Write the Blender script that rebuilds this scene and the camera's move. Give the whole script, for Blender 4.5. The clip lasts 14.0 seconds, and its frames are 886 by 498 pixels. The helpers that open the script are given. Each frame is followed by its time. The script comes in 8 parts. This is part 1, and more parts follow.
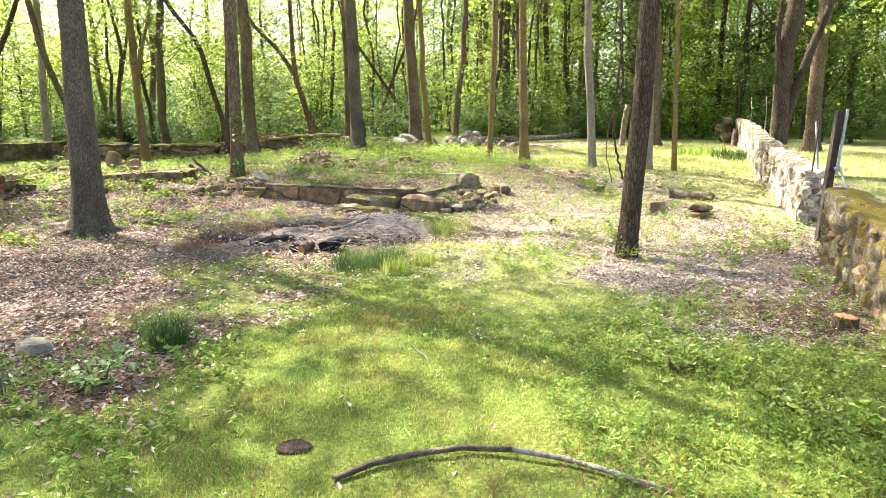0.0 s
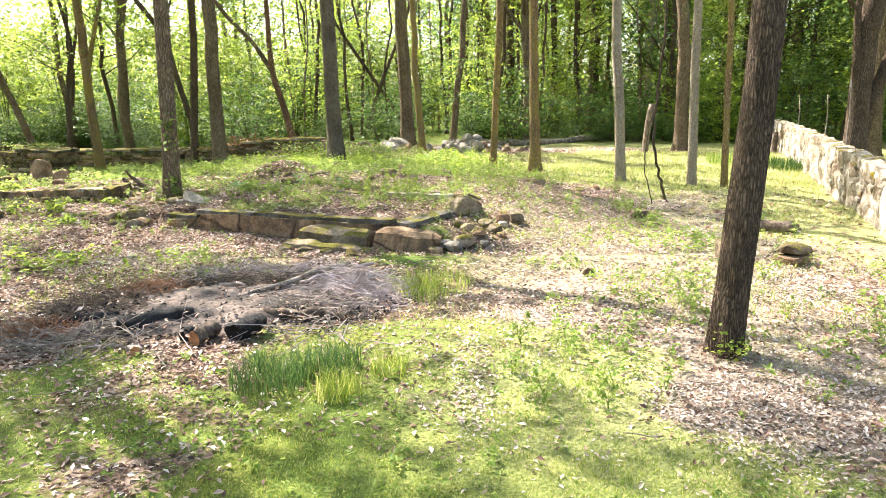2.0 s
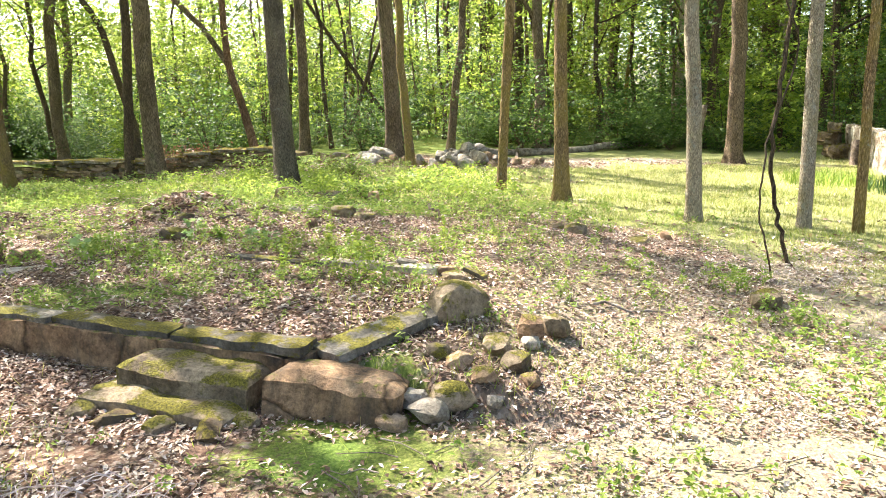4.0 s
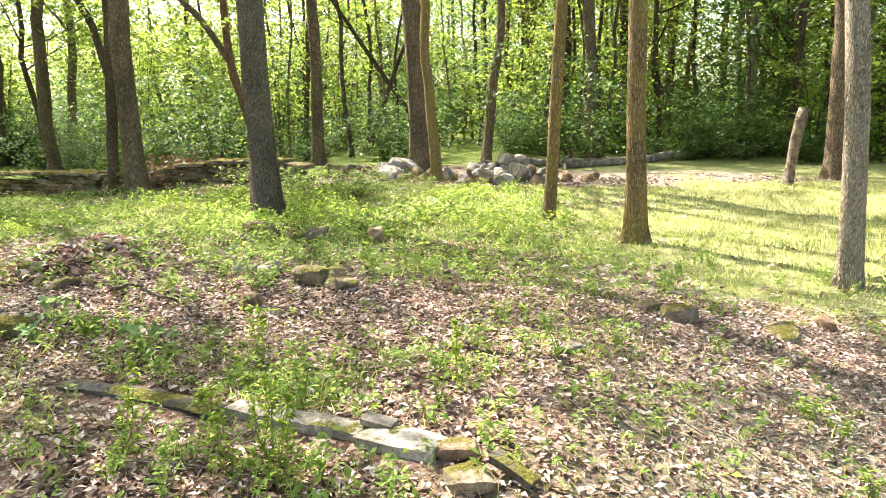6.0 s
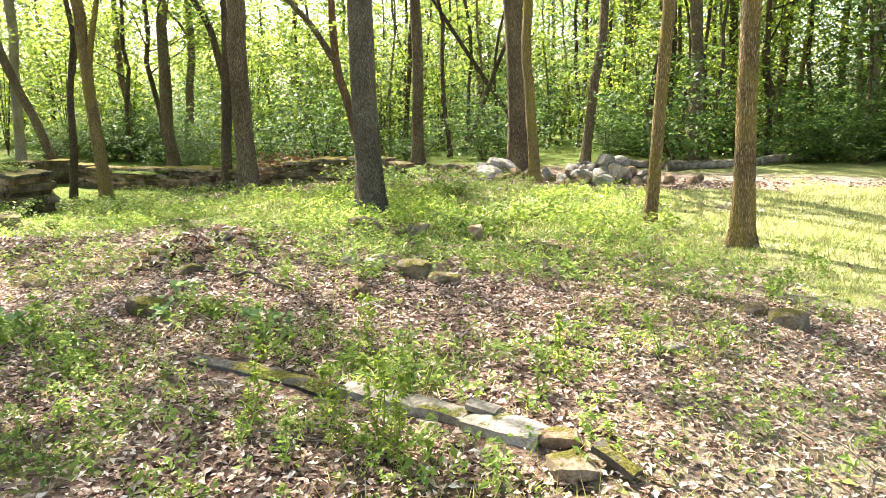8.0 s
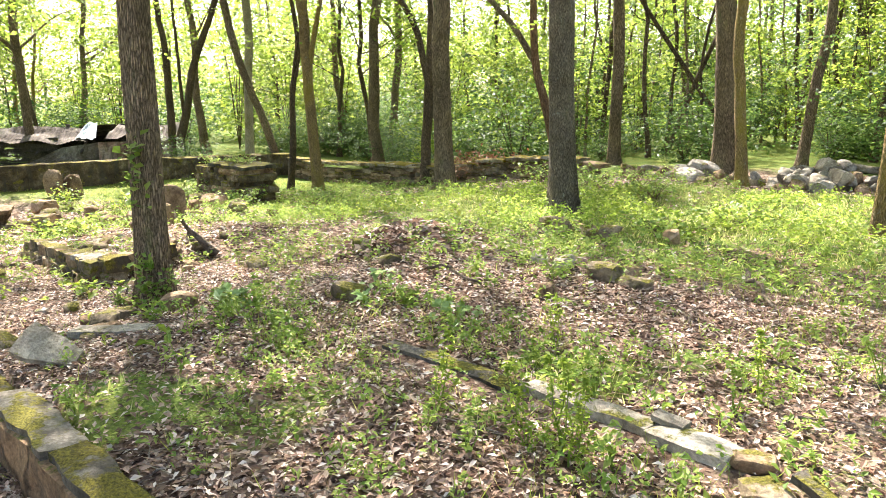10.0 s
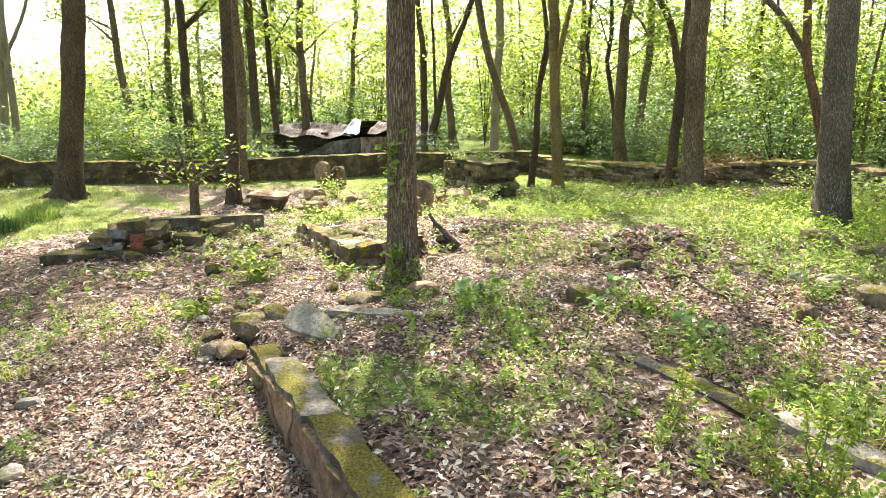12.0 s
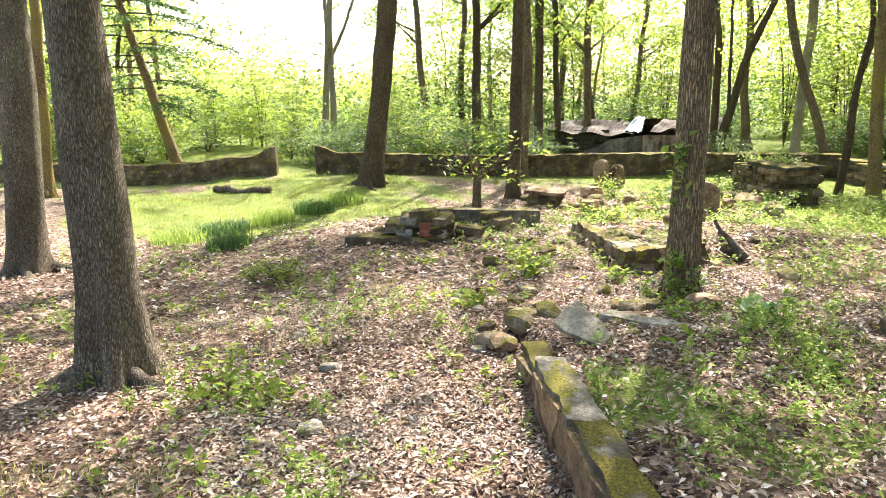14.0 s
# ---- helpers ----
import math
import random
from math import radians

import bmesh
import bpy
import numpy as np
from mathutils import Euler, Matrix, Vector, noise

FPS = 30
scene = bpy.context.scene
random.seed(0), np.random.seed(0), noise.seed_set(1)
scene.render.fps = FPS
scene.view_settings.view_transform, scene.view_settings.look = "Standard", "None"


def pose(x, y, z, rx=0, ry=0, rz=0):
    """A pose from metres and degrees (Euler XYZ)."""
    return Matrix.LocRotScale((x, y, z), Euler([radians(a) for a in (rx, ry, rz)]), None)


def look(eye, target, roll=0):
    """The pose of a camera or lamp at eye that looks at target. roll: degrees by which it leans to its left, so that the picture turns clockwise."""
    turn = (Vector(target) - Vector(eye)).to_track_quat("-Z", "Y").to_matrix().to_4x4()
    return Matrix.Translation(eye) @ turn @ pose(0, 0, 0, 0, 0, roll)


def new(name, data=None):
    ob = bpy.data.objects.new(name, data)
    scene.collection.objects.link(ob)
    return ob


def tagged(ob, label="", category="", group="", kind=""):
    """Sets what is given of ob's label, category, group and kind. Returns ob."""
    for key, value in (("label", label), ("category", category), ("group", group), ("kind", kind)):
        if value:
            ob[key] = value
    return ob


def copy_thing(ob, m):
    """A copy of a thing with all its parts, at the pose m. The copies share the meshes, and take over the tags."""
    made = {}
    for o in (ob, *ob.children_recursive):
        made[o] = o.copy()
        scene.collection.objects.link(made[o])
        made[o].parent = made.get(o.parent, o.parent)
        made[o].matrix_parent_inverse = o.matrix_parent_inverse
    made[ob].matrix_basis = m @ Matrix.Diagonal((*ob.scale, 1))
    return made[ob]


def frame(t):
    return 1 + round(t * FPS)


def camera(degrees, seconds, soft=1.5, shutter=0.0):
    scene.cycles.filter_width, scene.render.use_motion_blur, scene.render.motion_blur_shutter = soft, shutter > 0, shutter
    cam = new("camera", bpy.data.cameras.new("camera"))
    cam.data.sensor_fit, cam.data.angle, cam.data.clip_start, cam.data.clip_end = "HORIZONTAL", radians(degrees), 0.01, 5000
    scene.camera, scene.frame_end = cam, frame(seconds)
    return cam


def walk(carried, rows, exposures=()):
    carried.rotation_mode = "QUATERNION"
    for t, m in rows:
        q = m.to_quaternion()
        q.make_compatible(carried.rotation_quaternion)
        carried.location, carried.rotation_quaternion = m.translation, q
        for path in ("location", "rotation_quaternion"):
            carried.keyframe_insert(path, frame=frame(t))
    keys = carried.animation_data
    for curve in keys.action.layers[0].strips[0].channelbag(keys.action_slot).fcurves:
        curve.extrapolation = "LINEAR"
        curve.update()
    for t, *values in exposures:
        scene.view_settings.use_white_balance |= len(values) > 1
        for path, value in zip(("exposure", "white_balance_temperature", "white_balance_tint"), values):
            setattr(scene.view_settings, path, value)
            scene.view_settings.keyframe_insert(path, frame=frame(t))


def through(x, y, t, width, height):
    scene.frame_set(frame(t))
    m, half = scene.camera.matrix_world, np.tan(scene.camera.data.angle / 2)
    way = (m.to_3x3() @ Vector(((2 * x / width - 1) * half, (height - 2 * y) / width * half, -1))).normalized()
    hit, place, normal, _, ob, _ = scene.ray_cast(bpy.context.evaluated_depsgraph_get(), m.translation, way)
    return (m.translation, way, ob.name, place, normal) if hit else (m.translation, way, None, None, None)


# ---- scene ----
cam = camera(63.7, 14.0, soft=0.85)
METRES, EYE, TILT, LEAN, TURN = 11.0, 1.83, -11.9, 0.0, 0.0
ROWS = [
    (0.0, 0.0, 0.0, 0.0, -0.0, 0.0, 0.0),
    (0.5, 0.0024, 0.061, 0.0121, -0.01, -0.03, 0.02),
    (1.0, 0.0057, 0.1311, 0.0263, -0.01, -0.05, 0.0),
    (1.5, 0.0086, 0.2091, 0.0421, -0.01, -0.04, -0.01),
    (2.0, 0.0124, 0.2939, 0.0591, 0.02, -0.04, -0.01),
    (2.5, 0.0165, 0.3849, 0.0778, 0.04, -0.05, 0.02),
    (3.0, 0.0205, 0.4806, 0.0967, 0.07, -0.04, 0.04),
    (5.5, 0.0429, 0.9589, 0.1994, 1.91, 0.0, -0.18),
    (6.0, 0.0422, 0.9764, 0.2022, 3.32, 0.07, -0.49),
    (6.5, 0.0406, 0.9745, 0.2018, 5.07, 0.08, -0.85),
    (7.0, 0.039, 0.9698, 0.1999, 6.69, 0.08, -1.19),
    (9.5, 0.0371, 0.9634, 0.1988, 21.11, -0.64, -4.04),
    (10.0, 0.0374, 0.9627, 0.1991, 25.89, -1.05, -4.92),
    (10.5, 0.0374, 0.9623, 0.1998, 30.41, -1.5, -5.74),
    (11.0, 0.0368, 0.9618, 0.2004, 34.95, -2.03, -6.52),
    (11.5, 0.036, 0.9613, 0.2011, 39.82, -2.68, -7.28),
    (12.0, 0.0355, 0.9607, 0.2017, 44.8, -3.41, -8.0),
    (12.5, 0.0345, 0.9599, 0.2023, 50.19, -4.25, -8.71),
    (13.0, 0.0333, 0.9593, 0.2029, 55.64, -5.19, -9.34),
    (13.5, 0.032, 0.9588, 0.2034, 61.22, -6.19, -9.89),
    (14.0, 0.0312, 0.9588, 0.2041, 66.88, -7.27, -10.33),
]
walk(cam, [(t, pose(0, 0, EYE, TILT, LEAN, TURN) @ pose(METRES * x, METRES * y, METRES * z, 90 + pitch, roll, yaw)) for t, x, y, z, yaw, pitch, roll in ROWS])

# ---- light ----
SUN_FROM = Vector((-0.62, 0.60, 1.0)).normalized()
world = bpy.data.worlds.new("sky")
scene.world = world
world.use_nodes = True
wn = world.node_tree.nodes
sky = wn.new("ShaderNodeTexSky")
sky.sky_type = "NISHITA"
sky.sun_disc = False
sky.sun_elevation = math.asin(SUN_FROM.z)
sky.sun_rotation = math.atan2(SUN_FROM.x, SUN_FROM.y)
sky.air_density, sky.dust_density, sky.ozone_density = 1.0, 3.0, 1.0
world.node_tree.links.new(sky.outputs[0], wn["Background"].inputs[0])
wn["Background"].inputs[1].default_value = 0.125
sun = new("sun", bpy.data.lights.new("sun", "SUN"))
sun.data.energy, sun.data.angle, sun.data.color = 4.7, radians(0.55), (1.0, 0.935, 0.86)
sun.matrix_world = look(SUN_FROM * 40, (0, 0, 0))
scene.view_settings.exposure = 2.28

rng = np.random.default_rng(7)


# ---- noise and terrain ----
def lattice(ix, iy, seed):
    h = (ix * 374761393 + iy * 668265263 + seed * 974711) & 0xFFFFFFFF
    h = ((h ^ (h >> 13)) * 1274126177) & 0xFFFFFFFF
    return ((h ^ (h >> 16)) & 0xFFFF) / 65535.0


def vnoise(x, y, scale, seed=0):
    """Smooth noise from 0 to 1 over the plan, with blobs of about `scale` metres."""
    x, y = np.asarray(x, float) / scale + 1000.0, np.asarray(y, float) / scale + 1000.0
    ix, iy = np.floor(x).astype(np.int64), np.floor(y).astype(np.int64)
    fx, fy = x - ix, y - iy
    fx, fy = fx * fx * (3 - 2 * fx), fy * fy * (3 - 2 * fy)
    a, b = lattice(ix, iy, seed), lattice(ix + 1, iy, seed)
    c, d = lattice(ix, iy + 1, seed), lattice(ix + 1, iy + 1, seed)
    return (a * (1 - fx) + b * fx) * (1 - fy) + (c * (1 - fx) + d * fx) * fy


def sm(a, b, x):
    k = np.clip((np.asarray(x, float) - a) / (b - a), 0, 1)
    return k * k * (3 - 2 * k)


HU, HV = np.array((0.948, -0.318)), np.array((0.318, 0.948))   # the ruin's own axes: along its front, and back from it
H0 = np.array((-2.27, 12.60))


def to_uv(x, y):
    dx, dy = np.asarray(x, float) - H0[0], np.asarray(y, float) - H0[1]
    return dx * HU[0] + dy * HU[1], dx * HV[0] + dy * HV[1]


def from_uv(u, v):
    return H0[0] + u * HU[0] + v * HV[0], H0[1] + u * HU[1] + v * HV[1]


def bump_at(x, y, cx, cy, r):
    return np.exp(-((x - cx) ** 2 + (y - cy) ** 2) / (r * r))


def ground_smooth(x, y):
    x, y = np.asarray(x, float), np.asarray(y, float)
    u, v = to_uv(x, y)
    z = 0.02 + 0.18 * sm(10.0, 17.0, y) - 0.045 * np.minimum(9.5, np.maximum(0, -x - 2.5))
    z = z - 0.28 * sm(-4.5, -9.0, x) * sm(13, 19, y) * sm(-16.5, -12.5, x)
    z = z - 0.08 * sm(8.5, 10.5, y) * sm(13, 12, y) * sm(2.5, 0.5, x)
    z = z + 0.24 * sm(0.02, 0.16, v) * sm(6.5, 3.5, v) * sm(-3.2, -1.0, u) * sm(4.2, 2.2, u)
    z = z + 0.07 * bump_at(x, y, -5.3, 10.5, 1.2)
    z = z + 0.24 * bump_at(x, y, -3.05, 16.9, 0.6) + 0.08 * bump_at(x, y, -2.0, 19.3, 1.1)
    z = z + 0.30 * bump_at(x, y, -9.2, 20.0, 1.6)
    z = z + 0.24 * sm(-12.5, -19.0, x) * sm(21, 14, y)
    z = z + 0.21 * sm(15.36, 15.5, y + 0.45 * (x + 5.7)) * sm(-5.45 + 0.35 * sm(15.9, 17.0, y), -5.65 - 0.3 * sm(15.9, 17.0, y), x + 0.15 * (y - 15.4)) * sm(2.9, 1.5, np.hypot(x + 6.9, y - 16.7))
    return z


def ground_at(x, y):
    z = ground_smooth(x, y)
    near = sm(60, 25, np.hypot(np.asarray(x) + 2, np.asarray(y) - 12))
    z = z + near * (0.10 * (vnoise(x, y, 2.6, 3) - 0.5) + 0.05 * (vnoise(x, y, 0.8, 4) - 0.5) + 0.022 * (vnoise(x, y, 0.23, 5) - 0.5))
    return z


def gz(x, y):
    return float(ground_at(x, y))


def ellipse(x, y, cx, cy, rx, ry, edge=0.3):
    d = np.sqrt(((x - cx) / rx) ** 2 + ((y - cy) / ry) ** 2)
    d = d + 0.5 * (vnoise(x, y, 0.9, 11) - 0.5) + 0.3 * (vnoise(x, y, 0.35, 12) - 0.5)
    return sm(1 + edge, 1 - edge, d)


def grass_at(x, y):
    """How grassy the ground is: 0 leaf litter, 1 turf."""
    x, y = np.asarray(x, float), np.asarray(y, float)
    g = ellipse(x, y, 0.2, 4.3, 2.2, 3.6)
    g = np.maximum(g, ellipse(x, y, 3.0, 3.0, 2.6, 2.2))
    g = np.maximum(g, 0.9 * ellipse(x, y, -2.4, 2.5, 2.2, 1.5))
    g = np.maximum(g, 0.55 * ellipse(x, y, 0.0, 8.0, 1.2, 1.1))
    g = np.maximum(g, ellipse(x, y, 6.3, 20.5, 5.4, 5.2))
    g = np.maximum(g, 0.8 * ellipse(x, y, -0.6, 21.5, 4.5, 3.0))
    g = np.maximum(g, 0.9 * ellipse(x, y, -8.5, 22.5, 6.0, 2.2))
    g = np.maximum(g, 0.95 * ellipse(x, y, -15.2, 13.0, 3.2, 4.0))
    g = np.maximum(g, 0.8 * ellipse(x, y, 11, 17, 3.5, 8))
    g = np.maximum(g, 0.32 * ellipse(x, y, 2.6, 12.5, 2.2, 2.6))
    g = np.maximum(g, 0.35 * ellipse(x, y, 0.6, 11.0, 1.2, 0.8))
    g = np.maximum(g, 0.65 * ellipse(x, y, 5.6, 14.5, 1.3, 4.2))
    far = sm(17.5, 22, np.hypot(x + 2, y - 9) + 2.5 * (x < -3))  * (0.55 + 0.4 * vnoise(x, y, 3.0, 23))
    g = np.maximum(g, far)
    patch = sm(0.52, 0.78, 0.6 * vnoise(x, y, 1.3, 21) + 0.4 * vnoise(x, y, 0.4, 22))
    patch = patch * (1 - 0.85 * sm(-2.6, -4.0, x) * sm(16.5, 14.5, y))
    patch = patch * (1 - 0.45 * sm(0.0, 1.0, x) * sm(7.0, 8.0, y) * sm(14.5, 13.0, y))
    return np.clip(np.maximum(g, 0.55 * patch), 0, 1)


# ---- materials ----
def material(name):
    m = bpy.data.materials.new(name)
    m.use_nodes = True
    nt = m.node_tree
    return m, nt.nodes, nt.links, nt.nodes["Principled BSDF"]


def node(nodes, kind, **values):
    n = nodes.new(kind)
    for key, value in values.items():
        n.inputs[key.replace("_", " ")].default_value = value
    return n


def ramp(nodes, *stops):
    r = nodes.new("ShaderNodeValToRGB")
    e = r.color_ramp.elements
    while len(e) < len(stops):
        e.new(0.5)
    for el, (at, col) in zip(e, stops):
        el.position, el.color = at, (*col, 1)
    return r


def mapped(nodes, links, scale, coords="Object"):
    tc, mp = nodes.new("ShaderNodeTexCoord"), nodes.new("ShaderNodeMapping")
    mp.inputs["Scale"].default_value = scale
    links.new(tc.outputs[coords], mp.inputs["Vector"])
    return mp


def mix_rgb(nodes, links, fac, a, b, blend="MIX"):
    m = nodes.new("ShaderNodeMix")
    m.data_type, m.blend_type = "RGBA", blend
    for sock, val in ((m.inputs[0], fac), (m.inputs[6], a), (m.inputs[7], b)):
        if isinstance(val, (int, float)):
            sock.default_value = val
        elif isinstance(val, tuple):
            sock.default_value = (*val, 1)
        else:
            links.new(val, sock)
    return m.outputs[2]


def add_bump(nodes, links, shader, height, strength, distance):
    b = node(nodes, "ShaderNodeBump", Strength=strength, Distance=distance)
    links.new(height, b.inputs["Height"])
    links.new(b.outputs[0], shader.inputs["Normal"])
    return b


def bark_material(name, dark, light, moss=(0.10, 0.13, 0.03), moss_amount=0.0, lichen=0.0, furrow=16.0, reach=0.1):
    """Old bark: pale scaly ridges that braid up the stem, with dark broken furrows between. reach: how drawn-out the ridges are."""
    m, n, l, p = material(name)
    info = n.new("ShaderNodeObjectInfo")
    shift = n.new("ShaderNodeVectorMath")
    shift.operation = "SCALE"
    shift.inputs[0].default_value = (3.7, 5.1, 41.0)
    l.new(info.outputs["Random"], shift.inputs["Scale"])

    def coords(sz):
        mp = mapped(n, l, (1, 1, sz))
        ad = n.new("ShaderNodeVectorMath")
        ad.operation = "ADD"
        l.new(mp.outputs[0], ad.inputs[0])
        l.new(shift.outputs[0], ad.inputs[1])
        return ad.outputs[0]

    slow, fast = coords(reach), coords(0.55)
    sway = node(n, "ShaderNodeTexNoise", Scale=7.0, Detail=3.0, Roughness=0.6)
    l.new(coords(0.35), sway.inputs["Vector"])
    warped = mix_rgb(n, l, 0.05, slow, sway.outputs["Color"], "ADD")
    ridge = node(n, "ShaderNodeTexVoronoi", Scale=furrow * 2.9, Randomness=1.0)
    ridge.feature = "DISTANCE_TO_EDGE"
    l.new(warped, ridge.inputs["Vector"])
    plate = node(n, "ShaderNodeTexVoronoi", Scale=furrow * 3.6, Randomness=1.0)
    l.new(mix_rgb(n, l, 0.05, coords(0.42), sway.outputs["Color"], "ADD"), plate.inputs["Vector"])
    fine = node(n, "ShaderNodeTexNoise", Scale=85.0, Detail=7.0, Roughness=0.78)
    l.new(fast, fine.inputs["Vector"])
    broken = n.new("ShaderNodeMath")
    broken.operation = "MULTIPLY_ADD"
    broken.inputs[1].default_value = 0.34
    l.new(fine.outputs["Fac"], broken.inputs[0])
    l.new(ridge.outputs["Distance"], broken.inputs[2])
    mid = tuple(0.45 * a + 0.55 * b for a, b in zip(dark, light))
    soft = tuple(0.6 * a + 0.4 * b for a, b in zip(dark, mid))
    r = ramp(n, (0.09, tuple(c * 0.4 for c in dark)), (0.18, soft), (0.30, mid), (0.54, light))
    l.new(broken.outputs[0], r.inputs[0])
    tint = n.new("ShaderNodeSeparateColor")
    l.new(plate.outputs["Color"], tint.inputs[0])
    scales = ramp(n, (0.0, (0.62, 0.60, 0.58)), (0.5, (1.0, 1.0, 1.0)), (1.0, (1.3, 1.27, 1.22)))
    l.new(tint.outputs[0], scales.inputs[0])
    col = mix_rgb(n, l, 0.75, r.outputs[0], mix_rgb(n, l, 1.0, r.outputs[0], scales.outputs[0], "MULTIPLY"))
    grain = ramp(n, (0.32, (0.6, 0.58, 0.55)), (0.68, (1.35, 1.33, 1.3)))
    l.new(fine.outputs["Fac"], grain.inputs[0])
    col = mix_rgb(n, l, 0.8, col, mix_rgb(n, l, 1.0, col, grain.outputs[0], "MULTIPLY"))
    big = node(n, "ShaderNodeTexNoise", Scale=2.3, Detail=6.0, Roughness=0.65)
    l.new(fast, big.inputs["Vector"])
    tone = ramp(n, (0.35, (0.66, 0.63, 0.58)), (0.65, (1.2, 1.16, 1.1)))
    l.new(big.outputs["Fac"], tone.inputs[0])
    col = mix_rgb(n, l, 1.0, col, tone.outputs[0], "MULTIPLY")
    if moss_amount > 0:
        mr = ramp(n, (0.62 - 0.3 * moss_amount, (0, 0, 0)), (0.78 - 0.22 * moss_amount, (0.85, 0.85, 0.85)))
        l.new(big.outputs["Fac"], mr.inputs[0])
        col = mix_rgb(n, l, mr.outputs[0], col, mix_rgb(n, l, fine.outputs["Fac"], tuple(c * 0.4 for c in moss), tuple(c * 1.6 for c in moss)))
    if lichen > 0:
        spots = node(n, "ShaderNodeTexNoise", Scale=11.0, Detail=7.0, Roughness=0.78)
        l.new(coords(0.8), spots.inputs["Vector"])
        lr = ramp(n, (0.64 - 0.12 * lichen, (0, 0, 0)), (0.72 - 0.1 * lichen, (0.75, 0.75, 0.75)))
        l.new(spots.outputs["Fac"], lr.inputs[0])
        col = mix_rgb(n, l, lr.outputs[0], col, (0.38, 0.38, 0.31))
    l.new(col, p.inputs["Base Color"])
    p.inputs["Roughness"].default_value = 0.92
    p.inputs["Specular IOR Level"].default_value = 0.2
    hr = ramp(n, (0.10, (0, 0, 0)), (0.42, (0.85, 0.85, 0.85)))
    l.new(broken.outputs[0], hr.inputs[0])
    add_bump(n, l, p, mix_rgb(n, l, 0.3, hr.outputs[0], fine.outputs["Fac"]), 1.0, 0.035)
    return m


def leaf_material(name, stops, through=0.55, gloss=0.35, glow=2.0):
    """Thin green leaf: light passes through it as well as off it."""
    m, n, l, p = material(name)
    geo = n.new("ShaderNodeNewGeometry")
    r = ramp(n, *stops)
    l.new(geo.outputs["Random Per Island"], r.inputs[0])
    big = node(n, "ShaderNodeTexNoise", Scale=0.35, Detail=2.0)
    l.new(mapped(n, l, (1, 1, 1)).outputs[0], big.inputs["Vector"])
    hue = node(n, "ShaderNodeHueSaturation", Saturation=1.0)
    vr = ramp(n, (0.3, (0.72, 0.72, 0.72)), (0.7, (1.25, 1.25, 1.25)))
    l.new(big.outputs["Fac"], vr.inputs[0])
    l.new(vr.outputs[0], hue.inputs["Value"])
    l.new(r.outputs[0], hue.inputs["Color"])
    l.new(hue.outputs[0], p.inputs["Base Color"])
    p.inputs["Roughness"].default_value = 0.5
    p.inputs["Specular IOR Level"].default_value = gloss
    tr = n.new("ShaderNodeBsdfTranslucent")
    warm = node(n, "ShaderNodeHueSaturation", Hue=0.484, Saturation=0.95, Value=glow)
    l.new(hue.outputs[0], warm.inputs["Color"])
    l.new(warm.outputs[0], tr.inputs["Color"])
    mx = n.new("ShaderNodeMixShader")
    mx.inputs[0].default_value = through
    l.new(p.outputs[0], mx.inputs[1])
    l.new(tr.outputs[0], mx.inputs[2])
    l.new(mx.outputs[0], n["Material Output"].inputs["Surface"])
    return m


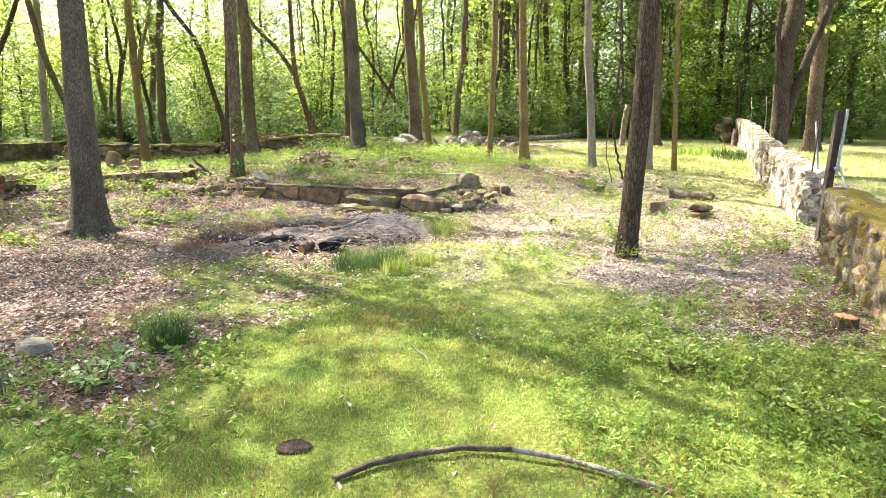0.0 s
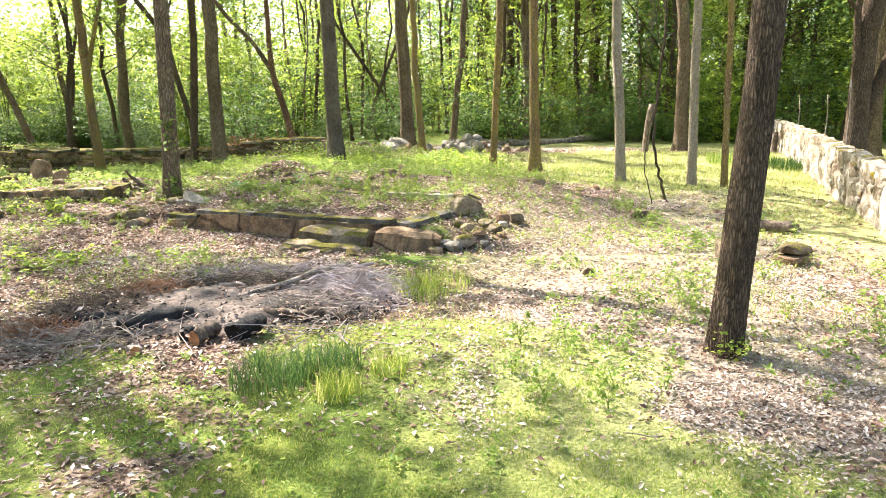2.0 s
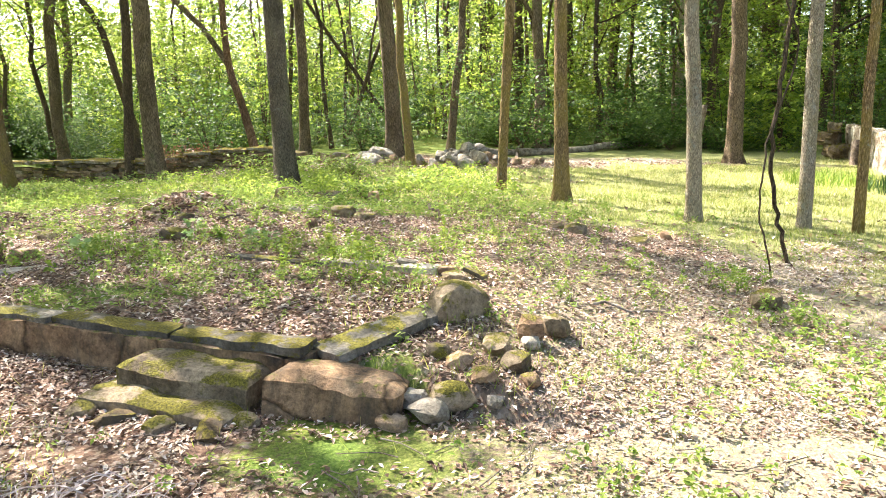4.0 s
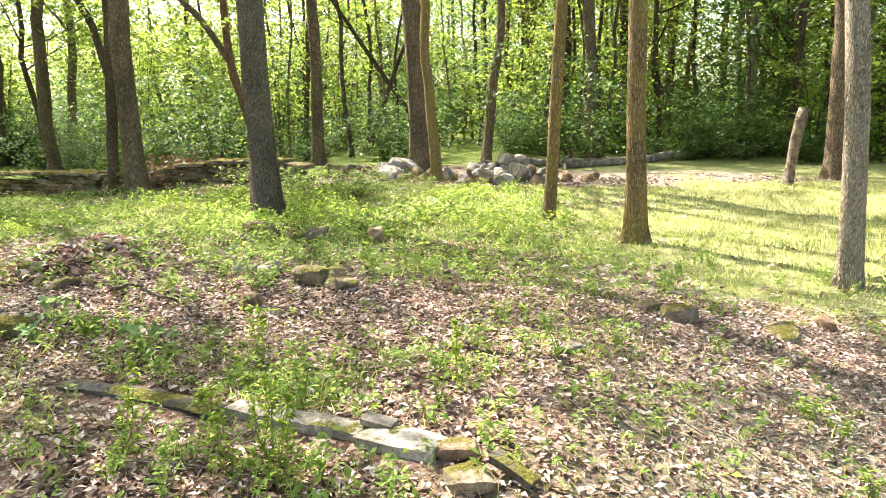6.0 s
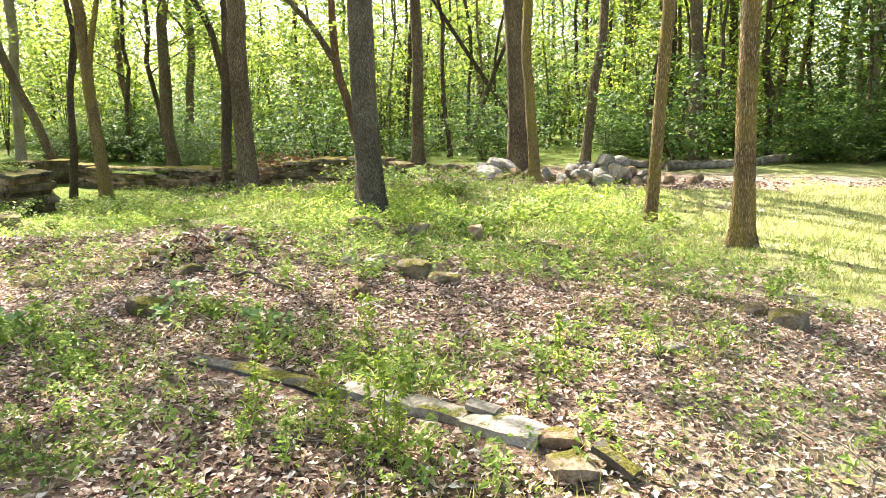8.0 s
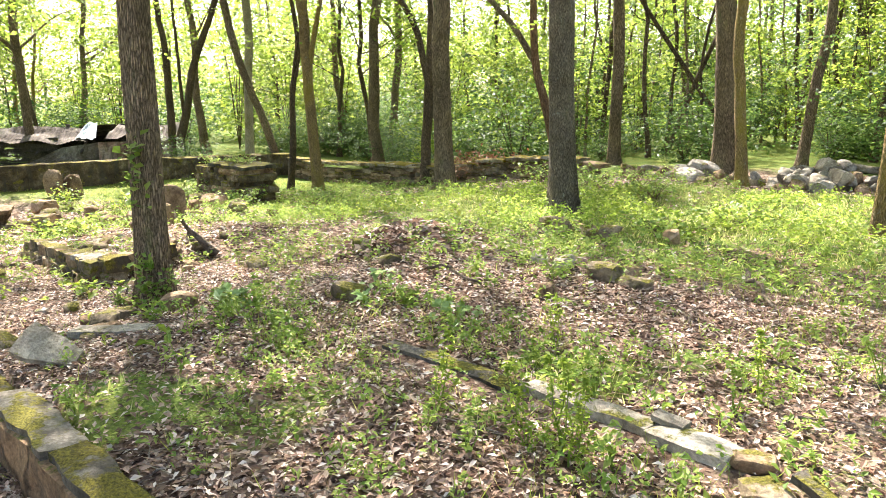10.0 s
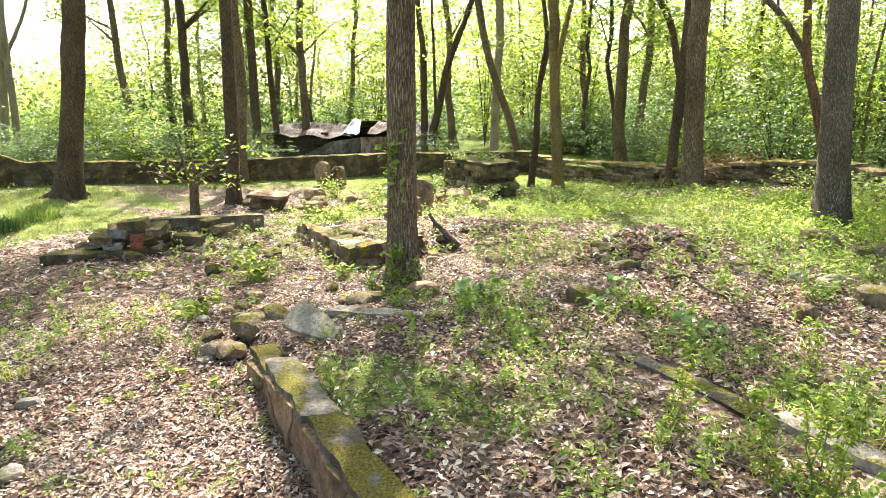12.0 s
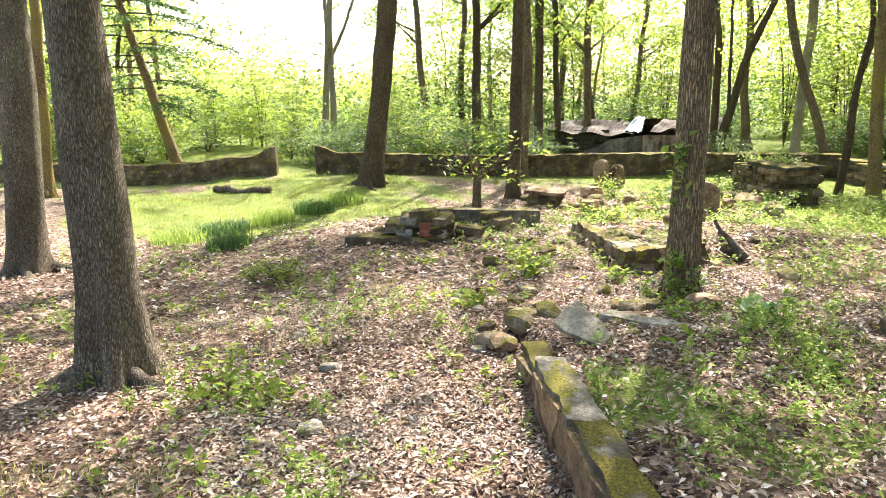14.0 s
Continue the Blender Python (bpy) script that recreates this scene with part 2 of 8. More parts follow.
def stone_material(name, stops, moss=0.0, moss_col=(0.12, 0.13, 0.02), scale=3.0, bump=0.6, streak=0.0, grit=0.8, cracks=0.0):
    """Weathered mineral surface: broad tones, grit, pits, dark run-off streaks, cracks and patches of moss."""
    m, n, l, p = material(name)
    info = n.new("ShaderNodeObjectInfo")
    mp = mapped(n, l, (1, 1, 1))
    off = n.new("ShaderNodeVectorMath")
    off.operation = "ADD"
    sc = n.new("ShaderNodeVectorMath")
    sc.operation = "SCALE"
    sc.inputs[0].default_value = (37.0, 19.0, 53.0)
    l.new(info.outputs["Random"], sc.inputs["Scale"])
    l.new(mp.outputs[0], off.inputs[0])
    l.new(sc.outputs[0], off.inputs[1])
    a = node(n, "ShaderNodeTexNoise", Scale=scale, Detail=9.0, Roughness=0.66)
    b = node(n, "ShaderNodeTexNoise", Scale=scale * 11, Detail=7.0, Roughness=0.75)
    pit = node(n, "ShaderNodeTexVoronoi", Scale=scale * 9)
    for t in (a, b, pit):
        l.new(off.outputs[0], t.inputs["Vector"])
    r = ramp(n, *stops)
    l.new(a.outputs["Fac"], r.inputs[0])
    lo, hi = 1 - 0.6 * grit, 1 + 0.45 * grit
    gr = ramp(n, (0.34, (lo, lo, lo * 0.98)), (0.66, (hi, hi, hi)))
    l.new(b.outputs["Fac"], gr.inputs[0])
    col = mix_rgb(n, l, 1.0, r.outputs[0], gr.outputs[0], "MULTIPLY")
    pr = ramp(n, (0.05, (0.5, 0.47, 0.44)), (0.3, (1, 1, 1)))
    l.new(pit.outputs["Distance"], pr.inputs[0])
    col = mix_rgb(n, l, 0.6, col, mix_rgb(n, l, 1.0, col, pr.outputs[0], "MULTIPLY"))
    vary = node(n, "ShaderNodeHueSaturation")
    vr = ramp(n, (0, (0.72, 0.72, 0.72)), (1, (1.22, 1.22, 1.22)))
    l.new(info.outputs["Random"], vr.inputs[0])
    l.new(vr.outputs[0], vary.inputs["Value"])
    l.new(col, vary.inputs["Color"])
    col = vary.outputs[0]
    height = mix_rgb(n, l, 0.5, a.outputs["Fac"], b.outputs["Fac"])
    if cracks > 0:
        ck = node(n, "ShaderNodeTexVoronoi", Scale=1.7)
        ck.feature = "DISTANCE_TO_EDGE"
        l.new(mix_rgb(n, l, 0.12, off.outputs[0], a.outputs["Color"]), ck.inputs["Vector"])
        cr = ramp(n, (0.0, (0.12, 0.1, 0.08)), (0.035, (1, 1, 1)))
        l.new(ck.outputs["Distance"], cr.inputs[0])
        col = mix_rgb(n, l, cracks, col, mix_rgb(n, l, 1.0, col, cr.outputs[0], "MULTIPLY"))
        height = mix_rgb(n, l, 1.0, height, cr.outputs[0], "MULTIPLY")
    if streak > 0:
        st = node(n, "ShaderNodeTexNoise", Scale=6.0, Detail=6.0, Roughness=0.65)
        l.new(mapped(n, l, (1, 1, 0.16)).outputs[0], st.inputs["Vector"])
        sr = ramp(n, (0.47, (0, 0, 0)), (0.64, (streak, streak, streak)))
        l.new(st.outputs["Fac"], sr.inputs[0])
        col = mix_rgb(n, l, sr.outputs[0], col, mix_rgb(n, l, b.outputs["Fac"], (0.025, 0.02, 0.015), (0.11, 0.09, 0.065)))
    if moss > 0:
        g = n.new("ShaderNodeNewGeometry")
        sep = n.new("ShaderNodeSeparateXYZ")
        l.new(g.outputs["Normal"], sep.inputs[0])
        mo = node(n, "ShaderNodeTexNoise", Scale=5.0, Detail=7.0, Roughness=0.7)
        l.new(off.outputs[0], mo.inputs["Vector"])
        su = n.new("ShaderNodeMath")
        su.operation = "MULTIPLY_ADD"
        su.inputs[1].default_value = 0.13
        l.new(sep.outputs["Z"], su.inputs[0])
        l.new(mo.outputs["Fac"], su.inputs[2])
        mr = ramp(n, (0.76 - 0.35 * moss, (0, 0, 0)), (0.83 - 0.35 * moss, (1, 1, 1)))
        l.new(su.outputs[0], mr.inputs[0])
        tuft = node(n, "ShaderNodeTexNoise", Scale=70.0, Detail=4.0, Roughness=0.7)
        l.new(off.outputs[0], tuft.inputs["Vector"])
        tr = ramp(n, (0.35, tuple(c * 0.35 for c in moss_col)), (0.52, moss_col), (0.68, tuple(c * 1.7 for c in moss_col)))
        l.new(tuft.outputs["Fac"], tr.inputs[0])
        col = mix_rgb(n, l, mr.outputs[0], col, tr.outputs[0])
        height = mix_rgb(n, l, mr.outputs[0], height, mix_rgb(n, l, 0.6, (0.9, 0.9, 0.9), tuft.outputs["Fac"]))
    l.new(col, p.inputs["Base Color"])
    p.inputs["Roughness"].default_value = 0.93
    p.inputs["Specular IOR Level"].default_value = 0.25
    add_bump(n, l, p, height, min(1.0, bump * 1.4), 0.05)
    return m


def ground_material():
    m, n, l, p = material("forest_floor")
    mp = mapped(n, l, (1, 1, 0.15))
    warp = node(n, "ShaderNodeTexNoise", Scale=9.0, Detail=2.0)
    l.new(mp.outputs[0], warp.inputs["Vector"])
    wv = mix_rgb(n, l, 0.06, mp.outputs[0], warp.outputs["Color"])
    v1 = node(n, "ShaderNodeTexVoronoi", Scale=24.0, Randomness=1.0)
    v2 = node(n, "ShaderNodeTexVoronoi", Scale=47.0, Randomness=1.0)
    for v in (v1, v2):
        l.new(wv, v.inputs["Vector"])
    # tones kept dark, painting the shaded gaps between loose leaves
    tones = ((0.0, (0.025, 0.014, 0.009)), (0.3, (0.08, 0.046, 0.03)), (0.6, (0.18, 0.112, 0.077)), (0.85, (0.31, 0.225, 0.165)), (1.0, (0.50, 0.42, 0.345)))
    cols = []
    for v in (v1, v2):
        sep = n.new("ShaderNodeSeparateColor")
        l.new(v.outputs["Color"], sep.inputs[0])
        r = ramp(n, *tones)
        l.new(sep.outputs[0], r.inputs[0])
        cols.append(r.outputs[0])
    litter = mix_rgb(n, l, 0.45, cols[0], cols[1])
    damp = node(n, "ShaderNodeTexNoise", Scale=0.9, Detail=5.0)
    l.new(mp.outputs[0], damp.inputs["Vector"])
    dr = ramp(n, (0.35, (0.62, 0.58, 0.55)), (0.65, (1.1, 1.08, 1.06)))
    l.new(damp.outputs["Fac"], dr.inputs[0])
    litter = mix_rgb(n, l, 1.0, litter, dr.outputs[0], "MULTIPLY")
    gn = node(n, "ShaderNodeTexNoise", Scale=55.0, Detail=6.0, Roughness=0.7)
    gb = node(n, "ShaderNodeTexNoise", Scale=1.6, Detail=4.0)
    for t in (gn, gb):
        l.new(mp.outputs[0], t.inputs["Vector"])
    g1 = ramp(n, (0.3, (0.045, 0.06, 0.014)), (0.5, (0.115, 0.15, 0.03)), (0.7, (0.23, 0.25, 0.07)))
    l.new(gn.outputs["Fac"], g1.inputs[0])
    g2 = ramp(n, (0.3, (0.75, 0.95, 0.7)), (0.7, (1.25, 1.05, 0.9)))
    l.new(gb.outputs["Fac"], g2.inputs[0])
    turf = mix_rgb(n, l, 1.0, g1.outputs[0], g2.outputs[0], "MULTIPLY")
    at = n.new("ShaderNodeAttribute")
    at.attribute_name = "grass"
    edge = node(n, "ShaderNodeTexNoise", Scale=22.0, Detail=5.0, Roughness=0.7)
    l.new(mp.outputs[0], edge.inputs["Vector"])
    su = n.new("ShaderNodeMath")
    su.operation = "ADD"
    l.new(at.outputs["Fac"], su.inputs[0])
    l.new(edge.outputs["Fac"], su.inputs[1])
    er = ramp(n, (0.78, (0, 0, 0)), (1.05, (1, 1, 1)))
    l.new(su.outputs[0], er.inputs[0])
    # 'dry' fades turf to straw, which also paints in the sunlit meadow's brightness
    dry = n.new("ShaderNodeAttribute")
    dry.attribute_name = "dry"
    straw = ramp(n, (0.3, (0.17, 0.165, 0.06)), (0.5, (0.30, 0.285, 0.12)), (0.7, (0.46, 0.42, 0.24)))
    l.new(gn.outputs["Fac"], straw.inputs[0])
    turf = mix_rgb(n, l, dry.outputs["Fac"], turf, straw.outputs[0])
    # pale tan puts the sunlit strip's glare into the litter colour
    pale = ramp(n, (0.0, (0.22, 0.175, 0.125)), (0.5, (0.38, 0.325, 0.245)), (1.0, (0.58, 0.53, 0.43)))
    l.new(edge.outputs["Fac"], pale.inputs[0])
    litter = mix_rgb(n, l, dry.outputs["Fac"], litter, mix_rgb(n, l, 0.35, pale.outputs[0], litter))
    l.new(mix_rgb(n, l, er.outputs[0], litter, turf), p.inputs["Base Color"])
    p.inputs["Roughness"].default_value = 0.95
    p.inputs["Specular IOR Level"].default_value = 0.2
    hs = n.new("ShaderNodeMath")
    hs.operation = "ADD"
    l.new(v1.outputs["Distance"], hs.inputs[0])
    l.new(gn.outputs["Fac"], hs.inputs[1])
    add_bump(n, l, p, hs.outputs[0], 0.7, 0.03)
    return m


GROUND = ground_material()
BARK_GREY = bark_material("grey_oak_bark", (0.075, 0.061, 0.047), (0.31, 0.265, 0.21), lichen=0.35, moss_amount=0.15, furrow=27, reach=0.2)
BARK_BROWN = bark_material("brown_furrowed_bark", (0.048, 0.034, 0.023), (0.36, 0.275, 0.19), furrow=19, moss_amount=0.12, reach=0.14)
BARK_DARK = bark_material("dark_bark", (0.034, 0.025, 0.017), (0.20, 0.148, 0.102), furrow=21, reach=0.15)
BARK_MOSS = bark_material("mossy_bark", (0.13, 0.085, 0.04), (0.50, 0.36, 0.20), moss=(0.27, 0.20, 0.035), moss_amount=0.62, lichen=0.35, furrow=20, reach=0.2)
BARK_PALE = bark_material("pale_blotched_bark", (0.25, 0.21, 0.16), (0.62, 0.55, 0.44), moss=(0.19, 0.15, 0.06), moss_amount=0.4, lichen=0.8, furrow=22, reach=0.3)
BARK_RED = bark_material("reddish_dead_wood", (0.085, 0.045, 0.028), (0.33, 0.205, 0.135), reach=0.06)
LEAF_LIGHT = leaf_material("spring_leaf", ((0.0, (0.085, 0.14, 0.014)), (0.5, (0.14, 0.21, 0.022)), (1.0, (0.23, 0.285, 0.04))), 0.6, 0.35, 2.25)
LEAF_DARK = leaf_material("deep_green_leaf", ((0.0, (0.03, 0.065, 0.013)), (0.6, (0.06, 0.12, 0.022)), (1.0, (0.13, 0.20, 0.035))), 0.5, 0.35, 1.9)
LEAF_HERB = leaf_material("herb_leaf", ((0.0, (0.085, 0.15, 0.02)), (0.5, (0.155, 0.24, 0.035)), (1.0, (0.28, 0.34, 0.075))), 0.45)
LEAF_BLUE = leaf_material("dull_green_leaf", ((0.0, (0.12, 0.20, 0.06)), (1.0, (0.27, 0.37, 0.14))), 0.35)
GRASS = leaf_material("grass_blade", ((0.0, (0.085, 0.14, 0.014)), (0.45, (0.155, 0.225, 0.025)), (0.8, (0.26, 0.30, 0.05)), (1.0, (0.44, 0.40, 0.15))), 0.45)
# paler copy of GRASS: the sunlit meadow's brightness is put into its colour
GRASS_PALE = leaf_material("sun_pale_meadow_blade", ((0.0, (0.13, 0.175, 0.035)), (0.45, (0.23, 0.27, 0.065)), (0.8, (0.37, 0.38, 0.13)), (1.0, (0.56, 0.50, 0.28))), 0.4)
GRASS_DEEP = leaf_material("tall_grass_blade", ((0.0, (0.02, 0.055, 0.015)), (0.6, (0.045, 0.10, 0.02)), (1.0, (0.10, 0.17, 0.035))), 0.35)
# darkest and palest stops put leaf-gap shade and highlights into the colour
LITTER = leaf_material("dead_leaf", ((0.0, (0.045, 0.024, 0.015)), (0.3, (0.17, 0.098, 0.063)), (0.6, (0.33, 0.215, 0.148)), (0.85, (0.50, 0.375, 0.285)), (1.0, (0.74, 0.66, 0.57))), 0.15, 0.25)
# pale leaf colour: part bleaching, part sunlight painted onto the litter
BLEACHED_SUNLIT = leaf_material("bleached_sunlit_leaf", ((0.0, (0.22, 0.16, 0.11)), (0.5, (0.38, 0.31, 0.24)), (1.0, (0.58, 0.52, 0.45))), 0.15, 0.25)
CONCRETE = stone_material("weathered_concrete", ((0.34, (0.05, 0.043, 0.033)), (0.5, (0.155, 0.133, 0.105)), (0.68, (0.32, 0.275, 0.22))), moss=0.44, moss_col=(0.15, 0.13, 0.018), streak=0.8)
CONCRETE_WARM = stone_material("stained_tan_concrete", ((0.34, (0.07, 0.05, 0.035)), (0.45, (0.22, 0.135, 0.075)), (0.58, (0.40, 0.25, 0.14)), (0.72, (0.46, 0.34, 0.22))), moss=0.3, moss_col=(0.11, 0.11, 0.02), streak=0.7, cracks=0.8)
MOSS_SLAB = stone_material("moss_carpeted_slab", ((0.34, (0.035, 0.029, 0.022)), (0.5, (0.095, 0.08, 0.062)), (0.68, (0.21, 0.185, 0.15))), moss=0.62, moss_col=(0.115, 0.095, 0.011), streak=0.4)
PALE_STONE = stone_material("pale_stone", ((0.34, (0.16, 0.13, 0.095)), (0.52, (0.32, 0.275, 0.215)), (0.7, (0.50, 0.44, 0.37))), moss=0.26, moss_col=(0.14, 0.13, 0.02))
GREY_ROCK = stone_material("grey_fieldstone", ((0.34, (0.10, 0.085, 0.07)), (0.5, (0.25, 0.22, 0.185)), (0.68, (0.45, 0.41, 0.36))), moss=0.24, moss_col=(0.13, 0.12, 0.02))
MOSSY_STONE = stone_material("mossy_stone", ((0.34, (0.07, 0.05, 0.03)), (0.5, (0.20, 0.15, 0.095)), (0.68, (0.36, 0.28, 0.19))), moss=0.52, moss_col=(0.125, 0.108, 0.014))
BROWN_STONE = stone_material("brown_fieldstone", ((0.34, (0.09, 0.05, 0.028)), (0.5, (0.27, 0.175, 0.105)), (0.68, (0.45, 0.32, 0.21))), moss=0.36, moss_col=(0.14, 0.12, 0.018))
PLASTER = stone_material("whitewashed_rubble", ((0.36, (0.14, 0.10, 0.065)), (0.47, (0.34, 0.27, 0.20)), (0.57, (0.50, 0.44, 0.36)), (0.7, (0.66, 0.61, 0.54))), moss=0.36, moss_col=(0.17, 0.13, 0.015), scale=3.2, bump=1.0, streak=0.45)
MOSS_WALL = stone_material("moss_grown_wall", ((0.3, (0.045, 0.03, 0.018)), (0.5, (0.14, 0.095, 0.052)), (0.7, (0.38, 0.30, 0.20))), moss=0.56, moss_col=(0.19, 0.15, 0.025), bump=1.0, streak=0.8)
YELLOW_MOSS = stone_material("yellow_mossed_rubble", ((0.34, (0.08, 0.06, 0.035)), (0.5, (0.24, 0.19, 0.125)), (0.66, (0.46, 0.40, 0.31))), moss=0.66, moss_col=(0.19, 0.14, 0.012), bump=1.0, streak=0.12)


# ---- mesh helpers ----
def fast_mesh(name, verts, faces, mat, smooth=False):
    """A mesh from arrays: verts (n, 3), faces (m, k)."""
    verts, faces = np.asarray(verts, np.float32), np.asarray(faces, np.int32)
    me = bpy.data.meshes.new(name)
    me.vertices.add(len(verts))
    me.vertices.foreach_set("co", verts.ravel())
    k = faces.shape[1]
    me.loops.add(faces.size)
    me.loops.foreach_set("vertex_index", faces.ravel())
    me.polygons.add(len(faces))
    me.polygons.foreach_set("loop_start", np.arange(0, faces.size, k, dtype=np.int32))
    me.polygons.foreach_set("loop_total", np.full(len(faces), k, np.int32))
    me.polygons.foreach_set("use_smooth", np.full(len(faces), smooth))
    me.update(calc_edges=True)
    me.materials.append(mat)
    return me


def thing(name, data, place, label, category, group="", kind=""):
    ob = new(name, data)
    ob.matrix_basis = place
    return tagged(ob, label, category, group, kind)


def part_mesh(name, me, parent, label="", place=None, kind=""):
    ob = new(name, me)
    ob.parent = parent
    if place is not None:
        ob.matrix_basis = place
    return tagged(ob, label, kind=kind)


def part(name, bm, mat, parent, label="", place=None, smooth=False):
    me = bpy.data.meshes.new(name)
    bm.to_mesh(me)
    bm.free()
    me.materials.append(mat)
    if smooth:
        me.polygons.foreach_set("use_smooth", np.full(len(me.polygons), True))
    return part_mesh(name, me, parent, label, place)


class Soup:
    """Collects tubes into one vertex and quad list."""

    def __init__(self):
        self.v, self.f, self.n = [], [], 0

    def tube(self, pts, radii, sides=8, rough=0.0, flare=None, wob=0.0, seed=0):
        pts, radii = np.asarray(pts, float), np.asarray(radii, float)
        d = np.gradient(pts, axis=0)
        d /= np.linalg.norm(d, axis=1)[:, None] + 1e-9
        ref = np.array((0.0, 1.0, 0.0)) if abs(d[0][1]) < 0.8 else np.array((1.0, 0.0, 0.0))
        a = np.cross(d, ref)
        a /= np.linalg.norm(a, axis=1)[:, None] + 1e-9
        b = np.cross(d, a)
        th = np.linspace(0, 2 * np.pi, sides, endpoint=False)
        rr = radii[:, None] * np.ones(sides)[None]
        if rough:
            h = np.linspace(0, 1, len(pts))[:, None] * len(pts)
            rr = rr * (1 + rough * (vnoise(np.cos(th)[None] * 1.5 + seed * 3.1 + 0 * h, np.sin(th)[None] * 1.5 + h * 0.35, 0.7, seed) - 0.5))
        if flare is not None:
            lobes, amount, reach, ph = flare
            s = np.linalg.norm(pts - pts[0], axis=1)[:, None]
            k = np.exp(-s / reach)
            rr = rr * (1 + amount * k * (0.55 + 0.45 * np.cos(lobes * th[None] + ph) + 0.25 * np.cos((lobes + 2) * th[None] + 2.1 * ph)))
        ring = pts[:, None, :] + rr[..., None] * (np.cos(th)[None, :, None] * a[:, None] + np.sin(th)[None, :, None] * b[:, None])
        self.v.append(ring.reshape(-1, 3))
        m = len(pts)
        i, j = np.meshgrid(np.arange(m - 1), np.arange(sides), indexing="ij")
        j2 = (j + 1) % sides
        self.f.append(np.stack([i * sides + j, i * sides + j2, (i + 1) * sides + j2, (i + 1) * sides + j], -1).reshape(-1, 4) + self.n)
        self.n += m * sides

    def cap(self, centre, base, sides):
        """Closes the ring that starts at vertex `base`."""
        self.v.append(np.asarray(centre, float)[None])
        j = np.arange(0, sides, 1)
        self.f.append(np.stack([base + j, base + (j + 1) % sides, np.full(sides, self.n), np.full(sides, self.n)], -1))
        self.n += 1

    def mesh(self, name, mat, smooth=True):
        return fast_mesh(name, np.concatenate(self.v), np.concatenate(self.f), mat, smooth)


def leaf_soup(centres, size, up=0.5, slim=0.55, droop=0.0, jitter=0.35, gen=None, tri=False, curl=0.08):
    """Diamond leaves, or (tri) three-cornered ones, round the centres: vertices and faces."""
    gen = gen or rng
    c = np.asarray(centres, float)
    n = len(c)
    nrm = gen.normal(size=(n, 3))
    nrm /= np.linalg.norm(nrm, axis=1)[:, None]
    nrm[:, 2] = np.abs(nrm[:, 2]) + up
    nrm /= np.linalg.norm(nrm, axis=1)[:, None]
    a = np.cross(nrm, gen.normal(size=(n, 3)))
    a /= np.linalg.norm(a, axis=1)[:, None] + 1e-9
    b = np.cross(nrm, a)
    s = (np.asarray(size) * (1 + jitter * gen.uniform(-1, 1, n)))[:, None]
    v = np.empty((n, 4, 3))
    v[:, 0], v[:, 2] = c - a * s * 0.5, c + a * s * 0.5
    v[:, 1], v[:, 3] = c + b * s * slim * 0.5 - a * s * 0.08 + nrm * s * curl, c - b * s * slim * 0.5 - a * s * 0.08 + nrm * s * curl
    v[:, 2, 2] -= droop * s[:, 0]
    if tri:
        return v[:, :3].reshape(-1, 3), np.arange(3 * n).reshape(n, 3)
    return v.reshape(-1, 3), np.arange(4 * n).reshape(n, 4)


# ---- ground ----
def spaced(centre_a, centre_b, step, far):
    mid = np.arange(centre_a, centre_b + step * 0.5, step)
    out, s = [], step
    d = 0.0
    while d < far:
        s *= 1.17
        d += s
        out.append(d)
    out = np.array(out)
    return np.concatenate([(mid[0] - out)[::-1], mid, mid[-1] + out])


def build_ground():
    xs, ys = spaced(-9.0, 7.0, 0.085, 900.0), spaced(1.0, 21.0, 0.085, 900.0)
    gx, gy = np.meshgrid(xs, ys, indexing="ij")
    gzz = ground_at(gx, gy)
    v = np.stack([gx, gy, gzz], -1).reshape(-1, 3)
    nx, ny = len(xs), len(ys)
    i, j = np.meshgrid(np.arange(nx - 1), np.arange(ny - 1), indexing="ij")
    f = np.stack([i * ny + j, (i + 1) * ny + j, (i + 1) * ny + j + 1, i * ny + j + 1], -1).reshape(-1, 4)
    me = fast_mesh("ground", v, f, GROUND, True)
    at = me.attributes.new("grass", "FLOAT", "POINT")
    at.data.foreach_set("value", grass_at(gx, gy).ravel().astype(np.float32))
    # 'dry' covers the sunlit strip and meadow, where the ground is coloured paler
    dry = me.attributes.new("dry", "FLOAT", "POINT")
    dry.data.foreach_set("value", (0.75 * np.maximum(sm(-0.6, 1.2, gx - 0.12 * (gy - 8)) * sm(5.2, 7.5, gy) * sm(34, 26, gy), 0.2 * sm(-10.5, -12.5, gx) * sm(24, 18, gy) * sm(-24, -20, gx))).ravel().astype(np.float32))
    thing("ground", me, Matrix(), "woodland floor of dead leaves, moss and short grass", "ground", kind="structure")


build_ground()


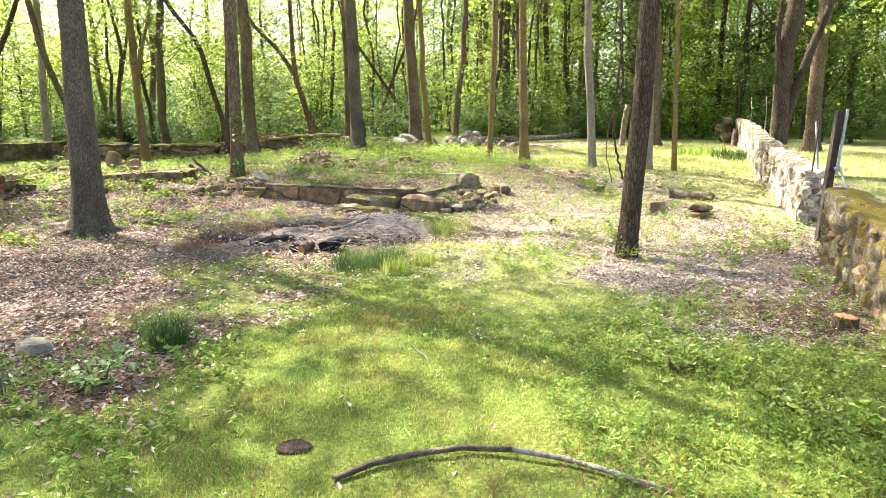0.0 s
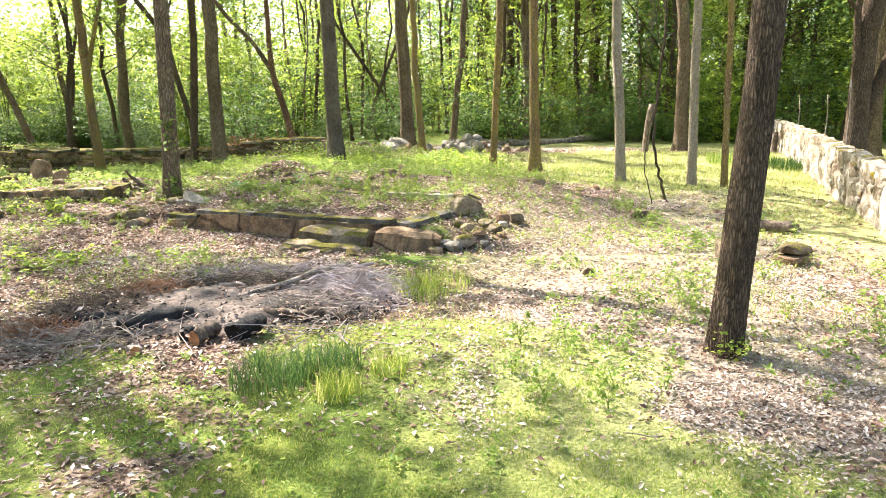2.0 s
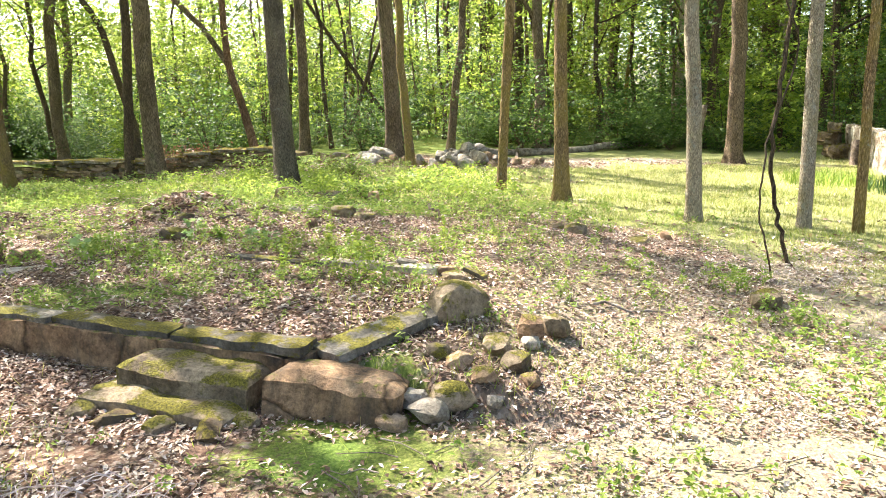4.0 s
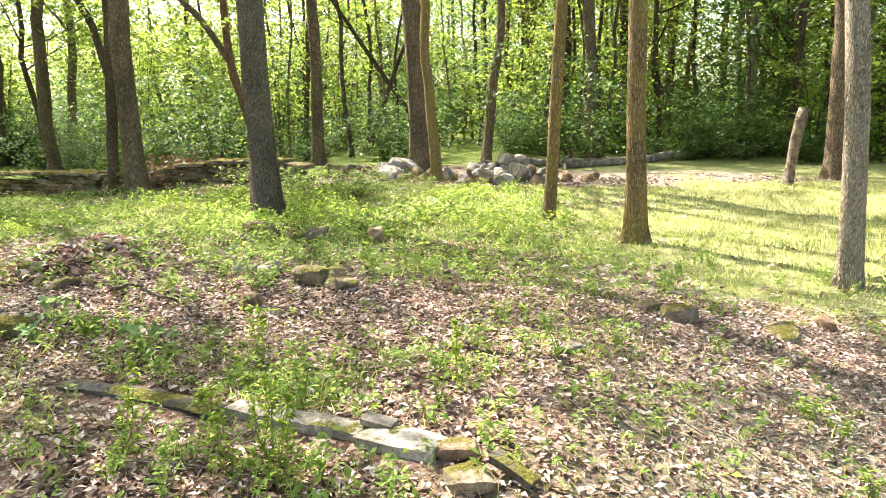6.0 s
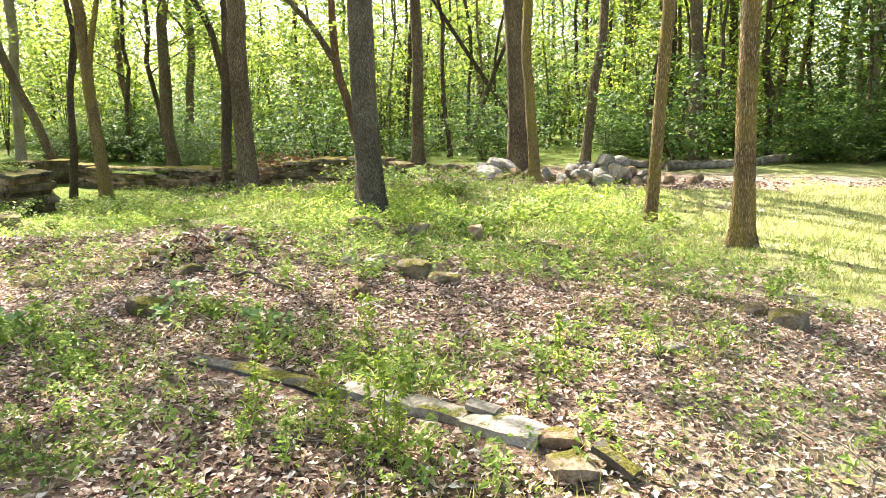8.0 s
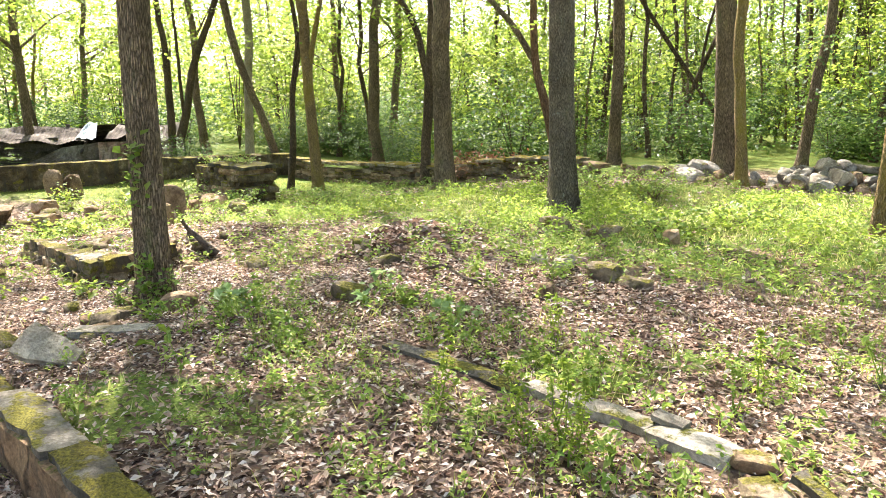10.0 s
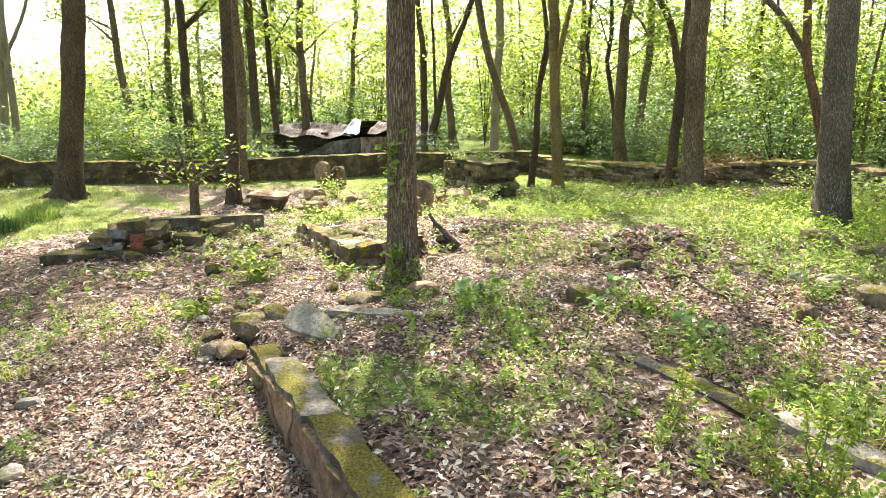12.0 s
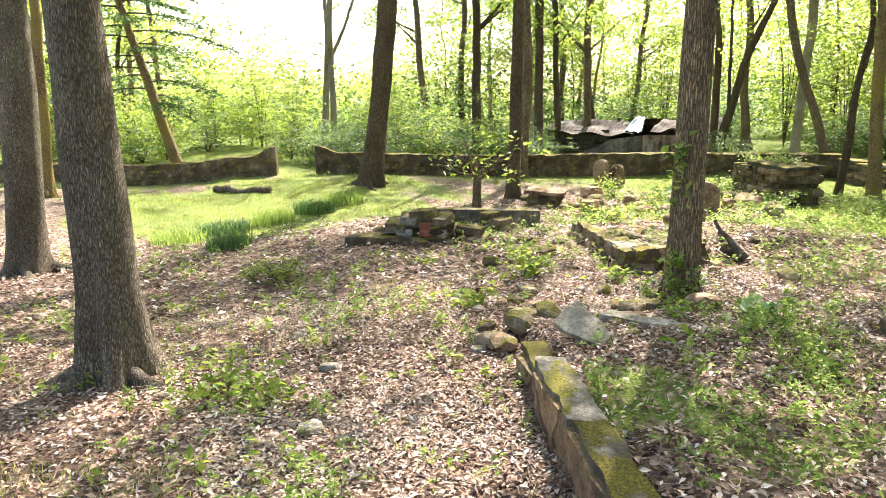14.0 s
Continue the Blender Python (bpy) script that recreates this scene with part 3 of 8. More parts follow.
# ---- masonry ----
def wall_mesh(name, pts, width, heights, mat, cell=0.12, rough=0.045, seed=1, drop=0.25, top_rough=0.03, stones=0.0):
    """An old wall along a line: uneven faces and top, closed ends. heights: along the line, above the ground."""
    pts = np.asarray(pts, float)
    seg = np.linalg.norm(np.diff(pts, axis=0), axis=1)
    s = np.concatenate([[0], np.cumsum(seg)])
    n = max(3, int(s[-1] / cell))
    t = np.linspace(0, s[-1], n)
    x, y = np.interp(t, s, pts[:, 0]), np.interp(t, s, pts[:, 1])
    hs = np.asarray(heights, float)
    h = np.interp(t, hs[:, 0] * s[-1], hs[:, 1])
    dx, dy = np.gradient(x), np.gradient(y)
    ln = np.hypot(dx, dy)
    nx, ny = -dy / ln, dx / ln
    zg = ground_smooth(x, y)
    rows = max(3, int(h.max() / cell) + 1)
    prof = [(-0.5, -drop / h.max())] + [(-0.5, k / rows) for k in range(rows)] + [(-0.5, 0.985), (-0.40, 1.0), (0.0, 1.0), (0.40, 1.0), (0.5, 0.985)] + [(0.5, k / rows) for k in range(rows)][::-1] + [(0.5, -drop / h.max())]
    m = len(prof)
    V = np.zeros((n, m, 3))
    for k, (o, f) in enumerate(prof):
        side = 0.65 * vnoise(t + seed * 7.7, np.full(n, f * h.max() + (5 if o > 0 else 0)), 0.34, seed) + 0.35 * vnoise(t + seed * 3.1, np.full(n, f * h.max() + (9 if o > 0 else 2)), 0.13, seed) - 0.5
        off = o * width + np.sign(o) * rough * 2 * side
        if stones and o:
            hh = np.full(n, f * h.max())
            row = np.floor(hh / 0.13 + 0.6 * vnoise(t, hh, 0.5, seed + 2))
            along_wall = t / 0.2 + 0.5 * (row % 2) + 0.7 * vnoise(t, hh, 0.3, seed + 3)
            cell_id = np.floor(along_wall)
            off = off + np.sign(o) * stones * (lattice(cell_id.astype(int), row.astype(int), seed + 9) - 0.5) * (1.0 if f < 0.98 else 0.4)
        zz = zg + f * h + (top_rough * 2 * (vnoise(t + 3.3 * seed, np.full(n, o), 0.3, seed + 5) - 0.5) if f > 0.9 else 0)
        V[:, k] = np.stack([x + nx * off, y + ny * off, zz], -1)
    i, j = np.meshgrid(np.arange(n - 1), np.arange(m - 1), indexing="ij")
    F = np.stack([i * m + j, i * m + j + 1, (i + 1) * m + j + 1, (i + 1) * m + j], -1).reshape(-1, 4)
    me = bpy.data.meshes.new(name)
    ends = [list(range(m)), list(range((n - 1) * m, n * m))[::-1]]
    me.from_pydata(V.reshape(-1, 3).tolist(), [], F.tolist() + ends)
    me.materials.append(mat)
    return me


def rock_mesh(name, sx, sy, sz, mat, seed, boxy=0.5, rough=0.16, cuts=3):
    """A stone about its own base: a squared worn block (boxy over 0.6), or a broken fieldstone with flat facets and dulled edges."""
    bm = bmesh.new()
    o = Vector((seed * 7.13 % 91, seed * 3.37 % 83, seed * 1.91 % 77))
    squared = boxy > 0.6
    if squared:
        bmesh.ops.create_cube(bm, size=2.0)
        bmesh.ops.subdivide_edges(bm, edges=bm.edges, cuts=cuts + 1, use_grid_fill=True)
        for v in bm.verts:
            p = v.co.copy()
            p *= 1.0 - (0.05 if boxy > 0.9 else 0.13) * max(0.0, p.length - 1.2)
            p += noise.noise_vector(p * 0.8 + o) * rough * 1.3 + noise.noise_vector(p * 2.6 + o) * rough * 0.9
            v.co = (p.x * sx / 2, p.y * sy / 2, p.z * sz / 2)
    else:
        gen = np.random.default_rng(seed + 5)
        d = gen.normal(size=(32, 3))
        d /= np.linalg.norm(d, axis=1)[:, None]
        d = np.sign(d) * np.abs(d) ** (0.85 - 0.45 * boxy) * gen.uniform(0.84, 1.1, (32, 1))
        for q in d:
            bm.verts.new((q[0] * sx / 1.75, q[1] * sy / 1.75, q[2] * sz / 1.75))
        hull = bmesh.ops.convex_hull(bm, input=bm.verts)
        bmesh.ops.delete(bm, geom=list({g for g in hull["geom_interior"] + hull["geom_unused"] if isinstance(g, bmesh.types.BMVert)}), context="VERTS")
        bmesh.ops.subdivide_edges(bm, edges=bm.edges, cuts=1, use_grid_fill=True, smooth=0.12)
        small = min(sx, sy, sz)
        for v in bm.verts:
            v.co += noise.noise_vector(v.co * (1.3 / small) + o) * rough * 0.34 * small + noise.noise_vector(v.co * (3.6 / small) + o) * rough * 0.22 * small
    low = min(v.co.z for v in bm.verts)
    for v in bm.verts:
        v.co.z -= low
    me = bpy.data.meshes.new(name)
    bm.to_mesh(me)
    bm.free()
    me.materials.append(mat)
    me.polygons.foreach_set("use_smooth", np.full(len(me.polygons), True))
    me.set_sharp_from_angle(angle=radians(24))
    return me


def slab_mesh(name, length, width, thick, mat, seed, ragged=0.02, wave=0.008, taper=0.0):
    """A thin slab about its own base, with a ragged chipped outline, a worn uneven top and dulled edges. taper: how much narrower its far end is."""
    nu, nv = max(8, int(length / 0.045)), max(4, int(width / 0.045))
    u, v = np.meshgrid(np.linspace(-1, 1, nu), np.linspace(-1, 1, nv), indexing="ij")
    k = seed * 3.7
    chip_x = ragged * 2 * (0.6 * vnoise(v * width * 0.5 + k, u + 3 * k, 0.16, seed) + 0.4 * vnoise(v * width * 0.5 + k, u + k, 0.05, seed + 1) - 0.5)
    chip_y = ragged * 2 * (0.6 * vnoise(u * length * 0.5 + k, np.sign(v) * 9 + k, 0.22, seed + 2) + 0.4 * vnoise(u * length * 0.5 + k, np.sign(v) * 5, 0.06, seed + 3) - 0.5)
    x = u * length / 2 + chip_x * np.abs(u) ** 3 * np.sign(u)
    y = (v * width / 2 + chip_y * np.abs(v) ** 2 * np.sign(v)) * (1 - taper * (u + 1) / 2)
    edge = np.maximum(np.abs(u) ** (0.5 * nu), np.abs(v) ** (1.2 * nv))
    top = thick + wave * 2 * (vnoise(x + k, y, 0.2, seed + 4) - 0.5) + wave * (vnoise(x + k, y, 0.06, seed + 5) - 0.5) - edge * thick * 0.16
    inset = 0.97 + 0.04 * vnoise(x, y + k, 0.1, seed + 6)
    bottom = np.stack([x * inset, y * inset, np.zeros_like(x)], -1).reshape(-1, 3)
    i, j = np.meshgrid(np.arange(nu - 1), np.arange(nv - 1), indexing="ij")
    f = np.stack([i * nv + j, (i + 1) * nv + j, (i + 1) * nv + j + 1, i * nv + j + 1], -1).reshape(-1, 4)
    n = nu * nv
    rim = [a * nv for a in range(nu)] + [(nu - 1) * nv + b for b in range(1, nv)] + [a * nv + nv - 1 for a in range(nu - 2, -1, -1)] + [b for b in range(nv - 2, 0, -1)]
    rim = np.array(rim)
    nxt = np.roll(rim, -1)
    sides = np.stack([rim, rim + n, nxt + n, nxt], -1)
    me = fast_mesh(name, np.concatenate([np.stack([x, y, top], -1).reshape(-1, 3), bottom]), np.concatenate([f, f[:, ::-1] + n, sides]), mat, True)
    me.set_sharp_from_angle(angle=radians(35))
    return me


def rock(name, x, y, size, mat, seed, label, category="stone", turn=0, tilt=(0, 0), sink=0.012, boxy=0.4, rough=0.26, group="", z=None):
    me = rock_mesh(name, *[0.88 * c for c in size], mat, seed, min(boxy, 0.9), rough, 4)
    return thing(name, me, pose(x, y, (gz(x, y) if z is None else z) - sink, tilt[0], tilt[1], turn), label, category, group)


# right boundary wall, with a gap where a post stands
thing("wall_east", wall_mesh("wall_east", [(5.42, 10.35), (7.0, 15.6), (8.9, 20.6), (11.2, 27.2)], 0.34, [(0, 0.78), (0.3, 0.8), (0.6, 0.82), (1, 0.9)], PLASTER, seed=3, rough=0.05, cell=0.055, stones=0.03, top_rough=0.05), Matrix(),
      "long crumbling whitewashed rubble wall with moss", "wall", kind="structure")
thing("wall_southeast", wall_mesh("wall_southeast", [(4.46, 7.75), (3.4, 4.4), (2.2, 0.5)], 0.42, [(0, 0.82), (0.1, 0.74), (1, 0.8)], YELLOW_MOSS, seed=8, rough=0.06, cell=0.05, stones=0.045, top_rough=0.05), Matrix(),
      "end of a rubble wall overgrown with yellow moss", "wall", kind="structure")
# stones that stand proud of the rubble walls' faces and ends
face_kinds = [rock_mesh("stone", *c, m, 250 + i, 0.5, 0.3, 3) for i, (c, m) in enumerate([((0.2, 0.13, 0.11), PLASTER), ((0.15, 0.12, 0.09), PLASTER), ((0.24, 0.13, 0.09), BROWN_STONE), ((0.13, 0.11, 0.1), YELLOW_MOSS), ((0.22, 0.14, 0.12), YELLOW_MOSS), ((0.16, 0.12, 0.08), BROWN_STONE)])]
gen_f = np.random.default_rng(24)
for wall, (ax, ay), (bx, by), half, tall, picks, count in (("wall_east", (5.42, 10.35), (7.0, 15.6), 0.17, 0.74, (0, 1, 1, 1, 5, 3), 110), ("wall_southeast", (4.46, 7.75), (3.4, 4.4), 0.21, 0.72, (3, 4, 4, 2, 5), 90)):
    ux, uy = (bx - ax) / math.dist((ax, ay), (bx, by)), (by - ay) / math.dist((ax, ay), (bx, by))
    for k in range(count):
        f, side = gen_f.uniform(0, 1) ** 2.2, gen_f.choice([-1, -1, -1, 1])
        along_face, off = f * math.dist((ax, ay), (bx, by)), (half - 0.05) * side
        if k < 26:
            along_face, off = 0.05, gen_f.uniform(-half + 0.04, half - 0.04)
        if uy > 0:
            off = -off
        x, y = ax + ux * along_face + uy * off * -1, ay + uy * along_face + ux * off
        z = float(ground_smooth(ax + ux * along_face, ay + uy * along_face)) + gen_f.uniform(0.0, tall - 0.08)
        part_mesh("stone", face_kinds[int(gen_f.choice(picks))], bpy.data.objects[wall], place=pose(x, y, z, gen_f.normal() * 10, gen_f.normal() * 8, math.degrees(math.atan2(uy, ux)) + gen_f.normal() * 10 + (90 if k < 26 else 0)))
# far left boundary wall with a gateway
thing("wall_west_gate", wall_mesh("wall_west_gate", [(-18.9, 14.05), (-20.4, 9.6), (-22.5, 3.4)], 0.34, [(0, 0.72), (0.018, 0.71), (0.035, 0.58), (0.055, 0.50), (1, 0.46)], MOSS_WALL, seed=13, cell=0.09, stones=0.035), Matrix(),
      "low moss-darkened boundary wall with a raised end", "wall", kind="structure")
thing("wall_west", wall_mesh("wall_west", [(-18.5, 15.0), (-17.3, 18.7), (-15.5, 24.3), (-14.0, 28.9)], 0.34, [(0, 0.70), (0.012, 0.69), (0.028, 0.58), (0.045, 0.52), (0.5, 0.56), (1, 0.62)], MOSS_WALL, seed=17, cell=0.09, stones=0.035), Matrix(),
      "long low moss-darkened boundary wall", "wall", kind="structure")
# the ruin's foundation
fw = [from_uv(u, 0.0) for u in (-1.42, 0.0, 1.9)]
thing("wall_foundation", wall_mesh("wall_foundation", fw, 0.17, [(0, 0.13), (0.14, 0.15), (0.17, 0.215), (0.44, 0.235), (0.75, 0.275), (1, 0.29)], CONCRETE_WARM, seed=23, cell=0.045, rough=0.032, top_rough=0.012), Matrix(),
      "cracked tan concrete foundation wall with mossy top", "wall", kind="structure")


# ---- trees ----
def bent(base, lean, height, steps, wander, gen):
    """Points up a stem from base, leaning by (dx, dy) a metre and wandering a little."""
    h = np.linspace(0, 1, steps) ** 1.15 * height
    w = np.cumsum(gen.normal(size=(steps, 2)) * wander * height / steps, axis=0)
    w -= w[0]
    w *= np.minimum(1, h / 3.0)[:, None]
    p = np.zeros((steps, 3))
    straight = np.minimum(h, 5.0) + 0.45 * np.maximum(0, h - 5.0)
    p[:, 0], p[:, 1], p[:, 2] = base[0] + lean[0] * straight + w[:, 0], base[1] + lean[1] * straight + w[:, 1], base[2] + h
    return p


def build_tree(name, base, radius, lean=(0, 0), height=14.0, bark=None, leaf=None, label="", limb_from=5.0, limbs=9, leaves=900, sides=16, seed=1, wander=0.05, flare=0.9, leaf_size=0.19, spread=2.9, taper=0.35, low_limbs=(), roots=0, group="trees of the wood"):
    gen = np.random.default_rng(seed)
    root = thing(name, None, pose(*base), label, "tree", group)
    steps = 26 if sides > 9 else 16
    pts = bent((0, 0, -0.15), lean, height, steps, wander, gen)
    h = pts[:, 2] - pts[0, 2]
    rad = radius * (1 - (1 - taper) * (h / height) ** 0.9) * np.where(h > height * 0.85, 0.6, 1)
    s = Soup()
    s.tube(pts, rad, sides, rough=0.16, flare=(4 + seed % 3, flare, 0.22 + radius * 0.6, seed * 1.7), seed=seed)
    stem = part_mesh("trunk", s.mesh("trunk", bark), root)
    for k in range(roots):
        az = seed * 1.3 + k * 2 * math.pi / roots + gen.normal() * 0.25
        q = np.linspace(0, 1, 9)
        ln = radius * gen.uniform(2.6, 3.8)
        line = np.stack([np.cos(az + 0.35 * q) * (0.55 * radius + ln * q), np.sin(az + 0.35 * q) * (0.55 * radius + ln * q), 0.62 * radius * (1 - q) ** 2.2 - 0.02 - 0.09 * q ** 2], -1)
        rs = Soup()
        rs.tube(line, radius * (0.34 * (1 - q) ** 0.7 + 0.03), 9, rough=0.3, seed=seed + k)
        part_mesh("root", rs.mesh("root", bark), stem)
    ends = []
    todo = [(z, None) for z in gen.uniform(limb_from, height * 0.97, limbs)] + list(low_limbs)
    for z, given in todo:
        k = int(np.clip(np.searchsorted(h, z), 1, steps - 1))
        a = pts[k - 1] + (pts[k] - pts[k - 1]) * ((z - h[k - 1]) / max(1e-6, h[k] - h[k - 1]))
        if given is None:
            az, el, ln = gen.uniform(0, 2 * np.pi), gen.uniform(0.25, 0.9), spread * gen.uniform(0.6, 1.2)
            r0 = rad[k] * gen.uniform(0.35, 0.6)
        else:
            az, el, ln, r0 = given
        d = np.array((np.cos(az) * np.cos(el), np.sin(az) * np.cos(el), np.sin(el)))
        q = np.linspace(0, 1, 7)[:, None]
        lp = a + d * q * ln + np.array((0, 0, 0.16 * ln)) * q ** 2 + np.cumsum(gen.normal(size=(7, 3)) * 0.05 * ln, axis=0) * q
        ls = Soup()
        ls.tube(lp, np.linspace(r0, 0.012, 7), 5 if sides > 9 else 3)
        ends += [lp[3], lp[4], lp[5], lp[6]]
        for _ in range(2):
            b0 = lp[gen.integers(2, 6)]
            d2 = d + gen.normal(size=3) * 0.6
            d2 /= np.linalg.norm(d2)
            bp = b0 + d2 * np.linspace(0, 1, 5)[:, None] * ln * 0.45
            ls.tube(bp, np.linspace(r0 * 0.4, 0.008, 5), 3)
            ends += [bp[2], bp[4]]
        part_mesh("limb", ls.mesh("limb", bark), stem)
    if leaves:
        ends = np.array(ends)
        sprays = ends[gen.integers(0, len(ends), max(12, leaves // 22))] + gen.normal(size=(max(12, leaves // 22), 3)) * (0.5, 0.5, 0.32)
        c = sprays[gen.integers(0, len(sprays), leaves)] + gen.normal(size=(leaves, 3)) * (0.30, 0.30, 0.10)
        v, f = leaf_soup(c, np.full(leaves, leaf_size), up=0.6, gen=gen, slim=0.55 if sides > 12 else 1.1, tri=sides <= 12)
        part_mesh("crown", fast_mesh("crown", v, f, leaf), root)
    return root


def tree(x, y, radius, **kw):
    return build_tree("tree", (x, y, gz(x, y)), radius, **kw)


# unseen high limbs are added to shade the lawn and mask the trunk's shadow
tree(-5.24, 10.46, 0.222, bark=BARK_GREY, leaf=LEAF_LIGHT, label="large grey oak with furrowed bark and spreading roots", seed=11, height=15, flare=1.15, roots=5, sides=28, taper=0.14, leaf_size=0.15, leaves=9500, limb_from=9.0, limbs=3, spread=3.2, low_limbs=[(6.6 + 0.42 * k, (2.5 + 0.31 * k, 0.3 + 0.05 * (k % 3), 3.6 + 0.25 * (k % 4), 0.02)) for k in range(10)] + [(4.6, (2.3, 0.4, 4.6, 0.04)), (5.2, (2.6, 0.42, 4.8, 0.04)), (5.8, (2.45, 0.5, 4.6, 0.04)), (8.2, (2.35, 0.4, 4.4, 0.04)), (9.4, (2.6, 0.4, 4.6, 0.04)), (10.6, (2.4, 0.4, 4.2, 0.04)), (8.6, (-0.5, 0.3, 4.4, 0.03)), (9.4, (-0.8, 0.3, 4.2, 0.03))] + [(7.4 + 0.5 * k, (-0.5 + 0.38 * k, 0.22, 4.4 - 0.3 * (k % 3), 0.02)) for k in range(8)], wander=0.02)
tree(2.13, 8.12, 0.118, lean=(0.04, -0.01), bark=BARK_DARK, leaf=LEAF_LIGHT, label="slim leaning brown-barked tree on the leaf litter", seed=12, height=12, flare=0.5, sides=20, taper=0.55, leaves=525, wander=0.02, limbs=6)
# unseen limbs towards the sun are added to shade terrace and trunk shadow
tree(-4.28, 14.88, 0.135, lean=(0.0, 0.005), bark=BARK_BROWN, leaf=LEAF_LIGHT, label="dark furrowed tree with ivy at its foot", seed=13, height=14, sides=24, taper=0.6, flare=0.7, leaves=3000, wander=0.015, limb_from=8, limbs=2, low_limbs=[(4.6, (2.45, 0.4, 4.6, 0.05)), (5.4, (2.25, 0.45, 5.0, 0.05)), (6.2, (2.75, 0.42, 4.6, 0.05)), (7.0, (2.45, 0.5, 4.8, 0.05)), (5.8, (2.0, 0.5, 4.2, 0.05)), (6.8, (3.0, 0.5, 4.0, 0.05))])
tree(-2.33, 20.0, 0.175, lean=(-0.042, 0), bark=BARK_GREY, leaf=LEAF_LIGHT, label="straight grey tree on a low mound", seed=14, height=16, sides=20, taper=0.5, flare=0.9, leaves=550, wander=0.015, limbs=6, spread=3.2, limb_from=7.5)
tree(2.15, 18.9, 0.105, lean=(-0.033, 0), bark=BARK_MOSS, leaf=LEAF_LIGHT, label="slender tree with mossy ochre bark", seed=15, height=14, sides=16, taper=0.6, flare=1.3, leaves=420, wander=0.02)
tree(1.34, 20.7, 0.085, lean=(0.025, 0), bark=BARK_MOSS, leaf=LEAF_LIGHT, label="thin mossy tree at the lawn's edge", seed=16, height=13, sides=14, taper=0.7, flare=0.5, leaves=525, wander=0.02, limbs=6)
tree(3.55, 17.0, 0.095, lean=(-0.05, 0), bark=BARK_PALE, leaf=LEAF_LIGHT, label="pale blotched slim tree on the lawn", seed=17, height=13, sides=16, taper=0.7, flare=0.7, leaves=380, wander=0.02)
tree(4.8, 16.65, 0.085, lean=(-0.045, 0), bark=BARK_PALE, leaf=LEAF_LIGHT, label="pale grey slim tree on the lawn", seed=18, height=13, sides=16, taper=0.7, flare=0.5, leaves=380, wander=0.02, limbs=6)
tree(5.28, 16.3, 0.06, lean=(-0.05, 0.01), bark=BARK_MOSS, leaf=LEAF_LIGHT, label="thin brown tree near the wall", seed=19, height=11, sides=12, taper=0.6, flare=0.4, leaves=450, wander=0.03)
tree(-1.05, 27.6, 0.23, lean=(-0.034, 0), bark=BARK_BROWN, leaf=LEAF_LIGHT, label="stout brown tree behind the stone heap", seed=20, height=17, taper=0.5, leaves=450, limbs=6)
tree(-0.48, 25.2, 0.105, lean=(-0.06, 0), bark=BARK_MOSS, leaf=LEAF_LIGHT, label="curved mossy tree beside the stone heap", seed=21, height=13, taper=0.6, leaves=380)
tree(0.5, 30.0, 0.13, lean=(0.06, 0), bark=BARK_BROWN, leaf=LEAF_LIGHT, label="leaning brown tree in the wood", seed=22, height=14, taper=0.5, leaves=750, limbs=6)
tree(-3.8, 29.2, 0.15, lean=(-0.012, 0), bark=BARK_BROWN, leaf=LEAF_LIGHT, label="straight brown tree in the wood", seed=23, height=15, taper=0.6, leaves=400)
# unseen limbs reaching forward are added on these two to shade the terrace
tree(-6.65, 25.2, 0.215, lean=(-0.024, 0), bark=BARK_BROWN, leaf=LEAF_LIGHT, label="tall brown tree before the stone wall", seed=24, height=17, taper=0.5, leaves=1600, low_limbs=[(9.0 + 0.6 * k, (-2.0 + 0.2 * k, 0.15, 5.4 - 0.3 * (k % 3), 0.04)) for k in range(6)], limbs=12, spread=4.2, limb_from=6.5)
tree(-8.0, 26.8, 0.125, lean=(0.02, 0), bark=BARK_DARK, leaf=LEAF_LIGHT, label="dark slim tree before the stone wall", seed=25, height=15, taper=0.6, leaves=2000, low_limbs=[(8.5 + 0.6 * k, (-1.9 + 0.2 * k, 0.15, 5.6 - 0.3 * (k % 3), 0.05)) for k in range(7)])
tree(7.7, 26.2, 0.2, lean=(-0.06, 0.02), bark=BARK_BROWN, leaf=LEAF_LIGHT, label="brown tree at the far edge of the lawn", seed=26, height=16, taper=0.6, leaves=1500)
tree(3.1, 35.0, 0.16, lean=(-0.03, 0), bark=BARK_DARK, leaf=LEAF_LIGHT, label="dark straight tree in the wood", seed=27, height=17, taper=0.6, leaves=1350)
# after the fork limb, unseen limbs are added to shade the terrace
tree(-10.75, 26.05, 0.145, lean=(-0.05, -0.04), bark=BARK_MOSS, leaf=LEAF_LIGHT, label="forked ochre-barked tree in the grass", seed=28, height=14, taper=0.6, leaves=2000, low_limbs=[(3.0, (0.5, 1.42, 4.5, 0.09))] + [(8.0 + 0.6 * k, (-1.6 + 0.2 * k, 0.15, 5.4 - 0.3 * (k % 3), 0.05)) for k in range(6)], spread=3.8, limb_from=6, limbs=11)
tree(-14.3, 29.0, 0.13, lean=(-0.22, -0.18), bark=BARK_BROWN, leaf=LEAF_LIGHT, label="strongly leaning grey-brown tree", seed=29, height=13, taper=0.7, leaves=500)
tree(-16.4, 29.9, 0.15, lean=(0.01, 0), bark=BARK_PALE, leaf=LEAF_LIGHT, label="pale straight tree behind the wall", seed=30, height=15, taper=0.7, leaves=550)
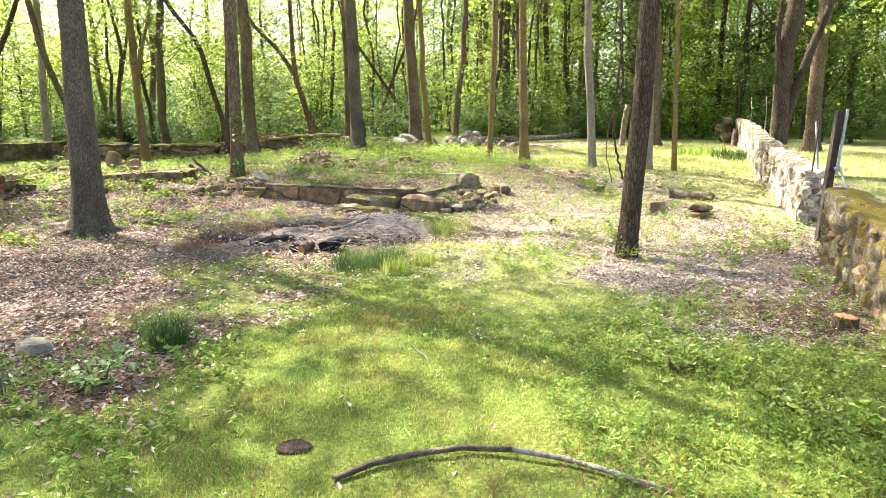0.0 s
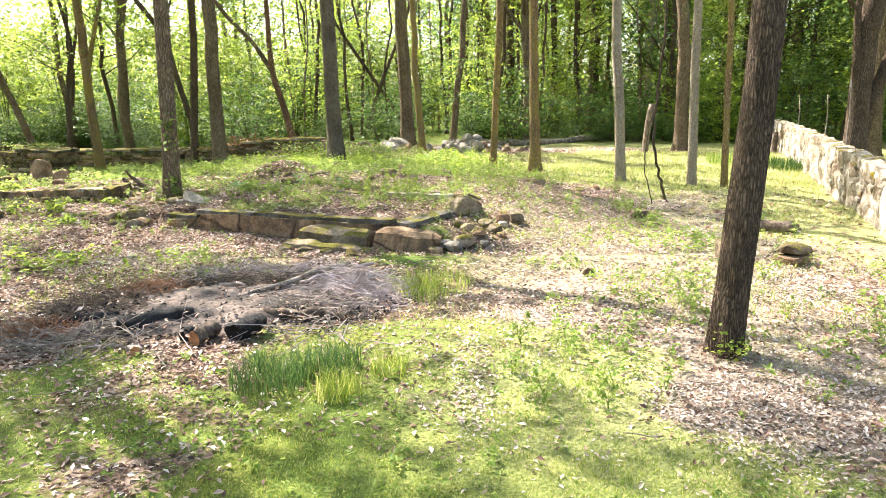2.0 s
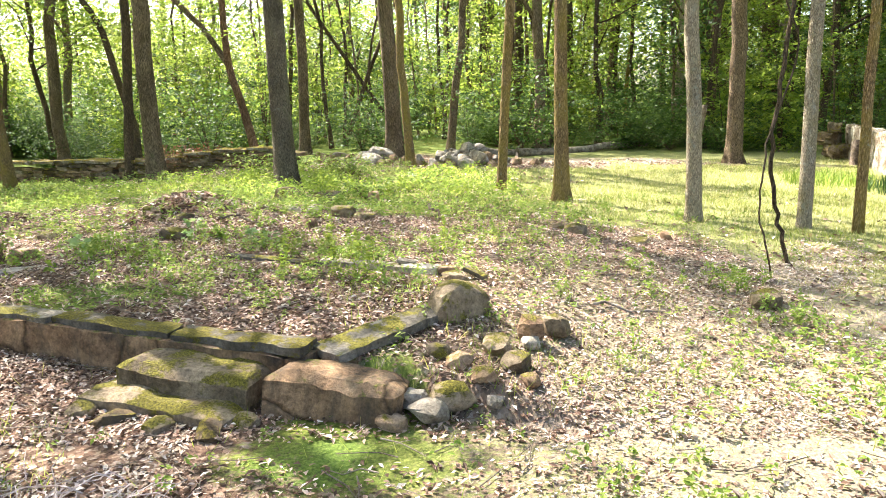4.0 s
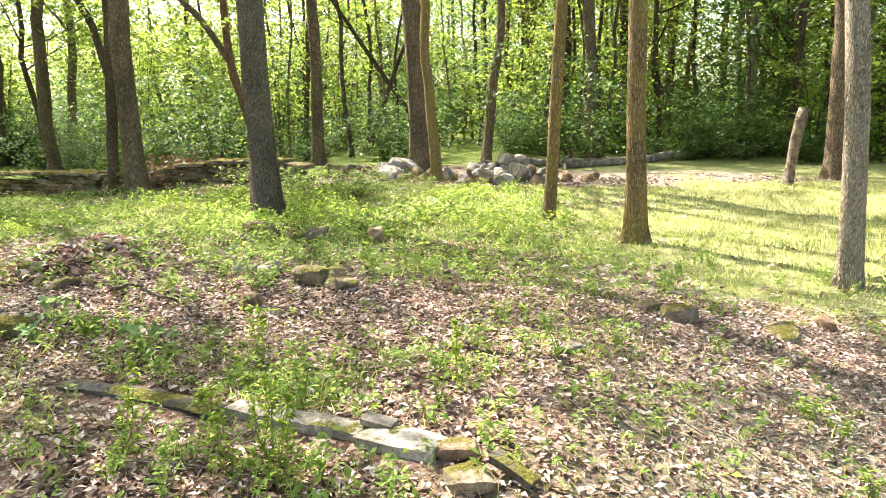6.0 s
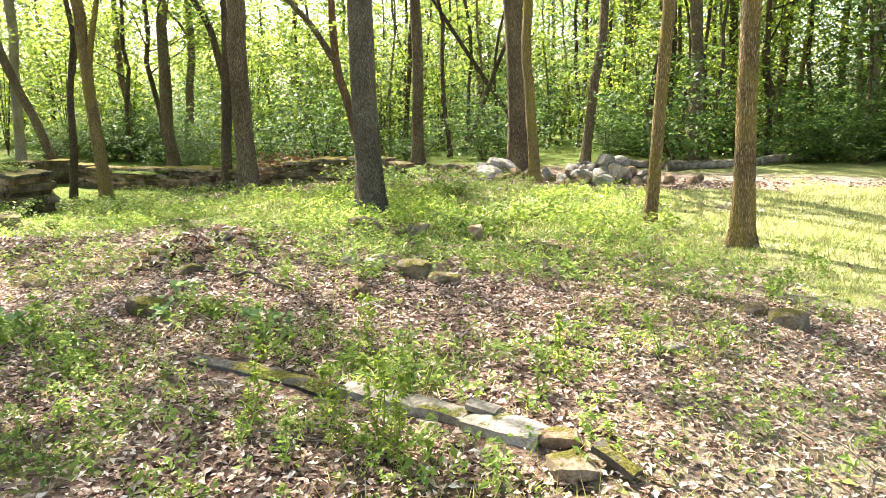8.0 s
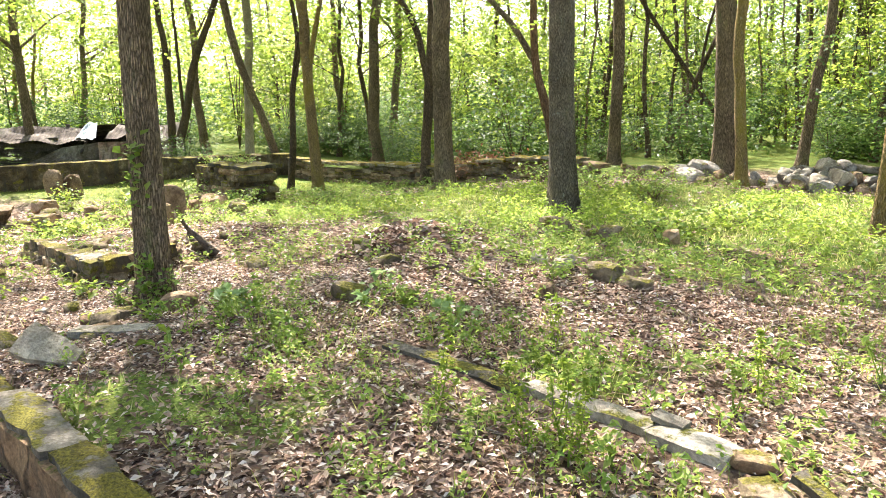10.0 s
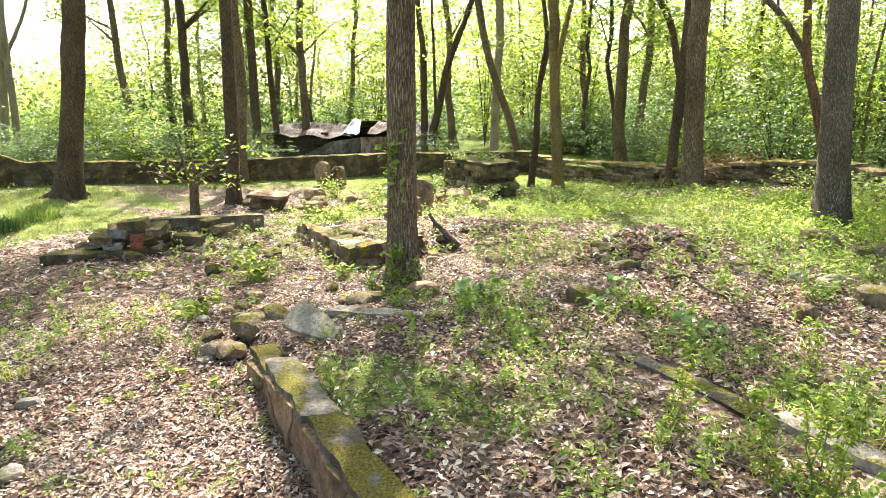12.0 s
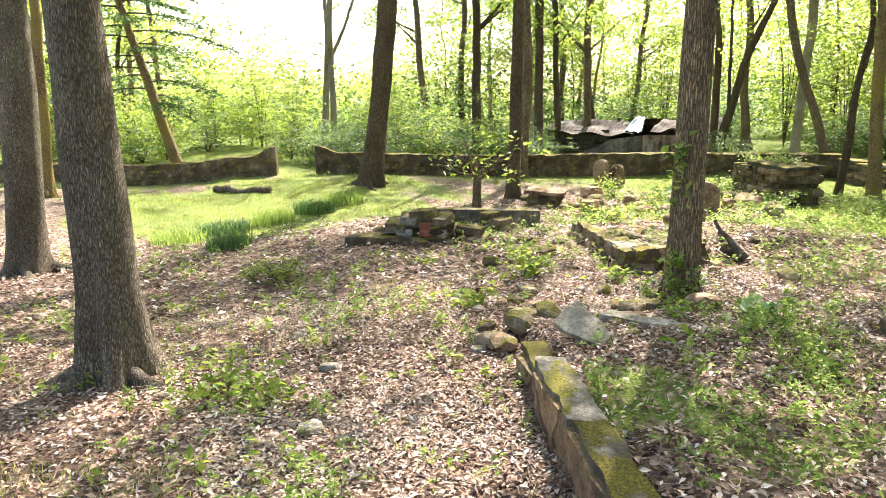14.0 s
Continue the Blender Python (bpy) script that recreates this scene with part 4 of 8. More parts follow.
tree(-22.3, 24.0, 0.16, lean=(0.0, 0.0), bark=BARK_DARK, leaf=LEAF_LIGHT, label="dark tree beside the collapsed shack", seed=32, height=15, taper=0.7, leaves=650)
# unseen limbs and extra leaves are added to shade the left foreground
tree(-14.2, 18.6, 0.15, lean=(0.012, 0.02), bark=BARK_DARK, leaf=LEAF_LIGHT, label="dark slim tree among the ruins", seed=33, height=14, taper=0.6, leaves=4600, wander=0.03, spread=4.6, limb_from=6.5, limbs=12, low_limbs=[(7.5, (-0.2, 0.45, 5.0, 0.05)), (8.5, (-0.6, 0.4, 5.2, 0.05)), (9.2, (0.2, 0.4, 5.0, 0.05))])
# crown enlarged out of view to shade the litter on the left
tree(-10.4, 9.22, 0.235, lean=(-0.01, 0.06), bark=BARK_GREY, leaf=LEAF_LIGHT, label="grey tree with spreading roots behind the oak", seed=34, roots=5, flare=0.7, height=16, taper=0.55, leaves=6000, sides=20, spread=4.0, limb_from=6.5, limbs=12)
tree(-17.6, 8.75, 0.115, lean=(0, 0.06), bark=BARK_MOSS, leaf=LEAF_LIGHT, label="mossy slim tree on the grass", seed=35, height=14, taper=0.6, leaves=1350)
# crown made fuller out of view to shade the nearer grass and litter
tree(-15.8, 15.65, 0.25, lean=(0.05, 0.13), bark=BARK_DARK, leaf=LEAF_LIGHT, label="curving dark tree before the boundary wall", seed=36, roots=4, flare=0.9, height=16, taper=0.6, leaves=4200, sides=20, spread=4.6, limb_from=7, limbs=13)
CONIFER_SPOT = (-22.3, 11.8)
tree(-16.5, 20.1, 0.15, lean=(0, 0), bark=BARK_BROWN, leaf=LEAF_LIGHT, label="straight brown tree before the boundary wall", seed=38, height=15, taper=0.65, leaves=650, spread=3.8, limb_from=6)
tree(7.6, 16.4, 0.2, lean=(0.03, 0.0), bark=BARK_DARK, leaf=LEAF_LIGHT, label="dark twin-stemmed tree behind the rubble wall", seed=39, height=15, taper=0.6, leaves=1500, low_limbs=[(0.7, (0.2, 1.43, 6, 0.14)), (1.4, (2.9, 1.46, 5, 0.09))])
tree(11.4, 22.3, 0.22, lean=(0.02, 0.0), bark=BARK_BROWN, leaf=LEAF_LIGHT, label="brown tree on the grass beyond the wall", seed=40, height=16, taper=0.6, leaves=1500)


def conifer(x, y, radius, lean, height, label, seed):
    """An evergreen with flat drooping boughs, each with its own needles."""
    gen = np.random.default_rng(seed)
    root = thing("conifer", None, pose(x, y, gz(x, y)), label, "tree", "trees of the wood")
    pts = bent((0, 0, -0.15), lean, height, 18, 0.02, gen)
    s = Soup()
    s.tube(pts, radius * np.linspace(1, 0.15, 18), 12, rough=0.15, flare=(5, 0.5, 0.3, 1.0), seed=seed)
    stem = part_mesh("trunk", s.mesh("trunk", BARK_MOSS), root)
    for k in range(54):
        z = 2.0 + (height - 2.4) * (k / 54) ** 0.9
        a = np.array([np.interp(z, pts[:, 2], pts[:, i]) for i in range(3)])
        az, ln = k * 2.4 + gen.normal() * 0.3, (3.4 - 2.4 * z / height) * gen.uniform(0.75, 1.15)
        d = np.array((math.cos(az), math.sin(az), 0.12))
        q = np.linspace(0, 1, 8)[:, None]
        line = a + d * q * ln - np.array((0, 0, 0.28 * ln)) * q ** 2
        b = Soup()
        b.tube(line, np.linspace(0.028, 0.005, 8), 5)
        side = np.array((-d[1], d[0], 0.0))
        c = []
        for w in np.linspace(0.25, 1.0, 9):
            o = a + d * w * ln - np.array((0, 0, 0.28 * ln)) * w * w
            for sg in (-1, 1):
                tip = o + (side * sg * 0.75 + d * 0.45) * ln * 0.34 * (1.15 - 0.6 * w) - np.array((0, 0, 0.06 * ln))
                c.append(o + (tip - o) * gen.uniform(0, 1.05, (13, 1)) + gen.normal(size=(13, 3)) * (0.05, 0.05, 0.03))
        bough = part_mesh("bough", b.mesh("bough", BARK_DARK), stem)
        v, f = leaf_soup(np.concatenate(c), np.full(234, 0.17), up=0.8, slim=0.28, gen=gen)
        part_mesh("foliage", fast_mesh("foliage", v, f, LEAF_PINE), root)
    return root


LEAF_PINE = leaf_material("evergreen_needles", ((0.0, (0.025, 0.06, 0.014)), (0.6, (0.05, 0.10, 0.02)), (1.0, (0.10, 0.17, 0.035))), 0.3)
conifer(*CONIFER_SPOT, 0.17, (-0.08, -0.26), 11.0, "leaning evergreen with drooping boughs beyond the boundary wall", 37)


def pole_tree(base, top, r, bark, label, seed, leaves=0):
    """A leaning stem given by its foot and a point higher up."""
    h = top[2] - base[2]
    lean = ((top[0] - base[0]) / h, (top[1] - base[1]) / h)
    return build_tree("tree", (base[0], base[1], gz(base[0], base[1])), r, lean=lean, height=h * 1.7, bark=bark, leaf=LEAF_LIGHT, label=label, seed=seed, limb_from=h * 0.9, limbs=5, leaves=leaves, sides=9, flare=0.3, spread=1.6, taper=0.5, wander=0.04)


pole_tree((-1.0, 34.0, 0.1), (-3.6, 34.0, 3.9), 0.09, BARK_DARK, "dead dark pole leaning across others", 46)
pole_tree((-3.2, 33.0, 0.1), (-1.5, 33.0, 4.6), 0.085, BARK_DARK, "dark slanting young tree", 47, 400)


def forked_tree(x, y, stems, bark, leaf, label, seed, leaves=900, foot=None):
    """A crooked tree given by its stems: points (across, away, up) from its foot, with the radius at both ends. The first is the trunk."""
    gen = np.random.default_rng(seed)
    root = thing("tree", None, pose(x, y, gz(x, y)), label, "tree", "trees of the wood")
    stem, tops = None, []
    for k, (pts, r0, r1) in enumerate(stems):
        p = np.array(pts, float)
        q = np.linspace(0, len(p) - 1, 22)
        line = np.stack([np.interp(q, np.arange(len(p)), p[:, i]) for i in range(3)], -1)
        for _ in range(2):
            line[1:-1] = 0.25 * line[:-2] + 0.5 * line[1:-1] + 0.25 * line[2:]
        line += np.cumsum(gen.normal(size=line.shape) * 0.012, axis=0) * np.linspace(0, 1, 22)[:, None]
        end = line[-1] + (line[-1] - line[-5]) / np.linalg.norm(line[-1] - line[-5]) * 3.5 + np.array((0, 0, 0.6))
        line = np.concatenate([line, line[-1] + (end - line[-1]) * np.linspace(0.2, 1, 6)[:, None]])
        s = Soup()
        s.tube(line, np.concatenate([np.linspace(r0, r1, 22), np.linspace(r1, 0.02, 6)]), 11, rough=0.2, flare=(4, 0.6, 0.3, seed) if k == 0 else None, seed=seed + k)
        if k == 0:
            stem = part_mesh("trunk", s.mesh("trunk", foot or bark), root)
        else:
            part_mesh("limb", s.mesh("limb", bark), stem)
        tops += list(line[14:])
    tops = np.array(tops)
    spray = tops[gen.integers(0, len(tops), leaves // 20)] + gen.normal(size=(leaves // 20, 3)) * (0.8, 0.8, 0.5)
    c = spray[gen.integers(0, len(spray), leaves)] + gen.normal(size=(leaves, 3)) * (0.28, 0.28, 0.10)
    v, f = leaf_soup(c, np.full(leaves, 0.14), up=0.6, gen=gen)
    part_mesh("crown", fast_mesh("crown", v, f, leaf), root)
    return root


forked_tree(-5.16, 28.54, [([(0.05, 0, -0.2), (0, 0, 0.41), (-0.25, 0, 1.51), (-0.6, 0, 2.69), (-0.66, 0, 4.28), (-0.7, 0, 5.52)], 0.14, 0.07), ([(-0.58, 0, 2.6), (-1.26, 0, 3.65), (-2.09, 0, 4.48), (-2.85, 0, 5.52)], 0.085, 0.06)], BARK_BROWN, LEAF_LIGHT, "forked tree with reddish torn bark and a leaning limb", 45, 800, BARK_RED)
forked_tree(-18.61, 28.55, [([(0, 0, -0.3), (0.2, 0.08, 0.5), (0.52, 0.21, 1.46), (0.93, 0.37, 3.23), (1.55, 0.61, 4.6)], 0.17, 0.1), ([(0.05, 0.0, 0.1), (0.04, 0.02, 1.82), (0, 0, 3.92), (-0.15, -0.06, 4.94)], 0.14, 0.09), ([(0.5, 0.2, 1.4), (0.45, 0.1, 3.0), (0.5, 0, 4.9)], 0.06, 0.04)], BARK_DARK, LEAF_LIGHT, "dark tree forked from its foot behind the wall", 31, 900)
forked_tree(-8.99, 29.67, [([(0, 0, -0.2), (-0.02, 0, 1.27), (-0.36, 0, 2.39), (-0.9, 0, 4.37), (-1.93, 0, 5.66)], 0.12, 0.08)], BARK_DARK, LEAF_LIGHT, "dark crooked tree bowing over the old wall", 48, 700)
forked_tree(-25.9, 16.97, [([(0, 0, -0.2), (0.08, 0.1, 1.4), (0.15, 0.19, 2.96), (0.16, 0.19, 3.86), (0.13, 0.15, 5.09)], 0.15, 0.07), ([(0.16, 0.2, 3.1), (0.51, 0.62, 4.03), (0.82, 1.01, 5.08)], 0.07, 0.05)], BARK_PALE, LEAF_LIGHT, "tall pale forked tree, nearly bare, beyond the gateway", 49, 120)
forked_tree(-12.0, 26.4, [([(0, 0, -0.2), (0.2, 0, 1.2), (0.29, 0, 2.73), (0.58, 0, 4.09), (0.33, 0, 5.24)], 0.10, 0.05), ([(0.38, 0, 3.0), (0.62, 0, 4.09), (0.81, 0, 5.24)], 0.055, 0.04)], BARK_DARK, LEAF_LIGHT, "slim dark forked tree before the old wall", 50, 500)
# some eastern trees take darker leaves to paint in the wood's shade
for k, (bx, by) in enumerate([(-22.6, 25.0), (-22.2, 26.0), (-24.6, 22.6), (-25.2, 17.2), (12.6, 44.0), (12.0, 47.0), (10.0, 50.0), (15.4, 40.8), (2.9, 34.4), (7.0, 38.0), (5.2, 36.0), (9.2, 35.4), (11.0, 38.6), (4.4, 41.0), (8.2, 42.6), (6.2, 46.0), (13.6, 36.0), (3.4, 31.4)]):
    tree(bx, by, 0.12 + 0.03 * (k % 3), lean=(0.015 * (k % 5 - 2), 0.0), bark=(BARK_DARK, BARK_BROWN, BARK_DARK, BARK_PALE)[k % 4], leaf=LEAF_DARK if bx > 2 and k % 3 == 0 else LEAF_LIGHT, label=("dark tree standing in the wood", "brown tree standing in the wood", "dark slim tree in the wood", "pale tree standing in the wood")[k % 4], seed=140 + k, height=15, taper=0.6, leaves=1600, sides=10, limb_from=3.5)


# ---- the wood round about ----
def wood_places(count, seed, inner, outer, low=0):
    gen = np.random.default_rng(seed)
    out = []
    while len(out) < count:
        a, r = gen.uniform(0, 2 * np.pi), math.sqrt(gen.uniform(inner ** 2, outer ** 2))
        x, y = -2.0 + r * math.cos(a), 13.0 + r * math.sin(a)
        if (x > 40 or y < 2 + 0.2 * x) and gen.uniform() < 0.75:
            continue
        if r > 38 and gen.uniform() < 0.5:
            continue
        if y < 29.5 - 0.1 * x and -21 < x < 13 and y > -9:
            continue
        if low < 1 and -9 < x < 4 and y < 37:
            continue
        if x < -14 and 6 < y < 23 and r < 45:
            continue
        if x < -14 and y < 30 and gen.uniform() < 0.65:
            continue
        bearing = math.degrees(math.atan2(y - 6.0, x - 0.35)) % 360
        if abs(math.degrees(math.atan2(y - 10.8, x - 0.35)) % 360 - 167.5) < 8.5 or (not 48 < bearing < 200 and gen.uniform() < 0.65):
            continue
        if all((x - p) ** 2 + (y - q) ** 2 > 2.2 for p, q in out):
            out.append((x, y))
    return out


tree_kinds = []
for k in range(7):
    bark = (BARK_BROWN, BARK_DARK, BARK_DARK, BARK_PALE, BARK_BROWN, BARK_DARK, BARK_MOSS)[k]
    t0 = build_tree("tree", (-60 - 6 * k, 70, 0), (0.15, 0.12, 0.09, 0.13, 0.2, 0.07, 0.1)[k], lean=(0.02 * (k - 3), 0.015 * (k % 3)), height=(15, 14, 12, 15, 17, 9, 13)[k], bark=bark, leaf=LEAF_LIGHT,
                    label=("brown woodland tree in spring leaf", "dark woodland tree in spring leaf", "thin dark woodland tree in leaf", "pale-barked woodland tree in leaf", "stout brown woodland tree in leaf", "thin sapling tree in light leaf", "ochre-barked woodland tree in leaf")[k],
                    limb_from=(3.5, 3, 2.2, 3.5, 4.5, 1.5, 2.6)[k], limbs=(10, 10, 10, 10, 11, 12, 10)[k], leaves=(4800, 4500, 4000, 4500, 5200, 3700, 4300)[k], sides=9, seed=60 + k, wander=0.12, leaf_size=0.155)
    tree_kinds.append(t0)
gen_w = np.random.default_rng(5)
# dark-leaved kinds: the wood's shade is put into the leaf colour
for k in range(3):
    tree_kinds.append(build_tree("tree", (-60 - 6 * k, 76, 0), (0.14, 0.11, 0.17)[k], lean=(0.02 * (k - 1), 0.01), height=(14, 12, 16)[k], bark=(BARK_DARK, BARK_DARK, BARK_BROWN)[k], leaf=LEAF_DARK, label=("dark tree in dense deep green leaf", "thin dark tree in deep green leaf", "brown tree in deep green leaf")[k],
                                 limb_from=(1.8, 1.4, 2.4)[k], limbs=13, leaves=4500, sides=9, seed=75 + k, wander=0.1, leaf_size=0.165))
west = []
while len(west) < 30:
    x, y = gen_w.uniform(-50, -26.5), gen_w.uniform(-8, 38)
    bearing = math.degrees(math.atan2(y - 10.8, x - 0.35)) % 360
    if abs(bearing - 167.5) > 8.5 and all((x - p) ** 2 + (y - q) ** 2 > 6 for p, q in west):
        west.append((x, y))
for x, y in west:
    sc = gen_w.uniform(0.8, 1.15)
    copy_thing(tree_kinds[gen_w.integers(0, 7)], pose(x, y, gz(x, y), 0, 0, gen_w.uniform(0, 360)) @ Matrix.Diagonal((sc, sc, sc, 1)))
deep_places = [(x, y) for x, y in wood_places(90, 47, 20, 48) if x > 1 and y > 31][:26]
for k, (x, y) in enumerate(wood_places(128, 41, 14, 58) + deep_places):
    s = gen_w.uniform(0.85, 1.2)
    copy_thing(tree_kinds[gen_w.integers(7, 10) if y > 27 and ((x > 1 and k % 3 == 0) or (-10 < x <= 1 and k % 3 == 0)) else gen_w.integers(0, 7)], pose(x, y, gz(x, y), 0, 0, gen_w.uniform(0, 360)) @ Matrix.Diagonal((s, s, s, 1)))

slim_kinds = [build_tree("tree", (-60 - 6 * k, 82, 0), (0.06, 0.085, 0.05)[k], lean=((0.03, 0.0), (-0.02, 0.02), (0.05, -0.02))[k], height=(12, 14, 10)[k], bark=(BARK_DARK, BARK_DARK, BARK_BROWN)[k], leaf=LEAF_LIGHT, label="thin dark pole of a young forest tree", limb_from=(4.0, 5.0, 3.0)[k], limbs=4, leaves=350, sides=7, seed=175 + k, wander=0.1, leaf_size=0.17) for k in range(3)]
gen_p = np.random.default_rng(63)
for k in range(34):
    x = gen_p.uniform(-10, 14)
    y = 31.5 - 0.1 * x + gen_p.uniform(0.0, 9.0)
    s = gen_p.uniform(0.85, 1.2)
    copy_thing(slim_kinds[k % 3], pose(x, y, gz(x, y), 0, 0, gen_p.uniform(0, 360)) @ Matrix.Diagonal((s, s, s, 1)))


def build_shrub(name, seed, height, width, leaves, leaf, label, size=0.12, stems=7):
    gen = np.random.default_rng(seed)
    root = thing(name, None, pose(-50 - 5 * (seed % 9), 76, 0), label, "shrub", "undergrowth shrubs")
    s, ends = Soup(), []
    for _ in range(stems):
        az, sp = gen.uniform(0, 2 * np.pi), gen.uniform(0.15, 1.0) * width
        q = np.linspace(0, 1, 6)[:, None]
        p = np.array((np.cos(az) * sp, np.sin(az) * sp, height * gen.uniform(0.7, 1.1))) * np.concatenate([q ** 1.4, q ** 1.4, q ** 0.9], 1) + np.cumsum(gen.normal(size=(6, 3)) * 0.05, 0) * q
        s.tube(p[::2], np.linspace(0.02, 0.005, 3), 3)
        ends += list(p[1:])
    part_mesh("stem", s.mesh("stem", BARK_DARK), root)
    ends = np.array(ends)
    sp = ends[gen.integers(0, len(ends), leaves // 18)] + gen.normal(size=(leaves // 18, 3)) * (0.35 * width, 0.35 * width, 0.22 * width)
    sp[:, 2] = np.maximum(sp[:, 2], 0.1)
    c = sp[gen.integers(0, len(sp), leaves)] + gen.normal(size=(leaves, 3)) * (0.17, 0.17, 0.06)
    c[:, 2] = np.maximum(c[:, 2], 0.04)
    v, f = leaf_soup(c, np.full(leaves, size), up=0.7, gen=gen, slim=1.1, tri=True)
    part_mesh("foliage", fast_mesh("foliage", v, f, leaf), root)
    return root


shrub_kinds = [
    build_shrub("shrub", 81, 3.2, 1.5, 2500, LEAF_LIGHT, "airy light green understory shrub", 0.115),
    build_shrub("shrub", 82, 2.2, 1.4, 2500, LEAF_DARK, "dense deep green understory shrub", 0.105),
    build_shrub("shrub", 83, 4.5, 1.7, 2600, LEAF_LIGHT, "tall light green understory shrub", 0.13),
    build_shrub("shrub", 84, 1.3, 1.3, 1900, LEAF_DARK, "low deep green undergrowth shrub", 0.1),
    build_shrub("shrub", 85, 5.5, 1.7, 2600, LEAF_LIGHT, "tall fresh green understory shrub", 0.13),
    build_shrub("shrub", 86, 3.8, 1.6, 2700, LEAF_DARK, "tall deep green understory shrub", 0.12),
]
# more deep green shrubs to the north, their colour standing in for shade
for k, (x, y) in enumerate(wood_places(138, 43, 15, 40, 1)):
    s = gen_w.uniform(0.95, 1.45)
    copy_thing(shrub_kinds[gen_w.choice(6, p=(0.16, 0.22, 0.1, 0.26, 0.1, 0.16) if x > 1 and y > 25 else (0.14, 0.25, 0.14, 0.2, 0.1, 0.17) if x > -12 and y > 25 else (0.22, 0.2, 0.24, 0.14, 0.2, 0.0))], pose(x, y, gz(x, y) - 0.03, 0, 0, gen_w.uniform(0, 360)) @ Matrix.Diagonal((s, s, s, 1)))


for k in range(58):
    x = gen_w.uniform(-19.5, 13)
    y = 29.6 - 0.1 * x + gen_w.uniform(0.4, 6.5)
    s = gen_w.uniform(0.55, 0.95)
    copy_thing(shrub_kinds[gen_w.choice([1, 3, 3])], pose(x, y, gz(x, y) - 0.03, 0, 0, gen_w.uniform(0, 360)) @ Matrix.Diagonal((s, s, s * 0.85, 1)))
for k in range(30):
    f = gen_w.uniform(0, 1)
    x, y = -19.3 + 4.6 * f - gen_w.uniform(0.9, 3.2), 14.6 + 14.0 * f
    if abs(math.atan2(y - 10.8, x - 0.45) - math.atan2(27.0 - 10.8, -20.9 - 0.45)) < 0.12:
        continue
    s = gen_w.uniform(0.55, 0.9)
    copy_thing(shrub_kinds[gen_w.choice([0, 1, 3])], pose(x, y, gz(x, y) - 0.03, 0, 0, gen_w.uniform(0, 360)) @ Matrix.Diagonal((s, s, s * 0.75, 1)))
for k in range(48):
    x, y = gen_w.uniform(-34, -22.6), gen_w.uniform(-4, 22)
    s = gen_w.uniform(0.6, 1.05)
    copy_thing(shrub_kinds[gen_w.choice([0, 1, 3, 0, 2])], pose(x, y, gz(x, y) - 0.03, 0, 0, gen_w.uniform(0, 360)) @ Matrix.Diagonal((s, s, s * 0.9, 1)))


def far_foliage(name, count, r0, r1, top, size, mat, seed, label, arc):
    """Leaf sprays of the distant wood, in a ring."""
    gen = np.random.default_rng(seed)
    k = count // 100
    a, r = np.where(gen.uniform(size=k) < 0.85, gen.uniform(*arc, k), gen.uniform(0, 2 * np.pi, k)), np.sqrt(gen.uniform(r0 ** 2, r1 ** 2, k))
    x, y = -2 + r * np.cos(a), 13 + r * np.sin(a)
    tall = top * (0.55 + 0.45 * vnoise(a * 40, r * 0.1, 3.0, seed))
    open_side = sm(0.19, 0.1, np.abs((a % (2 * np.pi)) - 2.95))
    tall = tall * (1 - 0.68 * open_side)
    z = gen.uniform(0, 1, k) ** 1.1 * tall
    c = np.stack([x, y, z], -1)[gen.integers(0, k, count)] + gen.normal(size=(count, 3)) * (1.25, 1.25, 0.75)
    v, f = leaf_soup(c, np.full(count, size), up=0.5, gen=gen, slim=1.1, tri=True)
    thing(name, fast_mesh(name, v, f, mat), Matrix(), label, "foliage", kind="stuff")


far_foliage("distant_foliage", 120000, 38, 72, 14.0, 0.31, LEAF_LIGHT, 91, "light green foliage of the distant wood", (0.9, 3.5))
# deep green leaves paint shade into this side of the wood
far_foliage("distant_foliage", 36000, 36, 66, 9.0, 0.31, LEAF_DARK, 93, "deep green foliage of the distant wood", (0.7, 2.2))
far_foliage("distant_understory", 60000, 36, 64, 4.0, 0.30, LEAF_DARK, 92, "deep green foliage low in the distant wood", (0.75, 3.5))


# ---- ruin: foundation details ----
HOUSE_TURN = math.degrees(math.atan2(HU[1], HU[0]))


def block(name, x, y, z, size, mat, seed, label, category, turn=None, tilt=(0, 0), group="", rough=0.05, boxy=0.93, kind=""):
    """A worn squared block whose base is at z."""
    me = rock_mesh(name, *size, mat, seed, boxy, rough, 4)
    return thing(name, me, pose(x, y, z, tilt[0], tilt[1], HOUSE_TURN if turn is None else turn), label, category, group, kind)


def on_front(u, v, z):
    x, y = from_uv(u, v)
    return float(x), float(y), z


# coping slabs along the front wall, cracked apart
for k, (u0, u1, dz, mat) in enumerate([(-1.46, -0.99, 0.19, MOSS_SLAB), (-0.975, -0.08, 0.262, CONCRETE), (-0.065, 0.88, 0.272, MOSS_SLAB), (0.90, 1.88, 0.268, MOSS_SLAB)]):
    x, y, z = on_front((u0 + u1) / 2, 0.03, dz)
    me = slab_mesh("coping_slab", u1 - u0, 0.175 + 0.018 * (k % 2), 0.065, mat, 300 + k, 0.034, 0.012)
    thing("coping_slab", me, pose(x, y, z, 1.2 * (-1) ** k, 1.1 * (-1) ** k, HOUSE_TURN + 0.8 * (-1) ** k), ("mossy coping slab at the broken wall end", "cracked grey coping slab on the foundation", "mossy coping slab on the foundation", "mossy cracked coping slab by the doorstep")[k], "coping", "coping slabs")
